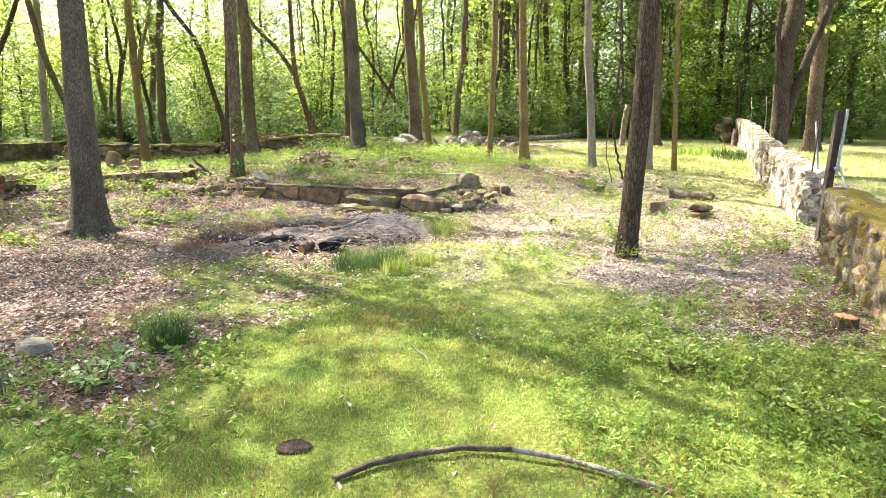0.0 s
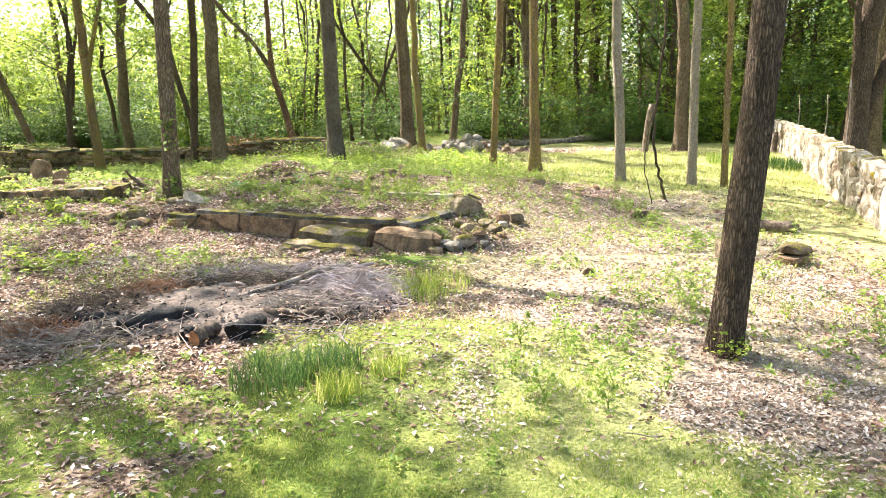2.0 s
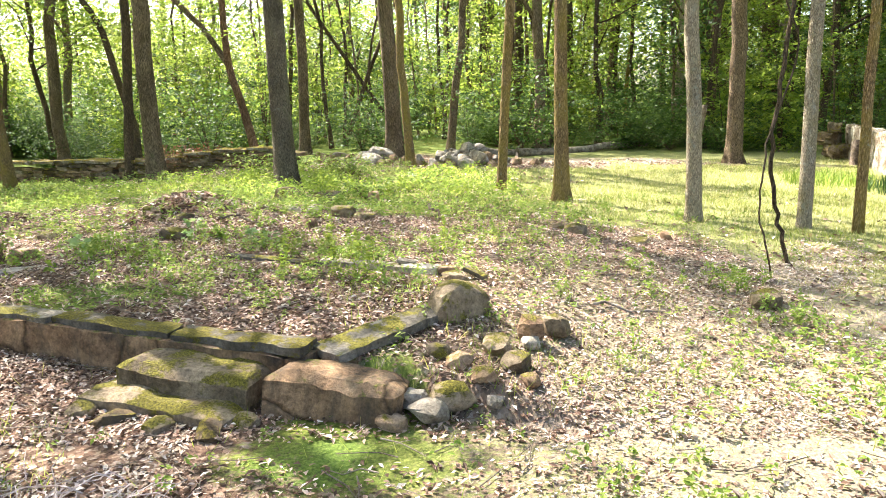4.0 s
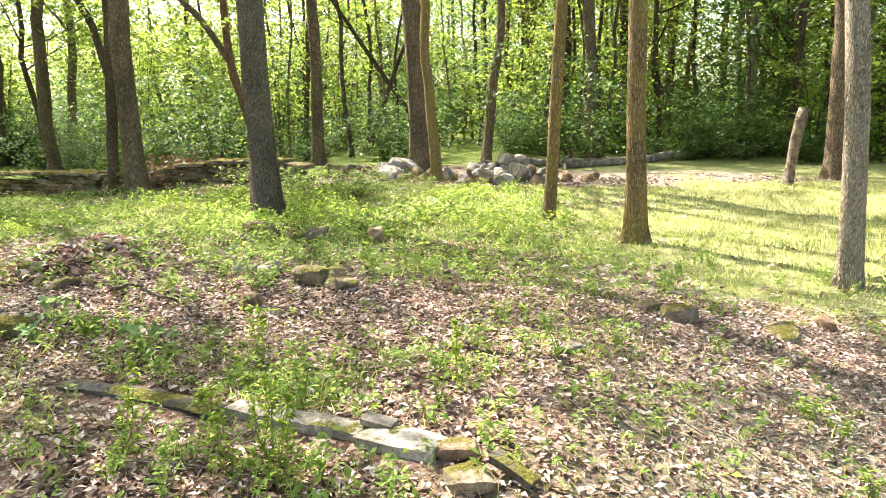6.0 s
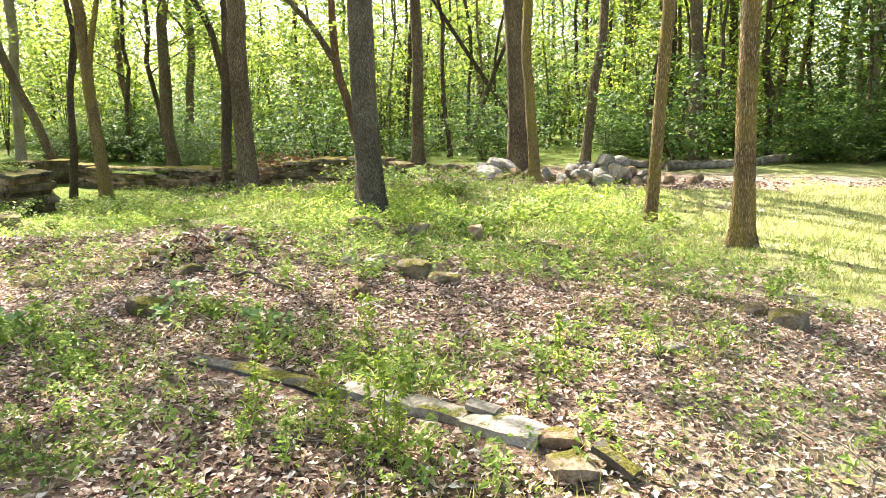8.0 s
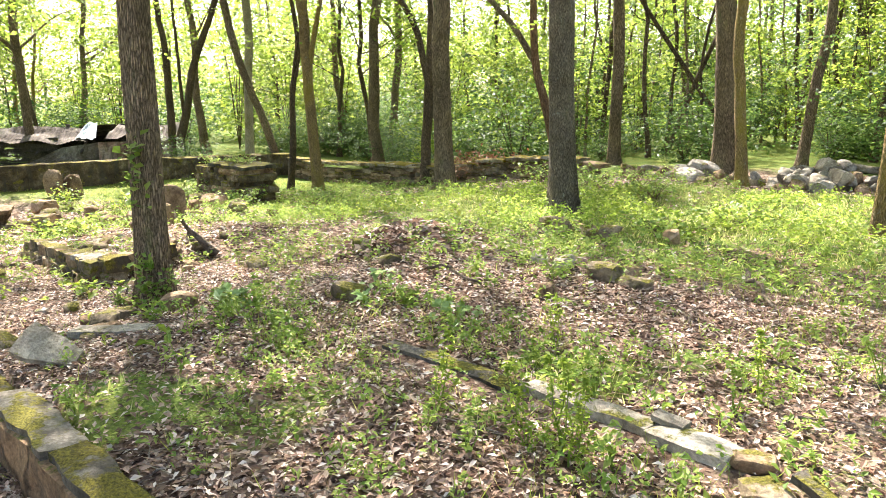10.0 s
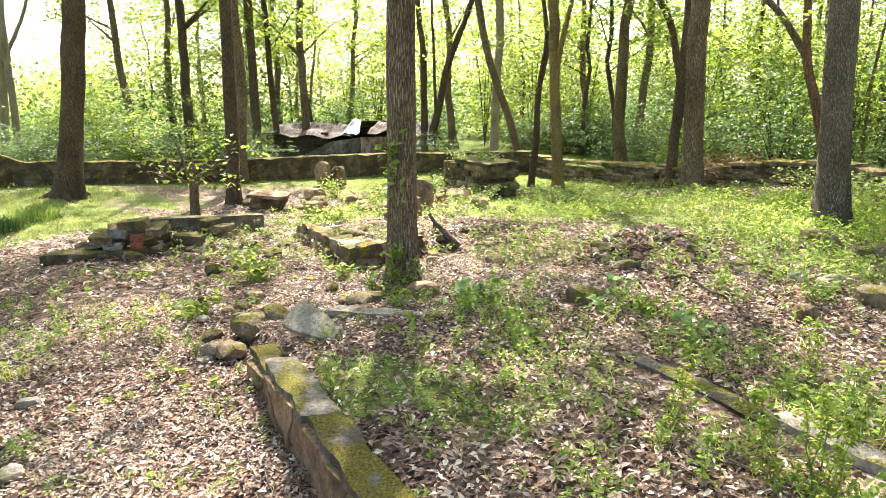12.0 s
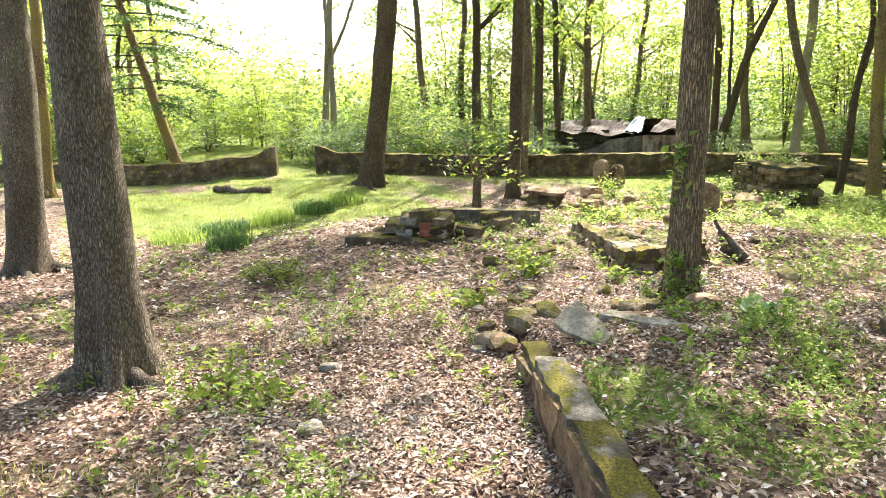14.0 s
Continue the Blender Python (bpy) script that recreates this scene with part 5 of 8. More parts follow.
# doorstep: two courses of mossy masonry
x, y, z = on_front(1.22, -0.2, -0.1)
thing("doorstep", slab_mesh("doorstep", 0.92, 0.36, 0.33, MOSSY_STONE, 311, 0.03, 0.014), pose(x, y, z, 0, 1.5, HOUSE_TURN + 1), "mossy concrete doorstep against the foundation wall", "step")
x, y, z = on_front(1.16, -0.36, -0.14)
thing("doorstep", slab_mesh("doorstep", 1.02, 0.42, 0.22, MOSSY_STONE, 312, 0.045, 0.02), pose(x, y, z, -2, 1, HOUSE_TURN - 1), "lower mossy doorstep half sunk in leaves", "step")
for k, (u, v) in enumerate(((0.72, -0.62), (0.98, -0.66), (1.3, -0.64), (1.6, -0.6), (1.72, -0.45))):
    x, y = from_uv(u, v)
    rock("stone", float(x), float(y), (0.2 + 0.05 * (k % 2), 0.14, 0.1), (MOSSY_STONE, MOSS_WALL)[k % 2], 326 + k, "mossy fallen fragment below the doorstep", turn=33 * k, group="tumbled stones", boxy=0.45, sink=0.035)
# tan end block, tipped from the wall, and the slab that slants up from it to a mossy hump
x, y, z = on_front(2.12, -0.12, -0.12)
thing("foundation_block", slab_mesh("foundation_block", 0.78, 0.36, 0.36, CONCRETE_WARM, 313, 0.05, 0.02, 0.12), pose(x, y, z, -5, 5, HOUSE_TURN + 6), "broken tan foundation block tipped from the wall", "block")
thing("foundation_block", slab_mesh("foundation_block", 1.05, 0.24, 0.30, CONCRETE_WARM, 316, 0.045, 0.02), pose(0.0, 12.42, -0.02, 0, -2, 44), "tan foundation block under the slanting slab", "block")
thing("coping_slab", slab_mesh("coping_slab", 1.1, 0.25, 0.07, CONCRETE, 315, 0.035, 0.012, 0.2), pose(0.0, 12.42, 0.27, 3, -4, 45), "pale fallen coping slab slanting up to moss", "coping", "coping slabs")
rock("stone", 0.43, 12.78, (0.5, 0.34, 0.3), MOSSY_STONE, 317, "mossy hump at the foundation's broken end", turn=42, boxy=0.35, sink=0.06)
for k, (dx, dy, s) in enumerate([(0.10, -0.88, 0.2), (0.38, -0.72, 0.17), (0.62, -0.45, 0.22), (0.20, -1.06, 0.24), (0.52, -0.86, 0.16), (0.74, -0.65, 0.2), (0.86, -0.3, 0.15), (0.0, -1.15, 0.17), (0.34, -0.95, 0.26), (0.58, -1.0, 0.12), (0.8, -0.85, 0.14), (0.25, -0.6, 0.15)]):
    rock("stone", 0.05 + dx, 12.72 + dy, (s * 1.05, s * 0.85, s * 0.6), (PALE_STONE, BROWN_STONE, MOSSY_STONE)[k % 3], 320 + 7 * k, ("pale tumbled stone by the foundation", "brown tumbled stone by the foundation", "mossy tumbled stone by the foundation")[k % 3], turn=47 * k, group="tumbled stones")
# inner sill, flush with the litter
sill_runs = [((-1.66, 14.26), (-0.72, 14.02), 0.115, CONCRETE), ((-0.70, 14.02), (-0.06, 13.78), 0.13, PALE_STONE), ((-0.05, 13.77), (0.30, 13.61), 0.18, PALE_STONE)]
for k, (a, b, w, mat) in enumerate(sill_runs):
    cx, cy = (a[0] + b[0]) / 2, (a[1] + b[1]) / 2
    thing("sill_slab", slab_mesh("sill_slab", math.dist(a, b), w, 0.085, mat, 340 + k, 0.026, 0.006, 0.12 * (k - 1)), pose(cx, cy, gz(cx, cy) - (0.062, 0.036, 0.03)[k], 0, -math.degrees(math.atan2(gz(*b) - gz(*a), math.dist(a, b))), math.degrees(math.atan2(b[1] - a[1], b[0] - a[0]))), ("sill slab flush with the leaves, mossed along one edge", "pale worn sill slab flush with the leaves", "broken pale end of the sill slab")[k], "sill", "sill slabs")
thing("slab_chip", slab_mesh("slab_chip", 0.17, 0.08, 0.03, PALE_STONE, 349, 0.02, 0.004), pose(0.02, 13.80, gz(0.02, 13.8) + 0.045, 3, 4, -18), "thin pale chip lying on the sill", "slab")
rock("stone", 0.42, 13.4, (0.2, 0.16, 0.09), MOSSY_STONE, 345, "squared stone with yellow moss at the sill's end", turn=30, boxy=0.55)
rock("stone", 0.36, 13.62, (0.19, 0.13, 0.07), BROWN_STONE, 346, "rust-red stone at the sill's end", turn=10, boxy=0.5)
thing("old_plank", slab_mesh("old_plank", 0.2, 0.075, 0.035, CONCRETE, 347, 0.012, 0.004), pose(0.58, 13.45, gz(0.58, 13.45) + 0.035, 0, 14, -38), "short weathered grey slab resting on stones", "slab")
thing("sill_slab", slab_mesh("sill_slab", 0.85, 0.15, 0.085, PALE_STONE, 348, 0.025, 0.006), pose(-3.45, 14.0, gz(-3.45, 14.0) - 0.05, 0, 0, 30), "pale sill slab beside the dark tree", "sill", "sill slabs")
# slanting pale slab and rocks by the wall's left end
thing("fallen_slab", slab_mesh("fallen_slab", 0.33, 0.21, 0.055, PALE_STONE, 350, 0.04, 0.008, 0.3), pose(-3.36, 13.32, gz(-3.36, 13.3) + 0.07, 30, 22, 20), "pale flat slab leaning with lichen and moss", "slab")
for k, (x, y, s) in enumerate([(-4.22, 13.32, 0.36), (-4.0, 13.05, 0.26), (-4.5, 13.15, 0.2), (-3.72, 14.62, 0.34), (-4.02, 14.35, 0.24), (-4.75, 13.9, 0.16), (-5.3, 14.0, 0.22), (-5.1, 13.6, 0.14), (-4.95, 14.6, 0.2), (-6.4, 14.0, 0.18), (-6.9, 14.4, 0.24), (-5.75, 13.7, 0.15)]):
    rock("stone", x, y, (s * 0.85, s * 0.68, s * 0.5), (MOSSY_STONE, BROWN_STONE, MOSSY_STONE, BROWN_STONE)[k % 4], 360 + k, ("mossy stone among the fallen leaves", "brown stone among the fallen leaves", "mossy rubble stone in the litter", "tan rubble stone in the litter")[k % 4], turn=61 * k, group="rubble stones", boxy=0.45)

# ---- stones on the terrace and the lawn ----
for k, (x, y, sx, sy, sz, mat, label) in enumerate([
        (3.33, 11.08, 0.29, 0.25, 0.24, MOSSY_STONE, "squared block capped with orange moss"),
        (3.98, 10.95, 0.46, 0.30, 0.11, BROWN_STONE, "flat stone under a mossy one"),
        (3.00, 13.62, 0.30, 0.24, 0.16, MOSSY_STONE, "rounded mossy stone in the grass"),
        (0.92, 12.50, 0.18, 0.16, 0.19, BROWN_STONE, "brown upright stone in the leaves"),
        (1.12, 12.62, 0.2, 0.17, 0.15, MOSSY_STONE, "mossy stone beside a brown one"),
        (1.80, 15.72, 0.27, 0.2, 0.12, MOSSY_STONE, "long stone thick with yellow moss"),
        (1.62, 15.95, 0.3, 0.16, 0.07, BROWN_STONE, "low brown stone in the leaves"),
        (2.50, 15.78, 0.48, 0.24, 0.05, MOSSY_STONE, "flat mossy slab on the litter"),
        (2.86, 15.9, 0.18, 0.12, 0.12, BROWN_STONE, "broken red brick in the litter"),
        (-0.85, 16.15, 0.30, 0.22, 0.15, MOSSY_STONE, "yellow-mossed stone in the leaves"),
        (-0.60, 16.05, 0.28, 0.16, 0.09, MOSSY_STONE, "flat mossy stone in the leaves"),
        (-0.72, 16.4, 0.2, 0.16, 0.12, BROWN_STONE, "small brown stone in the leaves"),
        (-1.22, 16.3, 0.26, 0.18, 0.12, PALE_STONE, "pale stone in the leaves"),
        (-1.5, 16.5, 0.2, 0.16, 0.08, PALE_STONE, "flat pale stone in the leaves"),
        (-1.12, 15.58, 0.13, 0.12, 0.13, BROWN_STONE, "small dark wooden stub in the leaves"),
        (-2.05, 18.7, 0.45, 0.34, 0.2, MOSSY_STONE, "mossy stone at the grey tree's foot"),
        (-1.45, 18.6, 0.5, 0.32, 0.14, MOSSY_STONE, "flat mossy stone by the grey tree"),
        (-0.75, 18.8, 0.2, 0.18, 0.18, BROWN_STONE, "dark stone in the herbs"),
        (-3.02, 5.02, 0.34, 0.26, 0.08, PALE_STONE, "flat pale stone on the leaves"),
        (-2.35, 14.9, 0.3, 0.2, 0.14, MOSSY_STONE, "ochre stone in the herbs"),
        (-2.0, 15.05, 0.18, 0.14, 0.1, BROWN_STONE, "brown stone in the herbs"),
        (-2.62, 15.9, 0.2, 0.18, 0.1, MOSSY_STONE, "mossy stone near the leaf mound"),
        (-3.2, 16.4, 0.22, 0.2, 0.14, MOSSY_STONE, "mossy stone in the leaf mound"),
        (-2.95, 16.35, 0.18, 0.14, 0.1, BROWN_STONE, "brown stone in the leaf mound"),
        (1.62, 10.4, 0.12, 0.1, 0.1, BROWN_STONE, "small brown stone on the leaves"),
        (0.95, 14.9, 0.2, 0.1, 0.05, PALE_STONE, "flat pale chip on the leaves"),
        (-4.55, 11.9, 0.16, 0.11, 0.07, PALE_STONE, "pale chip of stone on the leaves"),
        (-3.55, 11.55, 0.17, 0.1, 0.09, PALE_STONE, "pale square chip on the leaves")]):
    rock("stone", x, y, (sx, sy, sz), mat, 400 + k, label, turn=37 * k % 180, boxy=0.8 if k < 2 else 0.45, group="scattered stones", rough=0.1 if k < 2 else 0.26)
rock("stone", 3.98, 10.95, (0.40, 0.28, 0.13), MOSSY_STONE, 431, "mossy stone lying on a flat one", turn=20, group="scattered stones", z=gz(3.98, 10.95) + 0.10)

# ---- ruins among the trees on the west side ----
# stone-edged platform
edge_spots = [(-5.72 - 0.225 * k, 15.36 + 0.101 * k, -24.0) for k in range(13)] + [(-5.6 - 0.04 * k, 15.5 + 0.24 * k, 80.0) for k in range(4)]
for k, (x, y, tn) in enumerate(edge_spots):
    low = gz(x - 0.13, y - 0.28) if tn < 0 else gz(x + 0.3, y)
    for c in range(2):
        rock("stone", x + 0.03 * c, y + 0.04 * c, (0.28, 0.22, 0.17), (BROWN_STONE, MOSSY_STONE, MOSS_WALL)[(k + c) % 3], 440 + k * 2 + c, "laid edging stone of a raised platform", turn=tn + 9 * (-1) ** k, group="platform edging", boxy=0.7, rough=0.18, z=low - 0.03 + 0.13 * c)
thing("flagstone", slab_mesh("flagstone", 0.40, 0.32, 0.065, PALE_STONE, 466, 0.05, 0.008), pose(-5.9, 15.58, gz(-5.95, 15.9) + 0.02, 0, 0, -20), "sunlit flat flagstone topping the platform corner", "slab")
# upright stones and rubble on the low hill
hill = [(-7.9, 18.3, 0.34, 0.22, 0.42), (-8.3, 18.7, 0.3, 0.24, 0.3), (-8.7, 18.4, 0.26, 0.2, 0.2), (-9.3, 19.0, 0.36, 0.3, 0.24), (-9.8, 19.6, 0.4, 0.3, 0.26), (-10.2, 19.2, 0.34, 0.26, 0.2), (-9.0, 20.0, 0.3, 0.24, 0.2), (-8.2, 20.2, 0.34, 0.26, 0.26), (-10.8, 20.4, 0.4, 0.3, 0.3), (-11.4, 20.0, 0.36, 0.3, 0.22), (-8.9, 21.0, 0.3, 0.26, 0.22), (-9.6, 21.2, 0.36, 0.3, 0.26), (-10.4, 21.8, 0.5, 0.36, 0.34), (-11.2, 22.2, 0.4, 0.34, 0.3), (-7.6, 17.6, 0.24, 0.2, 0.16), (-12.2, 19.4, 0.5, 0.36, 0.3), (-12.8, 19.9, 0.46, 0.34, 0.26), (-13.4, 20.2, 0.5, 0.4, 0.34), (-12.4, 20.6, 0.4, 0.3, 0.24)]
for k, (x, y, sx, sy, sz) in enumerate(hill):
    rock("stone", x, y, (sx, sy, sz), (BROWN_STONE, MOSSY_STONE, BROWN_STONE)[k % 3], 470 + k, ("brown rubble stone on the low hill", "mossy rubble stone on the low hill", "dark rubble stone on the low hill")[k % 3], turn=53 * k, group="hill rubble", boxy=0.5)
thing("flagstone", slab_mesh("flagstone", 0.85, 0.6, 0.08, BROWN_STONE, 495, 0.06, 0.012), pose(-13.45, 19.05, gz(-13.45, 19.05) + 0.26, 4, 3, 45), "brown slab lying across rubble", "slab")
rock("stone", -13.45, 19.05, (0.75, 0.5, 0.34), MOSS_WALL, 496, "dark rubble block under a brown slab", turn=45, boxy=0.75)
for k, (x, y, h, tn) in enumerate([(-14.95, 21.55, 0.66, 40), (-14.68, 21.85, 0.58, 62)]):
    rock("standing_stone", x, y, (0.42, 0.18, h), BROWN_STONE, 500 + k, "weathered standing stone like a grave marker", "standing stone", turn=tn, boxy=0.55, rough=0.08, group="standing stones")
rock("standing_stone", -8.95, 19.45, (0.5, 0.2, 0.62), BROWN_STONE, 503, "rounded tan slab set upright like an arch", "standing stone", turn=60, boxy=0.25, rough=0.05)


def stone_stack(name, x, y, turn, length, depth, courses, stone, mats, seed, label, category, slab=None, missing=0.0):
    """A block of laid stones, each a part of its own."""
    gen = np.random.default_rng(seed)
    root = thing(name, None, pose(x, y, gz(x, y) - 0.05, 0, 0, turn), label, category)
    shapes = [rock_mesh("stone", stone[0] * a, depth * 0.98, stone[1] * b, mats[i % len(mats)], seed + i, 0.86, 0.1, 3) for i, (a, b) in enumerate([(1.0, 1.0), (0.7, 1.05), (1.3, 0.95), (0.85, 1.1), (1.1, 1.0)])]
    wid = [stone[0] * a for a in (1.0, 0.7, 1.3, 0.85, 1.1)]
    for c in range(courses):
        p = -length / 2 + gen.uniform(0, 0.08)
        end = length / 2 * (1 - missing * c / courses * gen.uniform(0.3, 1.0))
        while p < end:
            i = gen.integers(0, 5)
            if p + wid[i] > length / 2 + 0.12:
                break
            part_mesh("stone", shapes[i], root, place=pose(p + wid[i] / 2, gen.normal() * 0.018, c * stone[1] * 0.93, gen.normal() * 1.5, gen.normal() * 2, 180 * gen.integers(0, 2) + gen.normal() * 3))
            p += wid[i] * 0.985
    if slab:
        part_mesh("cap_slab", slab_mesh("cap_slab", length * 0.66, depth * 1.02, slab, MOSS_SLAB, seed + 9, 0.05, 0.012), root, "mossy capping slab", pose(length * 0.17, 0, courses * stone[1] * 0.95, 1, 2, 2))
    return root


stone_stack("chimney_base", -11.3, 23.55, -14, 1.95, 0.95, 6, (0.30, 0.15), [MOSS_WALL, MOSS_WALL, BROWN_STONE], 520, "square stone chimney base capped with mossy slab", "ruin", slab=0.09)
stone_stack("stone_pier", -10.98, 18.62, 35, 0.5, 0.4, 3, (0.26, 0.14), [BROWN_STONE, MOSS_WALL], 530, "broken block of laid brown stones", "ruin")
stone_stack("stone_pier", -9.72, 15.85, 25, 0.38, 0.36, 4, (0.22, 0.09), [MOSSY_STONE, MOSS_WALL], 540, "small mossy pier of stacked flat stones", "ruin")
gen_c = np.random.default_rng(57)
CHIMNEY_TOP = gz(-11.4, 23.55) + 0.86
for k in range(22):
    x, y = -11.9 + gen_c.normal() * 0.5, 23.3 + gen_c.normal() * 0.35
    rock("rubble", x, y, tuple(gen_c.uniform(0.18, 0.36) * c for c in (1.2, 0.9, 0.6)), (BROWN_STONE, MOSSY_STONE, MOSS_WALL)[k % 3], 570 + k, ("brown rubble slumped from the chimney base", "mossy rubble slumped from the chimney base", "dark rubble slumped from the chimney base")[k % 3], "stone", turn=gen_c.uniform(0, 180), tilt=(gen_c.normal() * 12, gen_c.normal() * 12), z=gz(x, y) + max(0.0, 0.62 - 0.9 * math.hypot(x + 11.7, y - 23.4)) * gen_c.uniform(0.2, 0.9), group="chimney rubble")
chip_kinds = [rock_mesh("rubble", *c, m, 590 + i, 0.45, 0.25, 3) for i, (c, m) in enumerate([((0.16, 0.12, 0.07), BROWN_STONE), ((0.12, 0.1, 0.07), MOSSY_STONE), ((0.2, 0.13, 0.06), BROWN_STONE), ((0.1, 0.08, 0.05), PALE_STONE), ((0.26, 0.18, 0.1), MOSSY_STONE)])]
for k in range(150):
    cx, cy, rr = ((-9.5, 19.8, 1.8), (-6.2, 16.2, 0.9), (-4.6, 14.0, 0.9), (-8.6, 15.2, 1.3), (-12.5, 20.0, 1.1), (-9.3, 20.0, 1.2))[k % 6]
    x, y = cx + gen_c.normal() * rr * 0.7, cy + gen_c.normal() * rr * 0.6
    i = int(gen_c.integers(0, 5))
    thing("rubble", chip_kinds[i], pose(x, y, gz(x, y) - 0.015, gen_c.normal() * 10, gen_c.normal() * 10, gen_c.uniform(0, 360)), ("small brown broken stone in the litter", "small mossy broken stone in the litter", "flat brown broken stone in the litter", "pale chip of stone in the litter", "larger mossy broken stone in the litter")[i], "stone", "small rubble")
lw = wall_mesh("garden_wall", [(-10.9, 15.35), (-10.35, 17.05)], 0.2, [(0, 0.30), (1, 0.30)], CONCRETE, seed=31, rough=0.015, top_rough=0.012)
thing("garden_wall", lw, Matrix(), "low grey concrete garden wall", "wall", kind="structure")
# broken brick pier on its footing
pier = thing("brick_pier", None, pose(-9.3, 14.17, gz(-9.3, 14.17) - 0.04, 0, 0, 62), "tumbled pier of stone and red brick on a footing", "ruin")
part_mesh("footing", slab_mesh("footing", 1.6, 0.4, 0.13, MOSS_WALL, 551, 0.05, 0.015), pier, "dark mossy footing slab")
pier_mats = (MOSS_WALL, GREY_ROCK, MOSSY_STONE, BROWN_STONE)
pier_shapes = [rock_mesh("stone", w, 0.3, h, pier_mats[i], 552 + i, 0.66, 0.16, 3) for i, (w, h) in enumerate(((0.3, 0.17), (0.2, 0.12), (0.26, 0.11), (0.17, 0.1)))]
gen_q = np.random.default_rng(58)
for c, (p0, p1) in enumerate(((-0.3, 0.85), (-0.2, 0.55), (0.0, 0.55))):
    p = p0
    while p < p1:
        i = int(gen_q.integers(0, 4))
        w = (0.3, 0.2, 0.26, 0.17)[i]
        if not (c in (0, 1) and 0.2 < p + w / 2 < 0.5):
            part_mesh("stone", pier_shapes[i], pier, place=pose(p + w / 2, gen_q.normal() * 0.06, 0.11 + 0.1 * c, gen_q.normal() * 9, gen_q.normal() * 9, gen_q.normal() * 16) @ Matrix.Diagonal((gen_q.uniform(0.85, 1.25), gen_q.uniform(0.8, 1.2), gen_q.uniform(0.8, 1.25), 1)))
        p += w * 0.97
BRICK = stone_material("red_brick", ((0.3, (0.16, 0.05, 0.03)), (0.55, (0.28, 0.10, 0.06)), (0.75, (0.36, 0.16, 0.1))), moss=0.1, scale=8)
for k in range(2):
    part_mesh("brick", rock_mesh("brick", 0.2, 0.3, 0.1, BRICK, 560 + k, 0.95, 0.04, 3), pier, "red brick", pose(0.36, -0.06, 0.13 + 0.105 * k))


# ---- dry-stone wall and the stone heap at the back ----
def dry_wall(name, a, b, height, seed, label):
    gen = np.random.default_rng(seed)
    a, b = np.array(a), np.array(b)
    length = float(np.linalg.norm(b - a))
    turn = math.degrees(math.atan2(b[1] - a[1], b[0] - a[0]))
    root = thing(name, None, Matrix(), label, "wall", kind="structure")
    sizes = [(0.34, 0.085), (0.46, 0.075), (0.26, 0.1), (0.54, 0.09), (0.2, 0.08), (0.4, 0.11)]
    shapes = [rock_mesh("stone", w, 0.42, h, (BROWN_STONE, MOSS_WALL, MOSS_WALL, BROWN_STONE, MOSS_WALL, MOSSY_STONE)[i], seed + i, 0.84, 0.12, 3) for i, (w, h) in enumerate(sizes)]
    z = -0.06
    courses = int(height / 0.082)
    for c in range(courses):
        p = gen.uniform(-0.1, 0.1)
        while p < length:
            i = int(gen.integers(0, 6))
            w = sizes[i][0]
            q = a + (b - a) * (p + w / 2) / length
            keep = z + 0.08 < height * (0.72 + 0.42 * float(vnoise(p, seed, 1.7, seed)))
            if keep:
                part_mesh("stone", shapes[i], root, place=pose(q[0], q[1], float(ground_smooth(q[0], q[1])) + z, gen.normal() * 2, gen.normal() * 2.5, turn + gen.normal() * 4 + 180 * gen.integers(0, 2)))
            p += w * 0.97
        z += 0.082
    n = int(length / 0.9)
    for k in range(n):
        q = a + (b - a) * (k + 0.5) / n
        if gen.uniform() < 0.88:
            part_mesh("cap_stone", slab_mesh("cap_stone", 0.94, 0.5, 0.075, YELLOW_MOSS, seed + 40 + k, 0.05, 0.012), root, "flat cap stone under moss", pose(q[0], q[1], float(ground_smooth(q[0], q[1])) + height * 0.97, gen.normal() * 2, gen.normal() * 2, turn))
    return root


dry_wall("wall_north", (-13.9, 28.95), (-8.6, 27.2), 0.5, 610, "dry-stone wall of flat slabs under a mossy cap")
dry_wall("wall_north_broken", (-8.3, 27.1), (-3.6, 25.6), 0.42, 620, "tumbled stretch of dry-stone wall")
gen_h = np.random.default_rng(33)
heap_kinds = [rock_mesh("boulder", *s, m, 640 + i, b, 0.3, 3) for i, (s, m, b) in enumerate([((0.50, 0.38, 0.34), PALE_STONE, 0.4), ((0.44, 0.34, 0.26), GREY_ROCK, 0.5), ((0.72, 0.46, 0.30), GREY_ROCK, 0.55), ((0.36, 0.3, 0.28), BROWN_STONE, 0.4), ((0.62, 0.40, 0.13), GREY_ROCK, 0.55), ((0.3, 0.24, 0.2), BROWN_STONE, 0.45), ((0.40, 0.34, 0.30), PALE_STONE, 0.5), ((0.52, 0.26, 0.2), MOSSY_STONE, 0.5)])]
heap_labels = ("whitish angular boulder in the stone heap", "grey angular boulder in the stone heap", "long grey boulder in the stone heap", "tan boulder in the stone heap", "flat grey slab in the stone heap", "small brown boulder in the stone heap", "pale broken boulder in the stone heap", "mossy long stone in the stone heap")
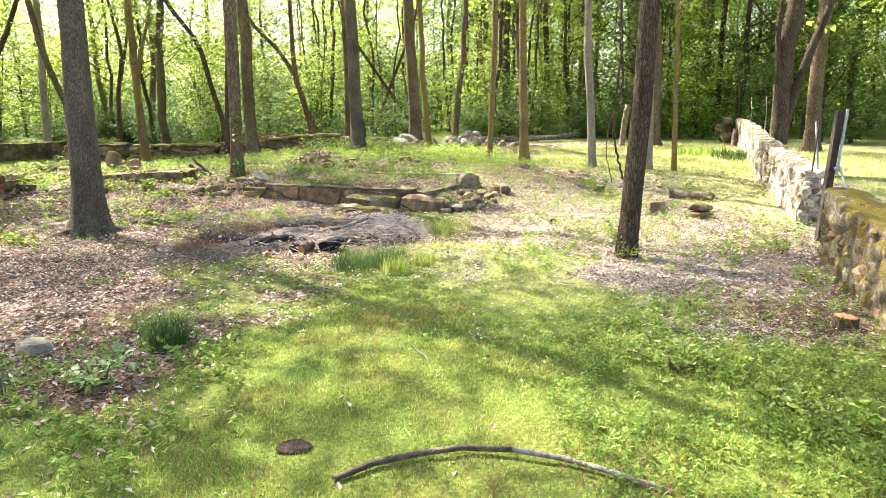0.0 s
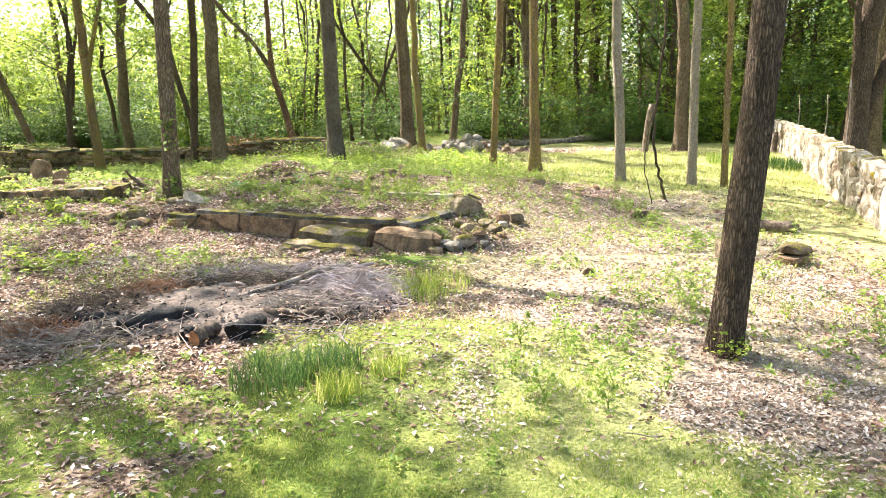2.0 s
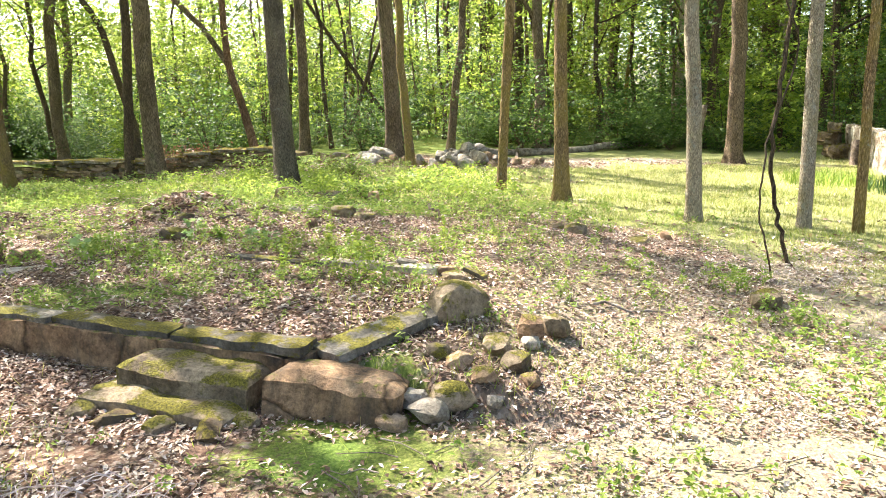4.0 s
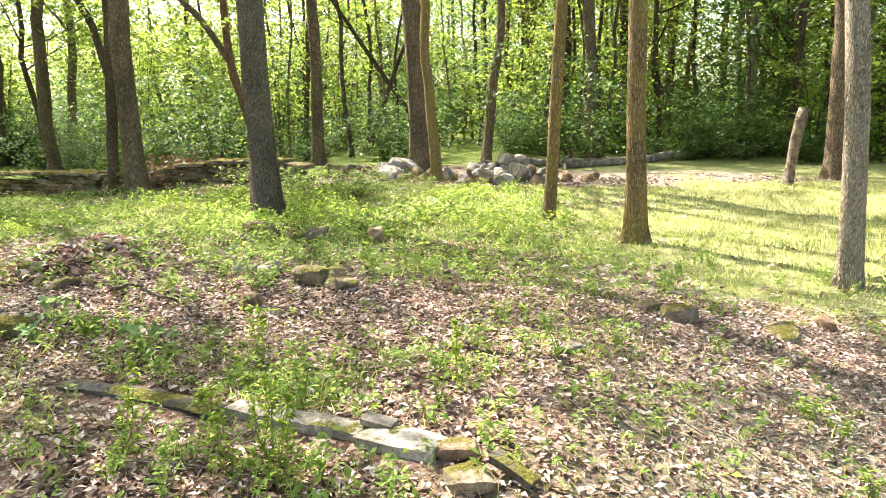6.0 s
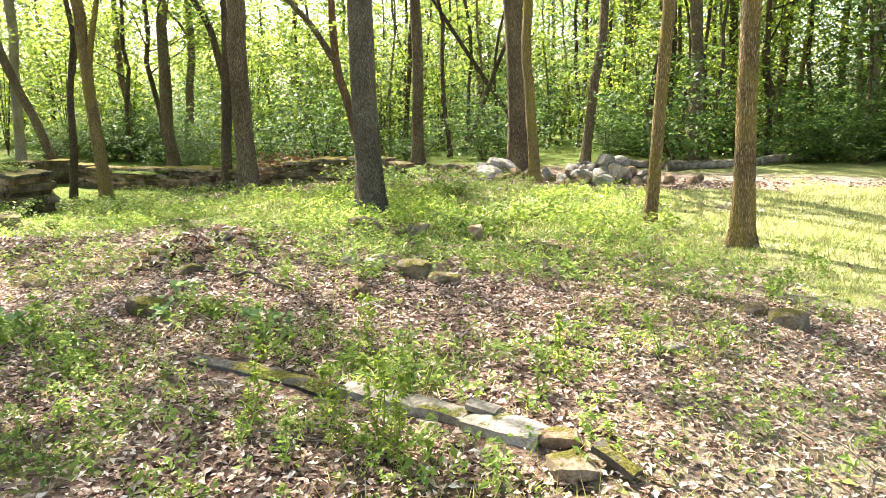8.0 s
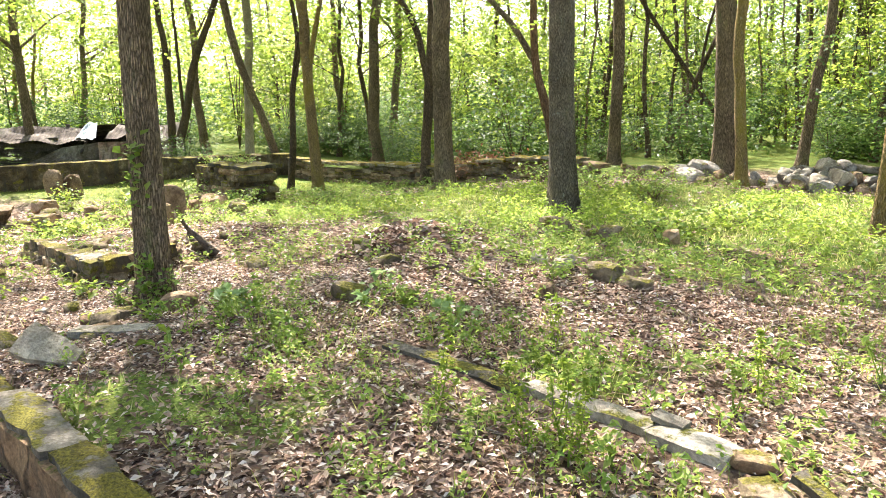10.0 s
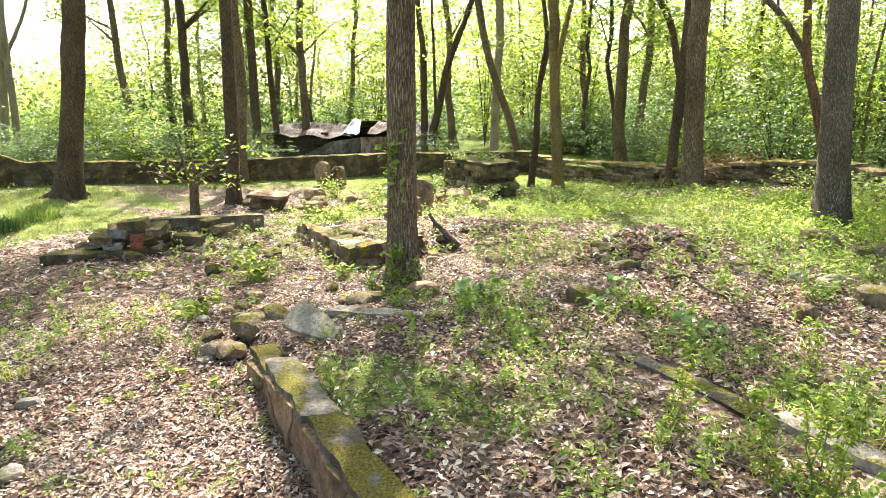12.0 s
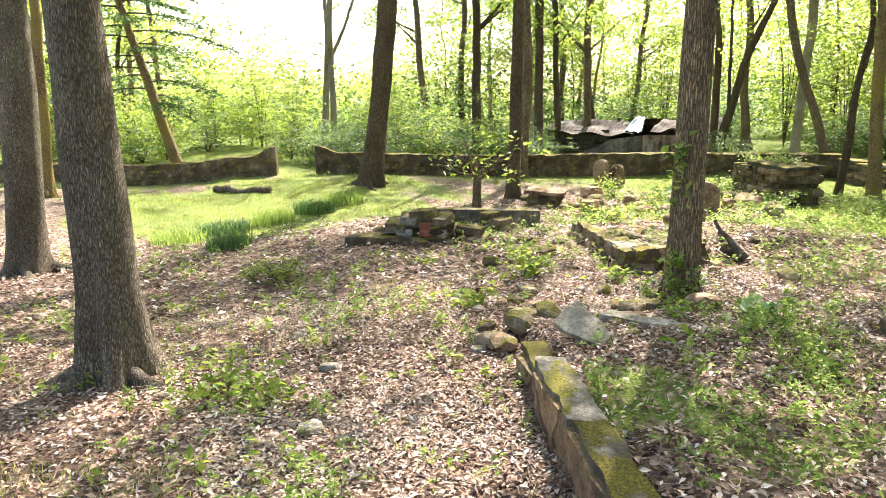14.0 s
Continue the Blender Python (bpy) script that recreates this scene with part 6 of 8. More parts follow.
for k in range(105):
    f = gen_h.uniform(0, 1) if k % 3 else gen_h.uniform(0.5, 0.78)
    deep = gen_h.normal() * (0.28 if f < 0.45 else 0.4)
    x, y = -2.9 + 5.6 * f, 26.2 - 0.9 * f + deep
    pile = (0.12 + 0.16 * math.exp(-((f - 0.3) / 0.08) ** 2) + 0.30 * math.exp(-((f - 0.64) / 0.14) ** 2)) * max(0.0, 1 - abs(deep) / 0.8)
    i = int(gen_h.choice([0, 6, 1, 0, 3, 6])) if 0.52 < f < 0.74 else int(gen_h.choice([1, 2, 3, 4, 5, 7, 7, 3]))
    sc = gen_h.uniform(0.4, 0.78)
    thing("boulder", heap_kinds[i], pose(x, y, gz(x, y) - 0.06 + pile * gen_h.uniform(0, 1), gen_h.normal() * 22, gen_h.normal() * 22, gen_h.uniform(0, 360)) @ Matrix.Diagonal((sc, sc, sc, 1)), heap_labels[i], "boulder", "stone heap")
for k, (x, y, i, sc, tz) in enumerate([(-1.3, 26.3, 2, 0.85, 0.12), (-2.4, 26.2, 4, 0.7, 0.16), (0.75, 25.3, 0, 0.75, 0.02), (0.95, 25.55, 6, 0.8, 0.2), (1.25, 25.35, 0, 0.62, 0.03), (1.2, 25.75, 1, 0.75, 0.3), (0.4, 25.5, 4, 0.7, 0.2)]):
    thing("boulder", heap_kinds[i], pose(x, y, gz(x, y) - 0.04 + tz, 8 * (-1) ** k, 11 * (-1) ** (k // 2), 57 * k) @ Matrix.Diagonal((sc, sc, sc, 1)), heap_labels[i], "boulder", "stone heap")


# ---- dead wood ----
def log_mesh(name, pts, radii, mat, sides=10, seed=0, rough=0.25, end_mat=None):
    s = Soup()
    s.tube(pts, radii, sides, rough=rough, seed=seed)
    n = len(pts)
    s.cap(pts[0], 0, sides)
    s.cap(pts[-1], (n - 1) * sides, sides)
    me = s.mesh(name, mat)
    if end_mat:
        me.materials.append(end_mat)
        idx = np.zeros(len(me.polygons), np.int32)
        idx[-2 * sides:] = 1
        me.polygons.foreach_set("material_index", idx)
    return me


def along(a, b, n=8, bend=0.0, seed=0):
    gen = np.random.default_rng(seed)
    q = np.linspace(0, 1, n)[:, None]
    p = np.array(a) + (np.array(b) - np.array(a)) * q
    off = np.cumsum(gen.normal(size=(n, 3)) * bend, 0)
    return p + (off - off[0] - (off[-1] - off[0]) * q)


CHAR = stone_material("charred_wood", ((0.3, (0.010, 0.010, 0.010)), (0.6, (0.03, 0.028, 0.027)), (0.8, (0.10, 0.095, 0.09))), scale=6, bump=1.0)
ASH = stone_material("ash_and_soil", ((0.38, (0.035, 0.03, 0.028)), (0.49, (0.085, 0.066, 0.055)), (0.6, (0.165, 0.125, 0.102)), (0.72, (0.30, 0.26, 0.235))), scale=2.4, bump=0.6)
DEADWOOD = stone_material("grey_dead_wood", ((0.34, (0.12, 0.09, 0.065)), (0.5, (0.29, 0.235, 0.185)), (0.68, (0.46, 0.39, 0.32))), scale=9, bump=0.5)
LOG_BARK = stone_material("log_bark", ((0.34, (0.06, 0.042, 0.03)), (0.5, (0.17, 0.125, 0.09)), (0.68, (0.33, 0.26, 0.19))), scale=12, bump=1.0, moss=0.15)
SAWN = stone_material("sawn_wood", ((0.3, (0.30, 0.13, 0.05)), (0.6, (0.46, 0.22, 0.10)), (0.8, (0.55, 0.34, 0.18))), scale=10, bump=0.2)
TWIG = stone_material("pale_twigs", ((0.34, (0.20, 0.155, 0.135)), (0.5, (0.36, 0.29, 0.265)), (0.68, (0.52, 0.44, 0.42))), scale=4, bump=0.2, grit=0.4)
STRAW = leaf_material("pine_straw", ((0.0, (0.14, 0.06, 0.025)), (1.0, (0.34, 0.17, 0.08))), 0.15)


def wood(name, a, b, r0, r1, mat, label, category, seed=0, bend=0.02, sides=9, end=None, lift=0.0, n=9, rough=0.25, group=""):
    """A log or branch from a to b on the ground; the third number is height over it."""
    pa, pb = (a[0], a[1], gz(a[0], a[1]) + a[2]), (b[0], b[1], gz(b[0], b[1]) + b[2])
    me = log_mesh(name, along(pa, pb, n, bend, seed), np.linspace(r0, r1, n), mat, sides, seed, rough, end)
    return thing(name, me, Matrix(), label, category, group)


# the old bonfire place
def bonfire():
    n = 90
    u = np.linspace(-1, 1, n)
    gx, gy = np.meshgrid(u, u, indexing="ij")
    d = np.hypot(gx, gy)
    x, y = -1.75 + 1.45 * gx + 0.25 * gy, 9.25 + 0.95 * gy + 0.25 * gx
    edge = sm(1.05, 0.6, d + 0.25 * (vnoise(x, y, 0.4, 8) - 0.5))
    z = ground_at(x, y) - 0.02 + edge * (0.03 + 0.07 * vnoise(x, y, 0.5, 9) + 0.04 * vnoise(x, y, 0.13, 10) + 0.02 * vnoise(x, y, 0.05, 14))
    i, j = np.meshgrid(np.arange(n - 1), np.arange(n - 1), indexing="ij")
    f = np.stack([i * n + j, (i + 1) * n + j, (i + 1) * n + j + 1, i * n + j + 1], -1).reshape(-1, 4)
    thing("ash_bed", fast_mesh("ash_bed", np.stack([x, y, z], -1).reshape(-1, 3), f, ASH, True), Matrix(), "bed of grey and brown ash from a bonfire", "ash", kind="stuff")
    for k, (a, b, r0, r1, lab) in enumerate([
            ((-2.36, 8.52, 0.05), (-1.90, 8.82, 0.06), 0.075, 0.066, "black charred log lying in the ash"),
            ((-1.40, 8.34, 0.045), (-1.26, 8.50, 0.115), 0.085, 0.06, "thick charred stump end in the ash"),
            ((-3.02, 8.66, 0.03), (-2.50, 8.84, 0.04), 0.05, 0.04, "black charred log at the ash's edge"),
            ((-1.30, 9.00, 0.04), (-1.0, 9.04, 0.045), 0.04, 0.032, "small charred billet in the ash"),
            ((-1.80, 8.36, 0.03), (-1.72, 8.50, 0.04), 0.055, 0.045, "charred lump in the ash")]):
        wood("charred_log", a, b, r0, r1, CHAR, lab, "log", 690 + k, 0.008, 14, n=12, rough=0.4, group="charred logs")
    wood("charred_log", (-1.45, 8.94, 0.06), (-0.66, 8.80, 0.05), 0.042, 0.034, LOG_BARK, "slim scorched log in the ash", "log", 703, group="charred logs")
    wood("charred_log", (-2.35, 9.62, 0.05), (-1.75, 9.85, 0.06), 0.045, 0.035, DEADWOOD, "half-burnt grey branch at the ash's edge", "log", 704, group="charred logs")
    wood("sawn_log", (-1.68, 8.24, 0.055), (-1.60, 8.48, 0.05), 0.058, 0.056, LOG_BARK, "sawn log with a bright orange end", "log", 705, end=SAWN, sides=14, rough=0.1)
    wood("sawn_log", (-2.02, 8.03, 0.03), (-2.12, 8.18, 0.03), 0.036, 0.034, DEADWOOD, "short grey sawn log by the ash", "log", 706, end=SAWN, sides=12, rough=0.1)
    wood("pole", (-1.66, 9.42, 0.06), (-0.80, 10.28, 0.2), 0.022, 0.03, DEADWOOD, "long barkless pole lying over the ash", "branch", 707, 0.01)
    wood("pole", (-1.2, 9.75, 0.14), (-0.55, 10.15, 0.24), 0.012, 0.018, TWIG, "thin barkless pole on the brush", "branch", 708, 0.015)
    gen = np.random.default_rng(77)

    def heap(name, cx, cy, rx, ry, count, hgt, length, rad, mat, label, flat=0.25):
        s = Soup()
        for _ in range(count):
            a, r = gen.uniform(0, 2 * np.pi), math.sqrt(gen.uniform(0, 1))
            x, y = cx + rx * r * math.cos(a), cy + ry * r * math.sin(a)
            az, el, ln = gen.uniform(0, np.pi), gen.normal() * flat, length * gen.uniform(0.5, 1.4)
            d = np.array((math.cos(az) * math.cos(el), math.sin(az) * math.cos(el), math.sin(el))) * ln
            c = np.array((x, y, gz(x, y) + 0.02 + hgt * (1 - r) * gen.uniform(0.3, 1.0)))
            pts = along(c - d / 2, c + d / 2, 5, 0.075 * ln, int(gen.integers(1e6)))
            pts[:, 2] = np.maximum(pts[:, 2], ground_at(pts[:, 0], pts[:, 1]) + 0.008)
            s.tube(pts, np.linspace(rad, rad * 0.5, 5), 4)
        thing(name, s.mesh(name, mat, False), Matrix(), label, "brush pile", kind="stuff")

    heap("brush_pile", -0.72, 9.72, 0.46, 0.72, 900, 0.28, 0.42, 0.0042, TWIG, "heap of pale dry twigs beside the ash")
    heap("brush_pile", -0.95, 9.15, 0.5, 0.4, 230, 0.14, 0.42, 0.0042, DEADWOOD, "brown twigs tangled over the ash's edge")
    heap("brush_pile", -1.5, 8.35, 1.1, 0.3, 30, 0.12, 0.7, 0.0045, TWIG, "pale forked sticks lying over charred logs", 0.3)
    heap("brush_pile", -1.7, 10.0, 0.8, 0.32, 400, 0.16, 0.38, 0.0042, LOG_BARK, "line of dark dry twigs behind the ash")
    heap("brush_pile", -1.75, 10.6, 1.1, 0.45, 230, 0.08, 0.4, 0.0045, TWIG, "pale dry twigs strewn behind the ash")
    heap("brush_pile", -2.85, 9.3, 0.55, 0.5, 280, 0.12, 0.5, 0.0048, LOG_BARK, "brown twigs and sticks beside the ash")
    heap("brush_pile", -2.75, 8.25, 0.6, 0.35, 110, 0.07, 0.5, 0.005, DEADWOOD, "grey sticks at the ash's edge")
    heap("pine_straw", -2.6, 9.75, 0.5, 0.28, 900, 0.16, 0.16, 0.0024, STRAW, "rust-brown tuft of pine straw", 0.6)
    heap("pine_straw", -3.0, 8.6, 0.3, 0.2, 500, 0.08, 0.16, 0.0024, STRAW, "rust-brown tuft of pine straw", 0.6)


bonfire()
DARK_SOIL = stone_material("dark_bare_soil", ((0.34, (0.018, 0.011, 0.007)), (0.5, (0.06, 0.036, 0.022)), (0.68, (0.14, 0.09, 0.055))), scale=14, bump=1.0)
# bent branch in the near grass
bp = np.array([(-0.52, 3.09, 0.02), (-0.34, 3.21, 0.03), (-0.12, 3.30, 0.035), (0.1, 3.35, 0.04), (0.35, 3.33, 0.04), (0.6, 3.24, 0.035), (0.82, 3.12, 0.03), (1.05, 2.96, 0.015)])
bp[:, 2] += ground_at(bp[:, 0], bp[:, 1])
br = thing("fallen_branch", None, Matrix(), "bent bare branch, part brown bark and part bleached", "branch")
part_mesh("bark_length", log_mesh("bark_length", bp[:5], np.array((0.016, 0.0165, 0.016, 0.0155, 0.015)), LOG_BARK, 9, 3), br, "brown bark length")
part_mesh("bleached_length", log_mesh("bleached_length", bp[4:], np.array((0.0145, 0.014, 0.013, 0.010)), PALE_STONE, 9, 4), br, "bleached barkless length")
rock("soil_clod", -0.78, 3.44, (0.2, 0.16, 0.035), DARK_SOIL, 709, "dark clod of soil and roots in the lawn", "soil", boxy=0.3)
# sawn stump near the wall
st = thing("tree_stump", None, pose(3.2, 5.42, gz(3.2, 5.42) - 0.03), "small sawn stump with a fresh orange top", "stump")
part_mesh("stump_body", log_mesh("stump_body", np.array([(0, 0, 0), (0, 0, 0.06), (0.004, 0, 0.13)]), np.array((0.11, 0.095, 0.09)), BARK_BROWN, 14, 5, 0.2, SAWN), st)
wood("rotten_log", (4.15, 12.95, 0.07), (4.75, 12.45, 0.06), 0.085, 0.07, LOG_BARK, "short dark rotten log in the grass", "log", 711, rough=0.4)
wood("fallen_stick", (-1.9, 15.6, 0.10), (-1.25, 15.35, 0.03), 0.012, 0.007, LOG_BARK, "thin dark fallen stick", "branch", 712, 0.05)
wood("fallen_stick", (-2.2, 15.75, 0.02), (-1.9, 15.62, 0.11), 0.014, 0.011, LOG_BARK, "thin dark fallen stick", "branch", 713, 0.02)
wood("fallen_stick", (0.0, 14.9, 0.02), (0.9, 14.75, 0.02), 0.014, 0.009, LOG_BARK, "dark stick lying on the leaves", "branch", 714, 0.02)
wood("fallen_stick", (0.15, 16.5, 0.16), (0.35, 15.95, 0.03), 0.02, 0.012, LOG_BARK, "short broken stick propped in herbs", "branch", 715, 0.02)
wood("fallen_stick", (1.5, 13.3, 0.02), (2.1, 13.45, 0.02), 0.012, 0.008, DEADWOOD, "grey stick on the leaves", "branch", 716, 0.03)
wood("fallen_stick", (-6.0, 16.9, 0.05), (-5.4, 16.5, 0.12), 0.014, 0.01, DEADWOOD, "grey broken stick by the ruins", "branch", 717, 0.04)
wood("fallen_stick", (-4.95, 11.2, 0.03), (-4.2, 11.0, 0.03), 0.03, 0.02, LOG_BARK, "mossy grey stick at the oak's foot", "branch", 718, 0.02)
wood("fallen_stick", (-5.6, 12.5, 0.015), (-5.0, 12.9, 0.015), 0.012, 0.006, DEADWOOD, "grey stick on the leaves", "branch", 719, 0.03)
wood("fallen_log", (2.4, 28.6, 0.12), (6.9, 31.4, 0.15), 0.13, 0.1, DEADWOOD, "long bleached fallen trunk at the wood's edge", "log", 720, 0.03, sides=10)
wood("fallen_log", (1.2, 29.2, 0.1), (4.0, 28.9, 0.1), 0.1, 0.08, DEADWOOD, "bleached fallen trunk at the wood's edge", "log", 721, 0.03)
wood("fallen_log", (-17.4, 12.3, 0.08), (-16.2, 13.4, 0.07), 0.09, 0.06, LOG_BARK, "dark rotten branch in the sunny grass", "log", 722, 0.04)
wood("burnt_root", (-5.82, 16.68, 0.33), (-5.5, 16.86, 0.03), 0.022, 0.05, LOG_BARK, "dark rotten root rising from the leaves", "root", 723, 0.006, rough=0.5)
wood("burnt_root", (-6.0, 16.95, 0.12), (-5.5, 16.8, 0.08), 0.035, 0.045, LOG_BARK, "rotten stump lying by the root", "root", 724, 0.02, rough=0.6)
sg = log_mesh("snag", np.array([(0, 0, -0.1), (0.03, 0, 0.35), (0.07, 0, 0.8), (0.12, -0.01, 1.2), (0.15, -0.02, 1.42)]), np.array((0.10, 0.095, 0.1, 0.105, 0.085)), LOG_BARK, 12, 6, 0.3)
thing("snag", sg, pose(6.09, 24.55, gz(6.09, 24.55)), "broken dead trunk leaning on the lawn", "stump")
sg2 = log_mesh("snag", np.array([(0, 0, -0.1), (0.0, 0, 0.35), (0.01, 0, 0.6)]), np.array((0.1, 0.09, 0.07)), LOG_BARK, 10, 7, 0.4)
thing("snag", sg2, pose(10.2, 25.2, gz(10.2, 25.2)), "short grey dead stump near the wall", "stump")
# rust-brown dead bough by the wall
gen_b = np.random.default_rng(19)
c = np.array((-6.3, 26.6, 0.25)) + gen_b.normal(size=(900, 3)) * (0.55, 0.25, 0.16)
v, f = leaf_soup(c, np.full(900, 0.1), up=0.4, gen=gen_b)
thing("dead_bough", fast_mesh("dead_bough", v, f, STRAW), Matrix(), "rust-brown dead leafy bough on the stone wall", "branch", kind="stuff")

# ---- posts at the gap in the east wall ----
RUST = stone_material("rusty_dark_iron", ((0.3, (0.02, 0.017, 0.015)), (0.6, (0.06, 0.045, 0.035)), (0.8, (0.13, 0.09, 0.065))), scale=12, bump=0.3)
STEEL = stone_material("galvanised_pipe", ((0.3, (0.22, 0.23, 0.24)), (0.7, (0.42, 0.43, 0.44))), scale=9, bump=0.1)


def gate_post():
    root = thing("gate_post", None, pose(4.90, 9.1, gz(4.9, 9.1) - 0.1, 0, 3, 0), "dark iron gate post with a steel pipe bolted on", "post")
    bm = bmesh.new()
    for sx, sy, ox, oy in ((0.085, 0.012, 0, 0), (0.012, 0.07, -0.036, 0.04), (0.012, 0.07, 0.036, 0.04)):
        r = bmesh.ops.create_cube(bm, size=1.0)
        bmesh.ops.scale(bm, vec=(sx, sy, 1.8), verts=r["verts"])
        bmesh.ops.translate(bm, vec=(ox, oy, 0.9), verts=r["verts"])
    part("channel_iron", bm, RUST, root, "rusty channel iron")
    s = Soup()
    s.tube(np.array([(0.05, -0.03, 1.0), (0.055, -0.03, 1.4), (0.06, -0.03, 1.82)]), np.array((0.017, 0.017, 0.017)), 10)
    pipe = part_mesh("pipe", s.mesh("pipe", STEEL), root, "galvanised pipe")
    s = Soup()
    s.tube(np.array([(0.06, -0.03, 1.12), (0.12, -0.2, 0.85), (0.17, -0.38, 0.62)]), np.array((0.013, 0.013, 0.013)), 8)
    part_mesh("brace", s.mesh("brace", STEEL), pipe, "slanting steel brace")
    s = Soup()
    s.tube(np.array([(0.02, -0.02, 1.06), (0.05, -0.035, 1.08), (0.09, -0.03, 1.06)]), np.array((0.03, 0.034, 0.028)), 8)
    part_mesh("clamp", s.mesh("clamp", STEEL), pipe, "steel clamp")


gate_post()
for k, (x, y, tx, h) in enumerate([(5.40, 10.45, -0.05, 0.72), (5.52, 10.52, 0.10, 0.75)]):
    me = log_mesh("iron_rod", np.array([(0, 0, 0), (-0.04 if k else 0.02, 0, h * 0.5), (-0.1 if k else 0.03, 0, h)]), np.array((0.017, 0.016, 0.014)) if k else np.array((0.012, 0.011, 0.01)), STEEL if k else RUST, 8, k, 0)
    thing("iron_rod", me, pose(x, y, gz(5.45, 10.45) + 0.74), ("dark iron rod standing in the wall's end", "grey pipe standing in the wall's end")[k], "rod", "rods in the wall")
for k, (x, y, h) in enumerate([(8.55, 19.2, 0.9), (7.35, 16.2, 1.15), (9.6, 22.6, 0.9)]):
    me = log_mesh("iron_rod", np.array([(0, 0, 0), (0.01, 0, h * 0.5), (-0.03, 0, h)]), np.array((0.014, 0.013, 0.012)), DEADWOOD, 6, k, 0)
    thing("iron_rod", me, pose(x, y, gz(x, y) + 0.8), "thin grey fence rod along the rubble wall", "rod", "rods in the wall")
rk = [(11.0, 26.9, 0.6, 0.55, 0.4), (10.85, 27.1, 0.55, 0.5, 0.36), (10.9, 27.0, 0.4, 0.36, 0.3)]
for k, (x, y, sx, sy, sz) in enumerate(rk):
    rock("stone", x - 0.35, y - 0.1, (sx, sy, sz), MOSS_WALL, 760 + k, "dark stacked stone at the wall's far end", turn=30 * k, z=gz(x, y) + 0.33 * k, group="stacked stones", boxy=0.8)

# hanging vine
for k, pts in enumerate([[(3.55, 15.0, 4.6), (3.62, 14.95, 3.2), (3.58, 14.9, 2.3), (3.5, 14.9, 1.5), (3.56, 14.9, 0.9), (3.68, 14.88, 0.45), (3.80, 14.86, 0.10)],
                         [(3.55, 15.0, 4.6), (3.45, 14.9, 3.0), (3.66, 14.85, 2.2), (3.36, 14.7, 1.3), (3.32, 14.6, 0.7), (3.46, 14.56, 0.15)]]):
    p = np.array(pts)
    q = np.linspace(0, len(p) - 1, 30)
    pp = np.stack([np.interp(q, np.arange(len(p)), p[:, i]) for i in range(3)], -1) + np.random.default_rng(k).normal(size=(30, 3)) * 0.012
    s = Soup()
    s.tube(pp, np.full(30, 0.021 if k == 0 else 0.009), 7)
    thing("hanging_vine", s.mesh("hanging_vine", BARK_DARK), Matrix(), ("dark woody vine hanging to the grass", "thin woody vine hanging to the grass")[k], "vine", "vines")


# ---- collapsed shack ----
TIN = stone_material("rusted_tin_roof", ((0.34, (0.045, 0.03, 0.024)), (0.5, (0.15, 0.115, 0.098)), (0.66, (0.33, 0.285, 0.255))), scale=1.6, bump=0.2, streak=0.6)
TIN_BRIGHT = stone_material("bare_tin_sheet", ((0.3, (0.26, 0.30, 0.34)), (0.7, (0.48, 0.53, 0.57))), scale=2, bump=0.1)
BOARD = bark_material("grey_weathered_board", (0.05, 0.04, 0.033), (0.17, 0.145, 0.125), furrow=30)
RUSTY_PANEL = stone_material("rusty_sheet", ((0.34, (0.10, 0.05, 0.036)), (0.5, (0.23, 0.135, 0.105)), (0.66, (0.42, 0.32, 0.28))), scale=1.6, bump=0.2, streak=0.8)


def sheet(name, corners, mat, root, label, ribs=24, wave=0.018, sag=0.05, seed=0):
    """A sheet of ribbed tin between four corners, with some thickness."""
    a, b, c, d = [np.array(p, float) for p in corners]
    n, m = ribs * 2 + 1, 7
    s, t = np.meshgrid(np.linspace(0, 1, n), np.linspace(0, 1, m), indexing="ij")
    p = (a[None, None] * ((1 - s) * (1 - t))[..., None] + b * (s * (1 - t))[..., None] + c * (s * t)[..., None] + d * ((1 - s) * t)[..., None])
    nrm = np.cross(b - a, d - a)
    nrm /= np.linalg.norm(nrm)
    off = wave * (np.arange(n) % 2)[:, None] * np.ones(m) + sag * (vnoise(s * 3 + seed, t * 2, 0.6, seed) - 0.5) * 2
    p = p + off[..., None] * nrm
    q = p - nrm * 0.008
    v = np.concatenate([p.reshape(-1, 3), q.reshape(-1, 3)])
    i, j = np.meshgrid(np.arange(n - 1), np.arange(m - 1), indexing="ij")
    f = np.stack([i * m + j, (i + 1) * m + j, (i + 1) * m + j + 1, i * m + j + 1], -1).reshape(-1, 4)
    part_mesh(name, fast_mesh(name, v, np.concatenate([f, f[:, ::-1] + n * m]), mat), root, label)


SHACK = (-20.9, 27.0)


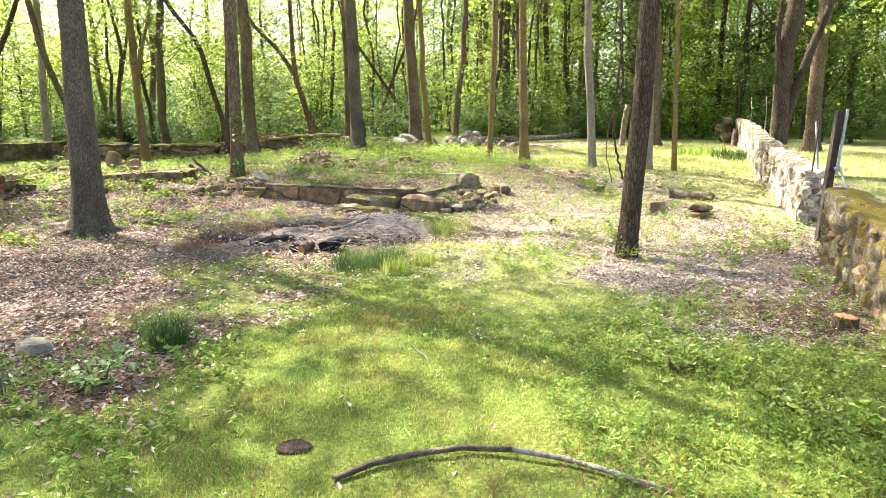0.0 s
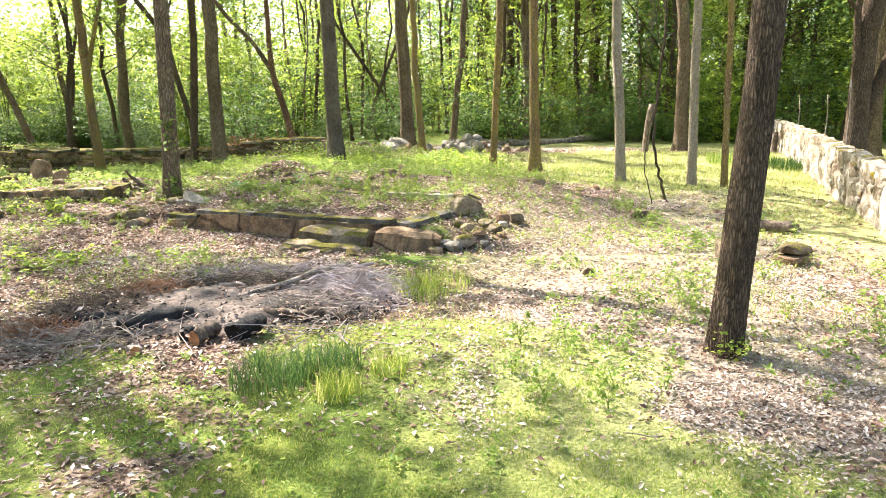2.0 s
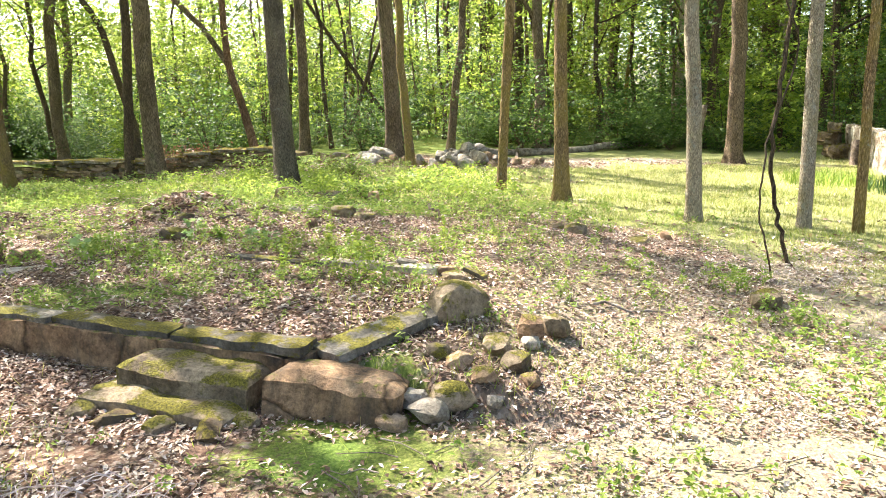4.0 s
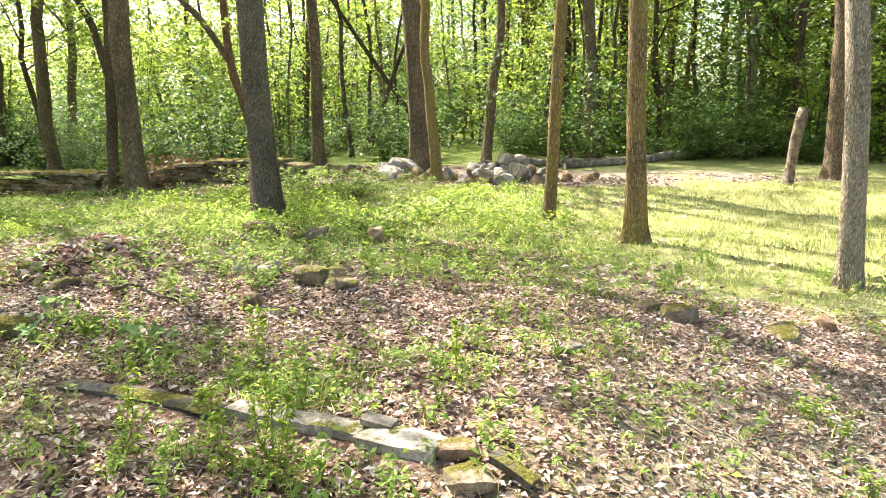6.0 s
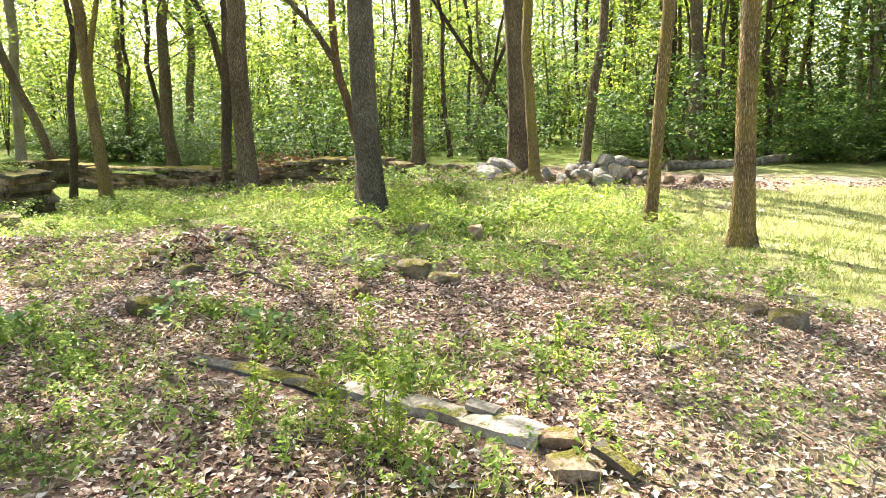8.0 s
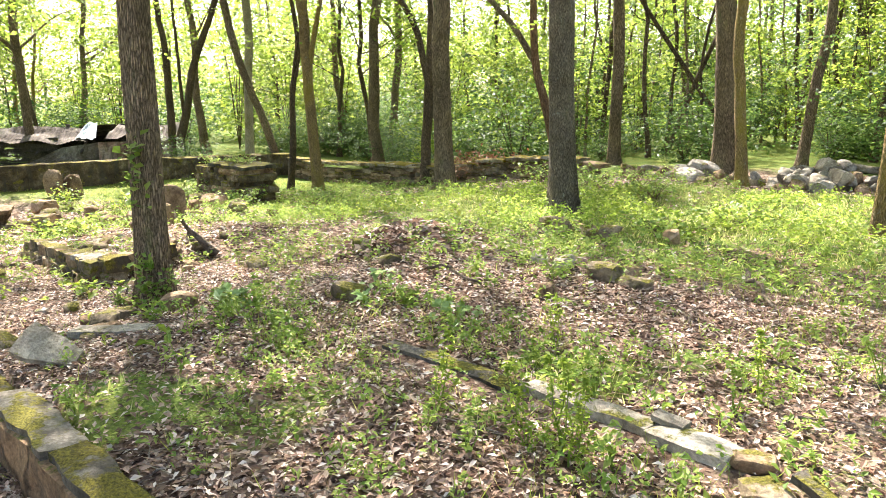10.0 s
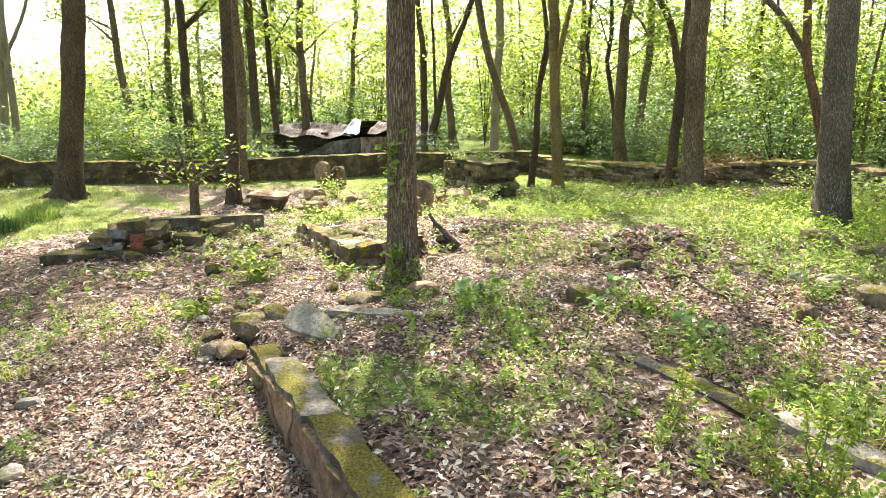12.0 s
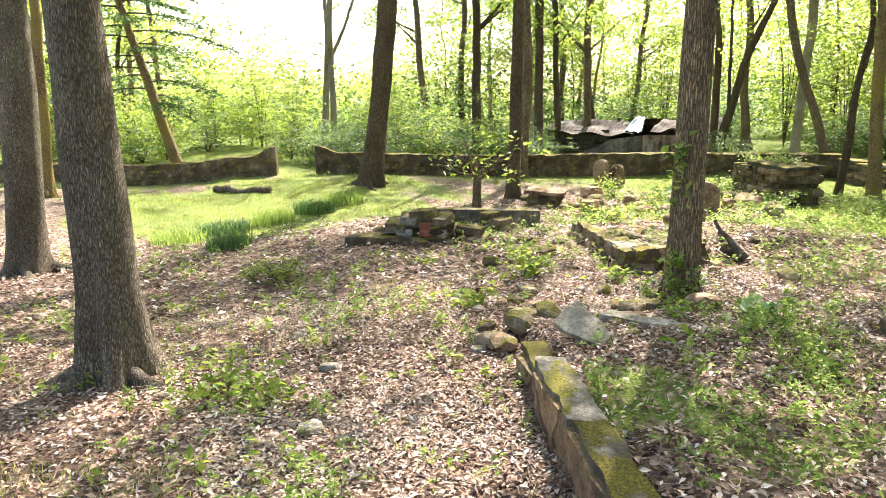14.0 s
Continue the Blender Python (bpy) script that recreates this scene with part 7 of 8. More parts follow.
def shack():
    x, y = SHACK
    root = thing("shack", None, pose(x, y, float(ground_smooth(x, y)), 0, 0, 40), "collapsed wooden shack under a sagging rusted tin roof", "shack")
    sheet("roof_sheet", [(-3.0, -0.75, 0.86), (0.2, -0.8, 0.76), (0.1, 0.7, 1.22), (-3.0, 0.7, 1.2)], TIN, root, "rusted sagging tin", 26, seed=2, sag=0.1)
    sheet("roof_sheet", [(0.8, -0.8, 0.9), (3.0, -0.72, 0.84), (3.0, 0.7, 1.26), (0.95, 0.7, 1.28)], TIN, root, "rusted bent tin", 18, seed=5, sag=0.14)
    sheet("tin_patch", [(-0.15, -0.72, 0.9), (0.5, -0.72, 0.86), (0.35, 0.45, 1.36), (0.1, 0.45, 1.36)], TIN_BRIGHT, root, "bright bare tin flap", 6, seed=3, sag=0.06)
    sheet("roof_back", [(-3.0, 0.7, 1.2), (3.0, 0.7, 1.26), (3.0, 2.6, 0.8), (-3.0, 2.6, 0.8)], TIN, root, "rusted rear roof tin", 40, seed=6)
    sheet("wall_sheet", [(-1.9, -0.62, -0.05), (0.5, -0.66, -0.05), (0.5, -0.6, 0.74), (-0.6, -0.6, 0.6)], TIN, root, "dark wall sheet", 14, wave=0.012, seed=7)
    sheet("wall_sheet", [(0.52, -0.66, -0.05), (2.95, -0.66, -0.05), (2.85, -0.6, 0.78), (0.52, -0.6, 0.76)], RUSTY_PANEL, root, "reddish rusty wall sheet", 18, wave=0.012, seed=8)
    for k in range(6):
        me = rock_mesh("board", 2.3, 0.03, 0.12, BOARD, 780 + k, 0.97, 0.02, 3)
        part_mesh("board", me, root, "grey weathered wall board", pose(-1.85, -0.45, 0.02 + 0.15 * k, 0, 2 * (-1) ** k, 0))
    for k, bx in enumerate((-2.9, -0.6, 1.0, 2.9)):
        me = rock_mesh("post", 0.11, 0.11, 1.3, BOARD, 790 + k, 0.95, 0.03, 3)
        part_mesh("post", me, root, "grey timber post", pose(bx, 0.75, 0, 0, 2 * (-1) ** k, 0))
    for k in range(5):
        me = rock_mesh("rafter", 0.07, 2.3, 0.09, BOARD, 800 + k, 0.95, 0.02, 3)
        part_mesh("rafter", me, root, "grey roof rafter", pose(-2.4 + 1.2 * k, 0.2, 0.72, 17, 0, 3 * (-1) ** k))
    part_mesh("back_wall", rock_mesh("back_wall", 5.8, 0.06, 0.9, BOARD, 810, 0.98, 0.02, 3), root, "dark board back wall", pose(0, 2.5, 0))


shack()


# ---- plants ----
def blades(bx, by, height, width, lean, gen, simple=False):
    """Grass blades, as bent strips or (simple) as single slivers: vertices and triangles."""
    n = len(bx)
    z = ground_at(bx, by)
    az, turn = gen.uniform(0, 2 * np.pi, n), gen.uniform(0, np.pi, n)
    d = np.stack([np.cos(az), np.sin(az), np.zeros(n)], -1)
    side = np.stack([np.cos(az + turn), np.sin(az + turn), np.zeros(n)], -1)
    h, w, k = height[:, None], width[:, None], (lean * gen.uniform(0.2, 1.0, n))[:, None]
    base = np.stack([bx, by, z - 0.005], -1)
    up = np.array((0, 0, 1.0))
    tip = base + up * h * (1 - 0.25 * k) + d * h * k
    if simple:
        v = np.stack([base - side * w / 2, base + side * w / 2, tip], 1)
        return v.reshape(-1, 3), np.arange(3 * n).reshape(n, 3)
    mid = base + up * h * 0.6 + d * h * k * 0.35
    v = np.stack([base - side * w / 2, base + side * w / 2, mid + side * w * 0.38, mid - side * w * 0.38, tip], 1)
    i = np.arange(n)[:, None] * 5
    f = np.concatenate([i + np.array([[0, 1, 2]]), i + np.array([[0, 2, 3]]), i + np.array([[3, 2, 4]])])
    return v.reshape(-1, 3), f


def scatter(count, x0, x1, y0, y1, weight, gen):
    """Points of the plan, kept by chance with the weight (0 to 1) at each."""
    xs, ys = [], []
    got = 0
    while got < count:
        x, y = gen.uniform(x0, x1, count), gen.uniform(y0, y1, count)
        ok = gen.uniform(size=count) < weight(x, y)
        xs.append(x[ok])
        ys.append(y[ok])
        got += int(ok.sum())
    return np.concatenate(xs)[:count], np.concatenate(ys)[:count]


def ash_clear(x, y):
    along_sill, off_sill = 0.949 * (x + 1.66) - 0.315 * (y - 14.26), 0.315 * (x + 1.66) + 0.949 * (y - 14.26)
    sill = sm(0.17, 0.09, np.abs(off_sill)) * sm(-0.15, 0.05, along_sill) * sm(2.3, 2.1, along_sill)
    return (1 - sm(1.15, 0.95, np.hypot((x + 1.7) / 1.55, (y - 9.3) / 1.0))) * (1 - 0.96 * sill)


def turf(name, count, box, hgt, wid, lean, seed, label, weight, mat=None):
    gen = np.random.default_rng(seed)
    x, y = scatter(count, *box, weight, gen)
    tall = hgt * gen.uniform(0.5, 1.3, count) * (0.6 + 0.8 * vnoise(x, y, 0.5, seed))
    v, f = blades(x, y, tall, wid * gen.uniform(0.7, 1.3, count), lean, gen, True)
    thing(name, fast_mesh(name, v, f, mat or GRASS), Matrix(), label, "grass", kind="stuff")


turf("lawn_grass", 215000, (-4.6, 5.0, 1.2, 9.5), 0.029, 0.0065, 1.0, 101, "short fine yellow-green lawn grass", lambda x, y: np.clip(grass_at(x, y) ** 1.5 * ash_clear(x, y), 0.004, 1))
turf("meadow_grass", 90000, (-5.0, 13.0, 13.0, 27.0), 0.075, 0.011, 0.9, 102, "sunny short grass under the trees", lambda x, y: np.clip(grass_at(x, y) ** 2, 0.01, 1), GRASS_PALE)
turf("meadow_grass", 52000, (-19.0, -5.0, 8.0, 28.0), 0.06, 0.011, 1.0, 103, "grass along the boundary walls", lambda x, y: np.clip(grass_at(x, y) ** 2, 0.01, 1), GRASS)
turf("thin_grass", 16000, (-8.0, 5.0, 8.5, 19.0), 0.10, 0.006, 0.9, 104, "thin scattered grass in the leaf litter", lambda x, y: (0.08 + 0.7 * sm(0.5, 0.75, vnoise(x, y, 1.1, 55))) * ash_clear(x, y) * (1 - 0.7 * sm(-3.5, -5, x)))
turf("dry_grass", 9000, (-3.0, 4.0, 1.2, 6.0), 0.09, 0.004, 1.2, 105, "dry straw-coloured stalks in the lawn", lambda x, y: sm(0.5, 0.8, vnoise(x, y, 0.5, 57)), STRAW)


def leaves_on_ground(name, count, box, size, seed, label, weight, mat=LITTER, lift=0.02, up=1.5):
    gen = np.random.default_rng(seed)
    x, y = scatter(count, *box, weight, gen)
    c = np.stack([x, y, ground_at(x, y) + 0.006 + lift * gen.uniform(0, 1, count) ** 2], -1)
    v, f = leaf_soup(c, np.full(count, size), up=up, slim=0.5, jitter=0.7, gen=gen, curl=0.12)
    thing(name, fast_mesh(name, v, f, mat), Matrix(), label, "leaf litter", kind="stuff")


def bare(x, y):
    return np.clip(1 - 0.99 * grass_at(x, y) ** 0.7, 0.006, 1) * ash_clear(x, y) * (1 - 0.35 * sm(-0.4, 1.2, x - 0.12 * (y - 8)) * sm(14.5, 12.5, y))


leaves_on_ground("leaf_litter", 108000, (-6.6, 3.4, 11.4, 16.4), 0.034, 111, "brown and tan dead oak leaves", bare)
leaves_on_ground("leaf_litter", 66000, (-6.5, 5.0, 2.4, 11.2), 0.036, 112, "brown and tan dead oak leaves", bare)
# these paler leaves paint bright sun patches onto the litter
leaves_on_ground("bleached_litter", 40000, (0.2, 5.0, 5.0, 16.0), 0.026, 117, "bleached dead leaves, coloured paler for sun patches", lambda x, y: (0.1 + 0.9 * sm(0.42, 0.62, vnoise(x, y, 0.9, 88))) * (1 - 0.5 * grass_at(x, y)) * sm(-0.6, 0.6, x - 0.25 * (y - 7)) * sm(0.4, -0.3, x - 2.3 - 0.22 * (y - 3)), BLEACHED_SUNLIT)
leaves_on_ground("bleached_litter", 11000, (-7.0, -1.0, 10.4, 12.6), 0.028, 118, "bleached dead leaves, coloured paler for sun patches", lambda x, y: sm(0.5, 0.7, vnoise(x, y, 0.8, 89)), BLEACHED_SUNLIT)
leaves_on_ground("leaf_mound", 2600, (-3.7, -2.3, 16.2, 17.5), 0.08, 114, "low mound of brown dead leaves and twigs", lambda x, y: bump_at(x, y, -3.0, 16.85, 0.5), LITTER, 0.09, 0.8)
leaves_on_ground("ash_debris", 2600, (-3.2, -0.3, 8.2, 10.3), 0.035, 115, "charcoal bits and scorched leaves on the ash", lambda x, y: 1 - ash_clear(x, y), CHAR, 0.11, 0.8)
leaves_on_ground("ash_debris", 1600, (-3.2, -0.3, 8.2, 10.3), 0.04, 116, "dry leaves blown onto the ash", lambda x, y: 1 - ash_clear(x, y), LITTER, 0.12, 0.8)
leaves_on_ground("leaf_litter", 36000, (-14.0, 8.0, 8.0, 26.0), 0.066, 113, "brown dead leaves farther under the trees", lambda x, y: bare(x, y) * np.where((x > -6.8) & (x < 3.6) & (y < 16.6), 0.0, 1.0), lift=0.03)


def twigs(name, count, box, length, seed, label, weight):
    """Thin dead twigs lying about, each slightly bent."""
    gen = np.random.default_rng(seed)
    x, y = scatter(count, *box, weight, gen)
    s = Soup()
    for px, py in zip(x, y):
        az, ln = gen.uniform(0, 2 * np.pi), length * gen.uniform(0.3, 1.0) ** 1.5
        q = np.linspace(-0.5, 0.5, 4)
        tx, ty = px + q * ln * math.cos(az) + gen.normal(size=4) * 0.05 * ln, py + q * ln * math.sin(az) + gen.normal(size=4) * 0.05 * ln
        s.tube(np.stack([tx, ty, ground_at(tx, ty) + 0.014 + gen.uniform(0, 0.03) * (q + 0.5)], -1), np.linspace(1.0, 0.5, 4) * gen.uniform(0.0025, 0.006), 3)
    thing(name, s.mesh(name, DEADWOOD), Matrix(), label, "twigs", kind="stuff")


twigs("fallen_twigs", 900, (-7.0, 4.0, 10.5, 17.0), 0.5, 131, "thin grey dead twigs lying on the leaves", bare)
twigs("fallen_twigs", 350, (-5.0, 5.0, 4.0, 10.5), 0.45, 132, "thin grey dead twigs lying on the leaves", bare)
twigs("fallen_twigs", 300, (-14.0, -4.0, 9.0, 21.0), 0.9, 133, "thin dead twigs among the ruins", bare)


def herbs(name, count, box, hgt, leaf, per, seed, label, weight, mat=None, spread=0.6):
    """Small leafy plants: leaves in tiers round a short stem."""
    gen = np.random.default_rng(seed)
    x, y = scatter(count, *box, weight, gen)
    h = hgt * gen.uniform(0.4, 1.5, count)
    k = np.repeat(np.arange(count), per)
    a, t = gen.uniform(0, 2 * np.pi, len(k)), gen.uniform(0.25, 1.0, len(k))
    r = h[k] * spread * (1.15 - 0.7 * t) * gen.uniform(0.4, 1.0, len(k))
    tilt = gen.normal(size=(count, 2)) * 0.15
    cx, cy = x[k] + r * np.cos(a) + tilt[k, 0] * h[k] * t, y[k] + r * np.sin(a) + tilt[k, 1] * h[k] * t
    c = np.stack([cx, cy, ground_at(x, y)[k] + h[k] * t], -1)
    v, f = leaf_soup(c, 0.8 * leaf * (0.6 + 0.8 * h[k] / (hgt * 1.5)), up=0.8, slim=0.5, droop=0.12, gen=gen)
    thing(name, fast_mesh(name, v, f, mat or LEAF_HERB), Matrix(), label, "wild plants", kind="stuff")


def patchy(scale, seed, lo=0.5, hi=0.72):
    return lambda x, y: sm(lo, hi, 0.65 * vnoise(x, y, scale, seed) + 0.35 * vnoise(x, y, scale * 0.3, seed + 1)) * ash_clear(x, y)


def zone(cx, cy, rx, ry, seed):
    return lambda x, y: np.clip(sm(1.2, 0.5, np.hypot((x - cx) / rx, (y - cy) / ry)) * (0.25 + 0.75 * sm(0.4, 0.7, vnoise(x, y, 0.5, seed))), 0, 1) * ash_clear(x, y)


herbs("seedling_herbs", 1500, (-8.0, 5.0, 9.5, 20.0), 0.085, 0.04, 8, 121, "small green seedlings through the leaf litter", patchy(1.0, 61, 0.42, 0.7))
herbs("meadow_herbs", 2300, (-11.0, 2.0, 16.0, 27.0), 0.17, 0.05, 11, 124, "light green herbs in the half shade", lambda x, y: sm(0.7, 1.7, np.hypot((x + 10.6) * 0.8, y - 22.6)) * sm(0.35, 0.65, vnoise(x, y, 1.2, 66)) * sm(15.5, 18.5, y + 0.25 * x + 2) * sm(2.0, -1.0, x - 0.3 * (22 - y)))
herbs("bank_herbs", 720, (-7.0, 2.6, 18.0, 26.5), 0.21, 0.06, 16, 135, "bushy light green herbs under the grey tree", lambda x, y: np.clip(sm(1.3, 0.4, np.hypot((x + 0.9) / 2.6, (y - 21.0) / 3.4)) + 0.6 * sm(1.2, 0.5, np.hypot((x + 5.2) / 2.2, (y - 22.0) / 2.4)), 0, 1) * sm(0.36, 0.6, vnoise(x, y, 0.8, 68)) * sm(0.3, 0.7, np.hypot(x + 2.33, y - 20)), LEAF_LIGHT)
herbs("lawn_herbs", 2600, (0.6, 4.6, 1.5, 6.6), 0.09, 0.034, 12, 125, "leafy weeds in the lawn's edge", zone(2.6, 3.8, 2.2, 2.6, 67))
herbs("terrace_weeds", 300, (-3.6, 1.6, 12.4, 15.2), 0.085, 0.032, 13, 134, "fine fresh green weeds spreading over the terrace", lambda x, y: np.maximum(zone(-1.0, 13.5, 1.3, 0.9, 90)(x, y), 0.3 * zone(0.6, 14.4, 1.2, 0.9, 91)(x, y)))
herbs("lawn_weeds", 560, (-3.5, 1.8, 1.5, 8.6), 0.06, 0.035, 8, 126, "low leafy weeds in the lawn", patchy(0.9, 69, 0.45, 0.7))
herbs("path_herbs", 500, (1.0, 5.2, 6.0, 14.5), 0.11, 0.05, 9, 127, "small herbs beside the rubble wall", patchy(1.0, 71, 0.4, 0.65))
herbs("west_herbs", 700, (-18.0, -5.0, 8.0, 22.0), 0.14, 0.055, 11, 128, "scattered green herbs among the ruins", patchy(1.4, 73, 0.45, 0.7))
herbs("lawn_edge_herbs", 170, (-3.6, -1.0, 2.4, 6.6), 0.10, 0.055, 10, 129, "leafy weeds along the lawn's edge", zone(-2.2, 4.0, 1.0, 1.6, 75))
herbs("bright_seedlings", 180, (-8.5, -2.6, 9.6, 15.5), 0.085, 0.065, 6, 130, "bright yellow-green maple seedlings", patchy(0.8, 77, 0.35, 0.6), LEAF_LIGHT)


def clump(name, x, y, radius, height, count, mat, label, seed, width=0.008, category="grass"):
    gen = np.random.default_rng(seed)
    a, r = gen.uniform(0, 2 * np.pi, count), radius * np.sqrt(gen.uniform(0, 1, count))
    bx, by = x + r * np.cos(a), y + r * np.sin(a)
    v, f = blades(bx, by, height * gen.uniform(0.6, 1.15, count), np.full(count, width), 0.7, gen)
    v -= np.array((x, y, gz(x, y)))
    return thing(name, fast_mesh(name, v, f, mat), pose(x, y, gz(x, y)), label, category, "grass clumps")


for k, (x, y, r, h, n, mat, lab) in enumerate([
        (-2.05, 5.0, 0.16, 0.27, 420, GRASS_DEEP, "dense dark green tuft of grass"),
        (-0.95, 7.55, 0.26, 0.24, 520, GRASS_DEEP, "dark green tuft of tall grass by the ash"),
        (-0.6, 7.75, 0.2, 0.24, 360, GRASS_DEEP, "green tuft of tall grass by the ash"),
        (-0.5, 7.35, 0.15, 0.2, 300, GRASS, "sunlit light green tuft of grass"),
        (-0.22, 7.7, 0.14, 0.16, 200, GRASS, "sunlit small tuft of grass"),
        (-0.2, 9.9, 0.4, 0.2, 420, GRASS, "loose patch of tall light grass"),
        (0.1, 10.3, 0.35, 0.18, 320, GRASS, "loose patch of tall light grass"),
        (-2.75, 4.1, 0.12, 0.16, 120, GRASS_DEEP, "small tuft of broad grass"),
        (7.6, 21.5, 0.8, 0.3, 520, LEAF_HERB, "tall lush grass near the wall"),
        (8.2, 20.0, 0.7, 0.28, 460, GRASS_DEEP, "tall lush grass near the wall"),
        (-12.7, 12.0, 0.45, 0.27, 510, GRASS_DEEP, "clump of daffodil leaves in the grass"),
        (-12.9, 12.9, 0.4, 0.28, 480, LEAF_HERB, "clump of daffodil leaves in the grass"),
        (-13.5, 13.8, 0.4, 0.27, 450, GRASS_DEEP, "clump of daffodil leaves in the grass"),
        (-12.2, 11.2, 0.45, 0.24, 420, LEAF_HERB, "clump of daffodil leaves in the grass"),
        (-14.2, 14.6, 0.4, 0.26, 360, LEAF_HERB, "clump of daffodil leaves in the grass"),
        (-11.0, 11.9, 0.35, 0.26, 420, GRASS_DEEP, "clump of daffodil leaves in the leaves"),
        (-5.2, 11.95, 0.12, 0.1, 90, GRASS, "little tuft of grass in the leaves")]):
    clump("grass_clump", x, y, r, h, n, mat, lab, 800 + k, 0.005 + 0.011 * (x < -9 or x > 5))


def leafy_sprig(name, x, y, radius, height, leaves, size, mat, label, seed, z=None, category="plant"):
    """A leafy young plant: thin stems and a loose head of leaves."""
    gen = np.random.default_rng(seed)
    root = thing(name, None, pose(x, y, gz(x, y) if z is None else z), label, category)
    s, ends = Soup(), []
    for _ in range(max(3, leaves // 14)):
        a, r = gen.uniform(0, 2 * np.pi), radius * math.sqrt(gen.uniform(0.05, 1))
        top = np.array((r * math.cos(a), r * math.sin(a), height * gen.uniform(0.5, 1.0)))
        pts = along((0, 0, 0), top, 5, 0.02, int(gen.integers(1e6)))
        s.tube(pts, np.linspace(0.006, 0.002, 5), 4)
        ends += [pts[2], pts[3], pts[4]]
    part_mesh("stem", s.mesh("stem", BARK_BROWN), root, "thin stems")
    c = np.array(ends)[gen.integers(0, len(ends), leaves)] + gen.normal(size=(leaves, 3)) * (radius * 0.22, radius * 0.22, height * 0.12)
    v, f = leaf_soup(c, np.full(leaves, size), up=1.0, slim=0.75, droop=0.1, gen=gen)
    part_mesh("foliage", fast_mesh("foliage", v, f, mat), root)
    return root


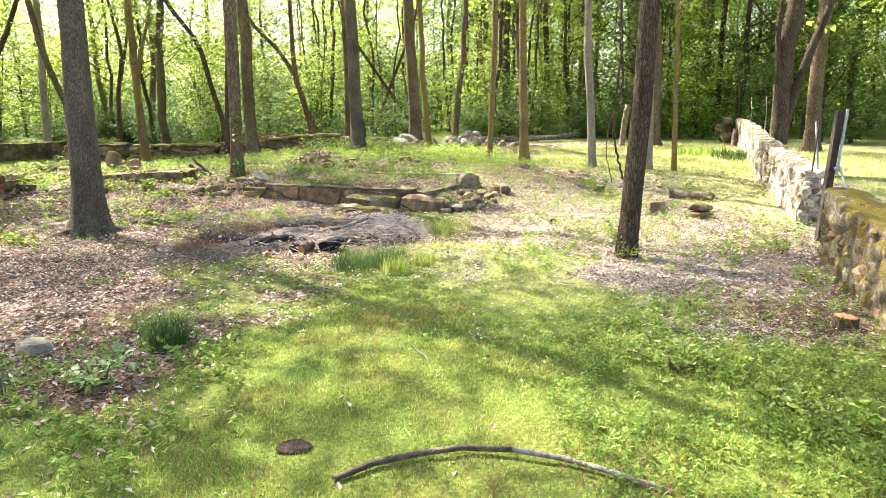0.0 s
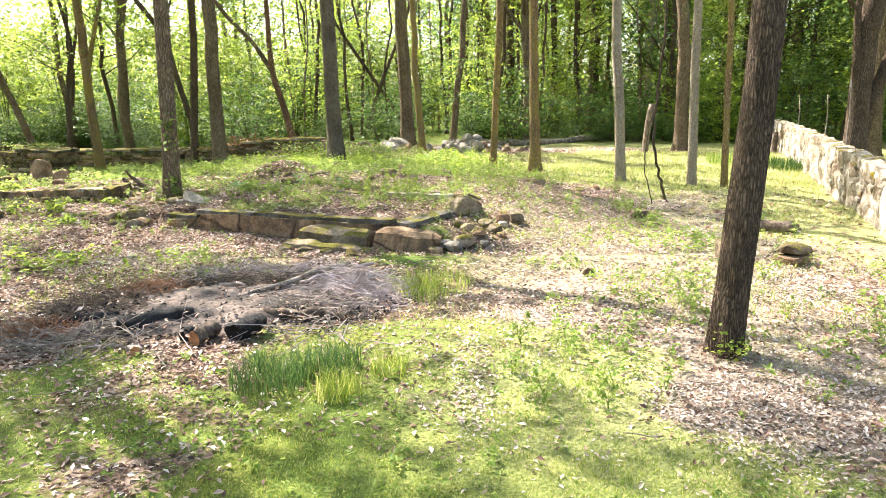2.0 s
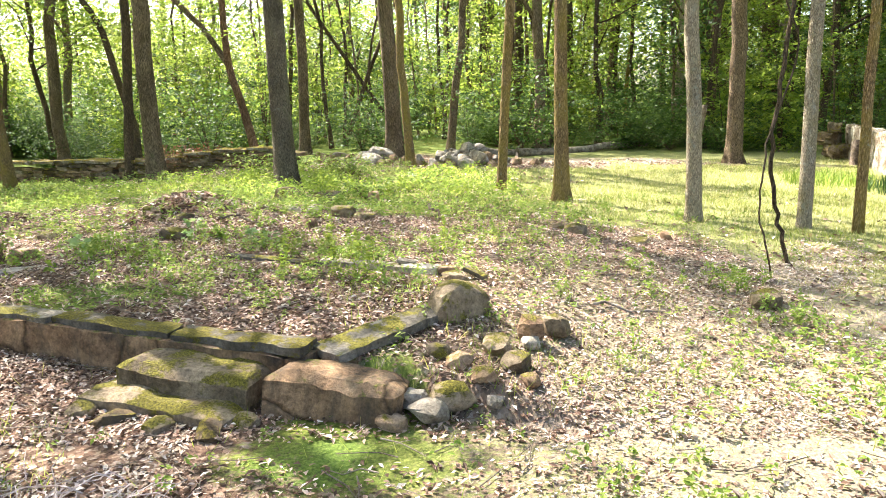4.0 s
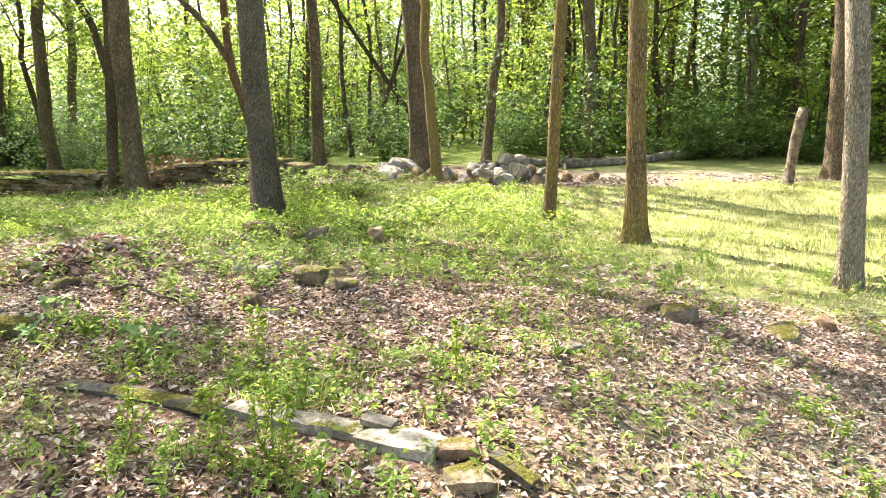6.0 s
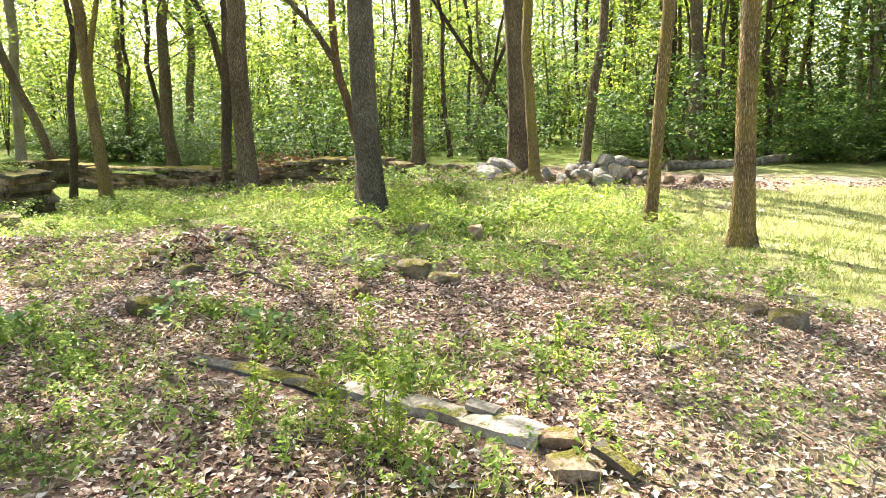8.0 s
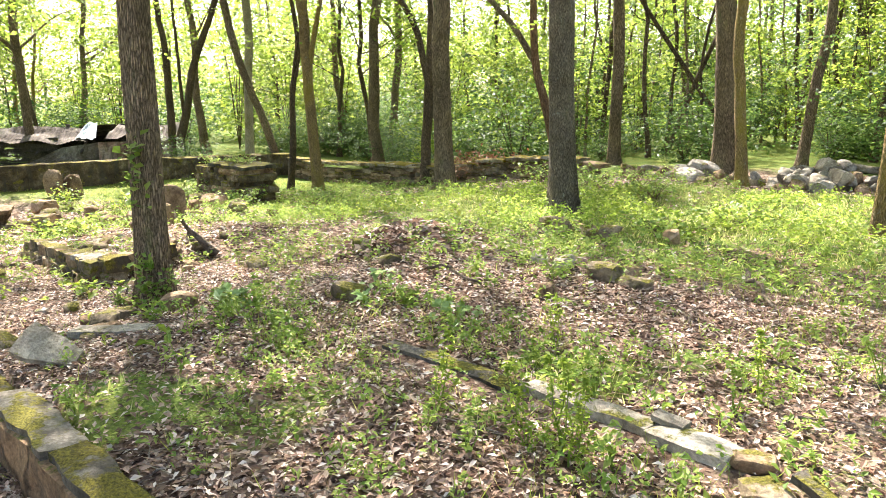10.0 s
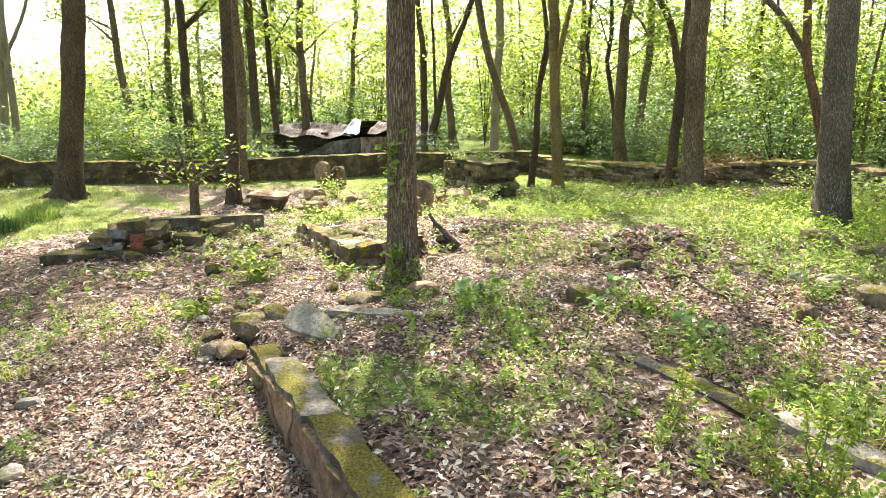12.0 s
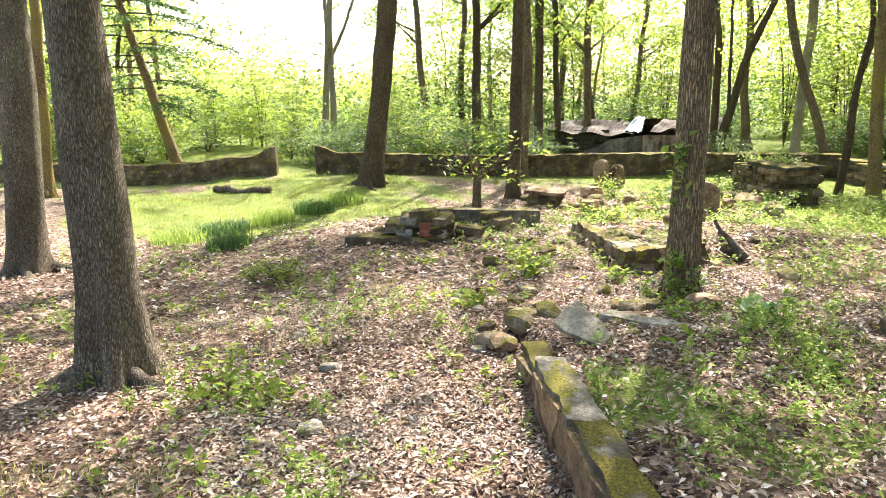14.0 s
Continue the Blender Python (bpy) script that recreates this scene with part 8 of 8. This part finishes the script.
for k, (x, y, r, h, n, s, mat, lab) in enumerate([
        (-4.45, 11.15, 0.42, 0.30, 170, 0.085, LEAF_LIGHT, "maple seedlings spreading at the oak's foot"),
        (-4.15, 11.45, 0.3, 0.24, 90, 0.08, LEAF_LIGHT, "maple seedlings spreading over the leaves"),
        (-5.6, 9.5, 0.4, 0.3, 120, 0.085, LEAF_LIGHT, "maple seedlings beside the oak"),
        (-4.1, 14.75, 0.22, 0.42, 130, 0.06, LEAF_HERB, "green ivy and shoots at the tree's foot"),
        (-4.42, 14.7, 0.2, 0.3, 90, 0.06, LEAF_HERB, "green shoots at the tree's foot"),
        (-2.2, 4.25, 0.22, 0.26, 130, 0.075, LEAF_BLUE, "dull green leafy plant in the lawn's edge"),
        (2.05, 3.9, 0.45, 0.22, 200, 0.06, LEAF_HERB, "leafy green weeds in the lawn"),
        (1.55, 4.5, 0.4, 0.22, 200, 0.06, LEAF_HERB, "leafy green weeds in the lawn"),
        (2.5, 3.4, 0.4, 0.26, 160, 0.09, LEAF_HERB, "broad-leaved weeds in the lawn"),
        (2.12, 7.95, 0.16, 0.3, 90, 0.045, LEAF_LIGHT, "small pale shoots round the leaning tree"),
        (-8.0, 12.15, 0.34, 0.42, 420, 0.05, LEAF_LIGHT, "feathery yellow-green plant on the litter"),
        (-8.25, 11.9, 0.22, 0.32, 180, 0.05, LEAF_LIGHT, "feathery yellow-green plant on the litter"),
        (-12.1, 23.0, 0.55, 0.75, 260, 0.085, LEAF_HERB, "leafy shoots over the chimney rubble"),
        (-10.5, 23.1, 0.4, 0.5, 170, 0.08, LEAF_LIGHT, "young leaves before the chimney base"),
        (-6.0, 14.3, 0.35, 0.3, 120, 0.09, LEAF_LIGHT, "bright young leaves over the rubble"),
        (-6.9, 14.9, 0.35, 0.28, 110, 0.09, LEAF_LIGHT, "bright young leaves over the rubble"),
        (-5.35, 14.95, 0.25, 0.22, 60, 0.085, LEAF_LIGHT, "bright young leaves before the platform"),
        (-5.3, 13.4, 0.3, 0.2, 90, 0.085, LEAF_LIGHT, "bright seedlings among the rubble"),
        (-8.3, 17.2, 0.4, 0.4, 150, 0.085, LEAF_LIGHT, "young leaves by the low hill"),
        (-10.5, 18.4, 0.5, 0.5, 180, 0.09, LEAF_LIGHT, "young leaves among the hill's rubble"),
        (-11.9, 20.8, 0.6, 0.7, 240, 0.09, LEAF_LIGHT, "bush of young leaves by the rubble"),
        (-10.2, 22.4, 0.6, 0.5, 240, 0.09, LEAF_HERB, "green bush against the chimney base"),
        (-8.6, 22.9, 0.6, 0.4, 220, 0.08, LEAF_HERB, "green bush beside the chimney base"),
        (-13.6, 21.0, 0.6, 0.7, 240, 0.09, LEAF_LIGHT, "bush of young leaves before the boundary wall"),
        (-11.7, 22.95, 0.5, 0.5, 200, 0.08, LEAF_HERB, "leafy shoots before the chimney base"),
        (-10.7, 22.8, 0.5, 0.4, 200, 0.08, LEAF_HERB, "leafy shoots before the chimney base"),
        (-12.0, 23.7, 0.5, 1.05, 200, 0.08, LEAF_LIGHT, "young leaves growing out of the chimney rubble"),
        (-9.3, 16.5, 0.3, 0.25, 90, 0.07, LEAF_HERB, "green shoots beside the stacked pier"),
        (-4.2, 25.2, 0.9, 0.55, 420, 0.09, LEAF_HERB, "green bush over the tumbled wall"),
        (-3.0, 24.2, 0.8, 0.5, 360, 0.09, LEAF_HERB, "green bush before the stone heap"),
        (-1.6, 22.6, 0.7, 0.5, 320, 0.08, LEAF_HERB, "leafy herbs behind the grey tree"),
        (-0.2, 20.6, 0.8, 0.4, 320, 0.08, LEAF_HERB, "leafy herbs near the thin tree"),
        (-0.9, 19.2, 0.6, 0.35, 260, 0.08, LEAF_HERB, "leafy herbs beside the grey tree"),
        (7.3, 30.2, 1.1, 0.8, 520, 0.09, LEAF_DARK, "dark green bush at the lawn's far edge"),
        (9.0, 30.6, 1.0, 0.8, 420, 0.09, LEAF_DARK, "dark green bush at the lawn's far edge")]):
    leafy_sprig("young_plant", x, y, r * 0.85, h * 0.75, n, s * 0.8, mat, lab, 850 + k)

for k, (dx, dy) in enumerate(((-0.5, -0.1), (0.1, 0.12), (0.5, -0.15))):
    leafy_sprig("young_plant", -11.4 + dx, 23.55 + dy, 0.34, 0.2, 170, 0.05, LEAF_HERB, "small herbs rooted on the chimney base", 890 + k, z=CHIMNEY_TOP)
# ivy on the dark tree
gen_i = np.random.default_rng(6)
for zc, n in ((1.28, 34), (1.0, 26), (0.35, 60)):
    c = np.array((-4.3, 14.9, gz(-4.3, 14.9) + zc)) + gen_i.normal(size=(n, 3)) * (0.05, 0.05, 0.09) + np.array((0.08, -0.15, 0))
    v, f = leaf_soup(c, np.full(n, 0.075), up=0.3, slim=0.8, gen=gen_i)
    thing("ivy_spray", fast_mesh("ivy_spray", v, f, LEAF_HERB), Matrix(), "spray of green ivy leaves on the trunk", "ivy", "ivy sprays", kind="stuff")

# sapling with a bushy head
build_tree("sapling", (-12.9, 17.05, gz(-12.9, 17.05)), 0.1, lean=(0.03, 0.02), height=1.15, bark=BARK_BROWN, leaf=LEAF_LIGHT, label="cut-back sapling with a tuft of long light leaves", limb_from=0.75, limbs=8, leaves=230, sides=14, seed=71, leaf_size=0.12, spread=0.75, taper=0.8, flare=0.4, group="saplings")


# single plants standing out from the litter
def herb_plant(name, label, height, radius, leaves, size, mat, seed, narrow=0.5):
    gen = np.random.default_rng(seed)
    root = thing(name, None, pose(-70, 80 + seed % 7, 0), label, "wild plant", "single wild plants")
    s, ends = Soup(), []
    for _ in range(3):
        a = gen.uniform(0, 2 * np.pi)
        pts = along((0, 0, 0), (0.4 * radius * math.cos(a), 0.4 * radius * math.sin(a), height * gen.uniform(0.75, 1.0)), 5, 0.01, int(gen.integers(1e6)))
        s.tube(pts, np.linspace(0.004, 0.0015, 5), 3)
        ends += list(pts[1:])
    part_mesh("stem", s.mesh("stem", LEAF_HERB), root)
    c = np.array(ends)[gen.integers(0, len(ends), leaves)]
    k = 1.1 - c[:, 2] / height
    c = c + gen.normal(size=(leaves, 3)) * np.stack([radius * 0.5 * k, radius * 0.5 * k, np.full(leaves, height * 0.07)], -1)
    c[:, 2] = np.maximum(c[:, 2], 0.02)
    v, f = leaf_soup(c, np.full(leaves, size), up=0.8, slim=narrow, droop=0.12, gen=gen)
    part_mesh("foliage", fast_mesh("foliage", v, f, mat), root)
    return root


plant_kinds = [
    herb_plant("wild_plant", "slender light green weed in the leaves", 0.19, 0.10, 50, 0.036, LEAF_HERB, 1),
    herb_plant("wild_plant", "dull green broad-leaved plant in the leaves", 0.15, 0.14, 34, 0.06, LEAF_BLUE, 2, 0.7),
    herb_plant("wild_plant", "low bushy green plant in the leaves", 0.15, 0.13, 60, 0.04, LEAF_HERB, 3),
    herb_plant("wild_plant", "tall narrow-leaved weed on the terrace", 0.36, 0.09, 170, 0.036, LEAF_LIGHT, 4, 0.4),
]
gen_p = np.random.default_rng(15)
px, py = scatter(90, -3.6, 3.4, 13.2, 18.0, patchy(0.7, 81, 0.42, 0.68), gen_p)
spots = [(int(gen_p.choice([0, 0, 2, 2])), x, y) for x, y in zip(px, py)]
px, py = scatter(34, -3.9, -1.0, 13.9, 15.5, zone(-2.5, 14.6, 1.5, 0.6, 64), gen_p)
spots += [(int(gen_p.choice([2, 0, 1])), x, y) for x, y in zip(px, py)]
px, py = scatter(50, 0.5, 4.6, 7.0, 13.5, patchy(0.9, 83, 0.4, 0.65), gen_p)
spots += [(int(gen_p.choice([0, 2])), x, y) for x, y in zip(px, py)]
px, py = scatter(22, -8.0, -2.4, 10.5, 13.0, patchy(0.9, 85, 0.45, 0.7), gen_p)
spots += [(int(gen_p.choice([0, 2, 2])), x, y) for x, y in zip(px, py)]
spots += [(3, x, y) for x, y in ((-0.36, 13.46), (-0.30, 13.35), (-0.5, 13.42), (-1.0, 13.55), (-0.75, 14.6), (0.35, 14.3))]
for k, x, y in spots:
    s = gen_p.uniform(0.7, 1.3)
    copy_thing(plant_kinds[k], pose(x, y, gz(x, y), gen_p.normal() * 5, gen_p.normal() * 5, gen_p.uniform(0, 360)) @ Matrix.Diagonal((s, s, s, 1)))
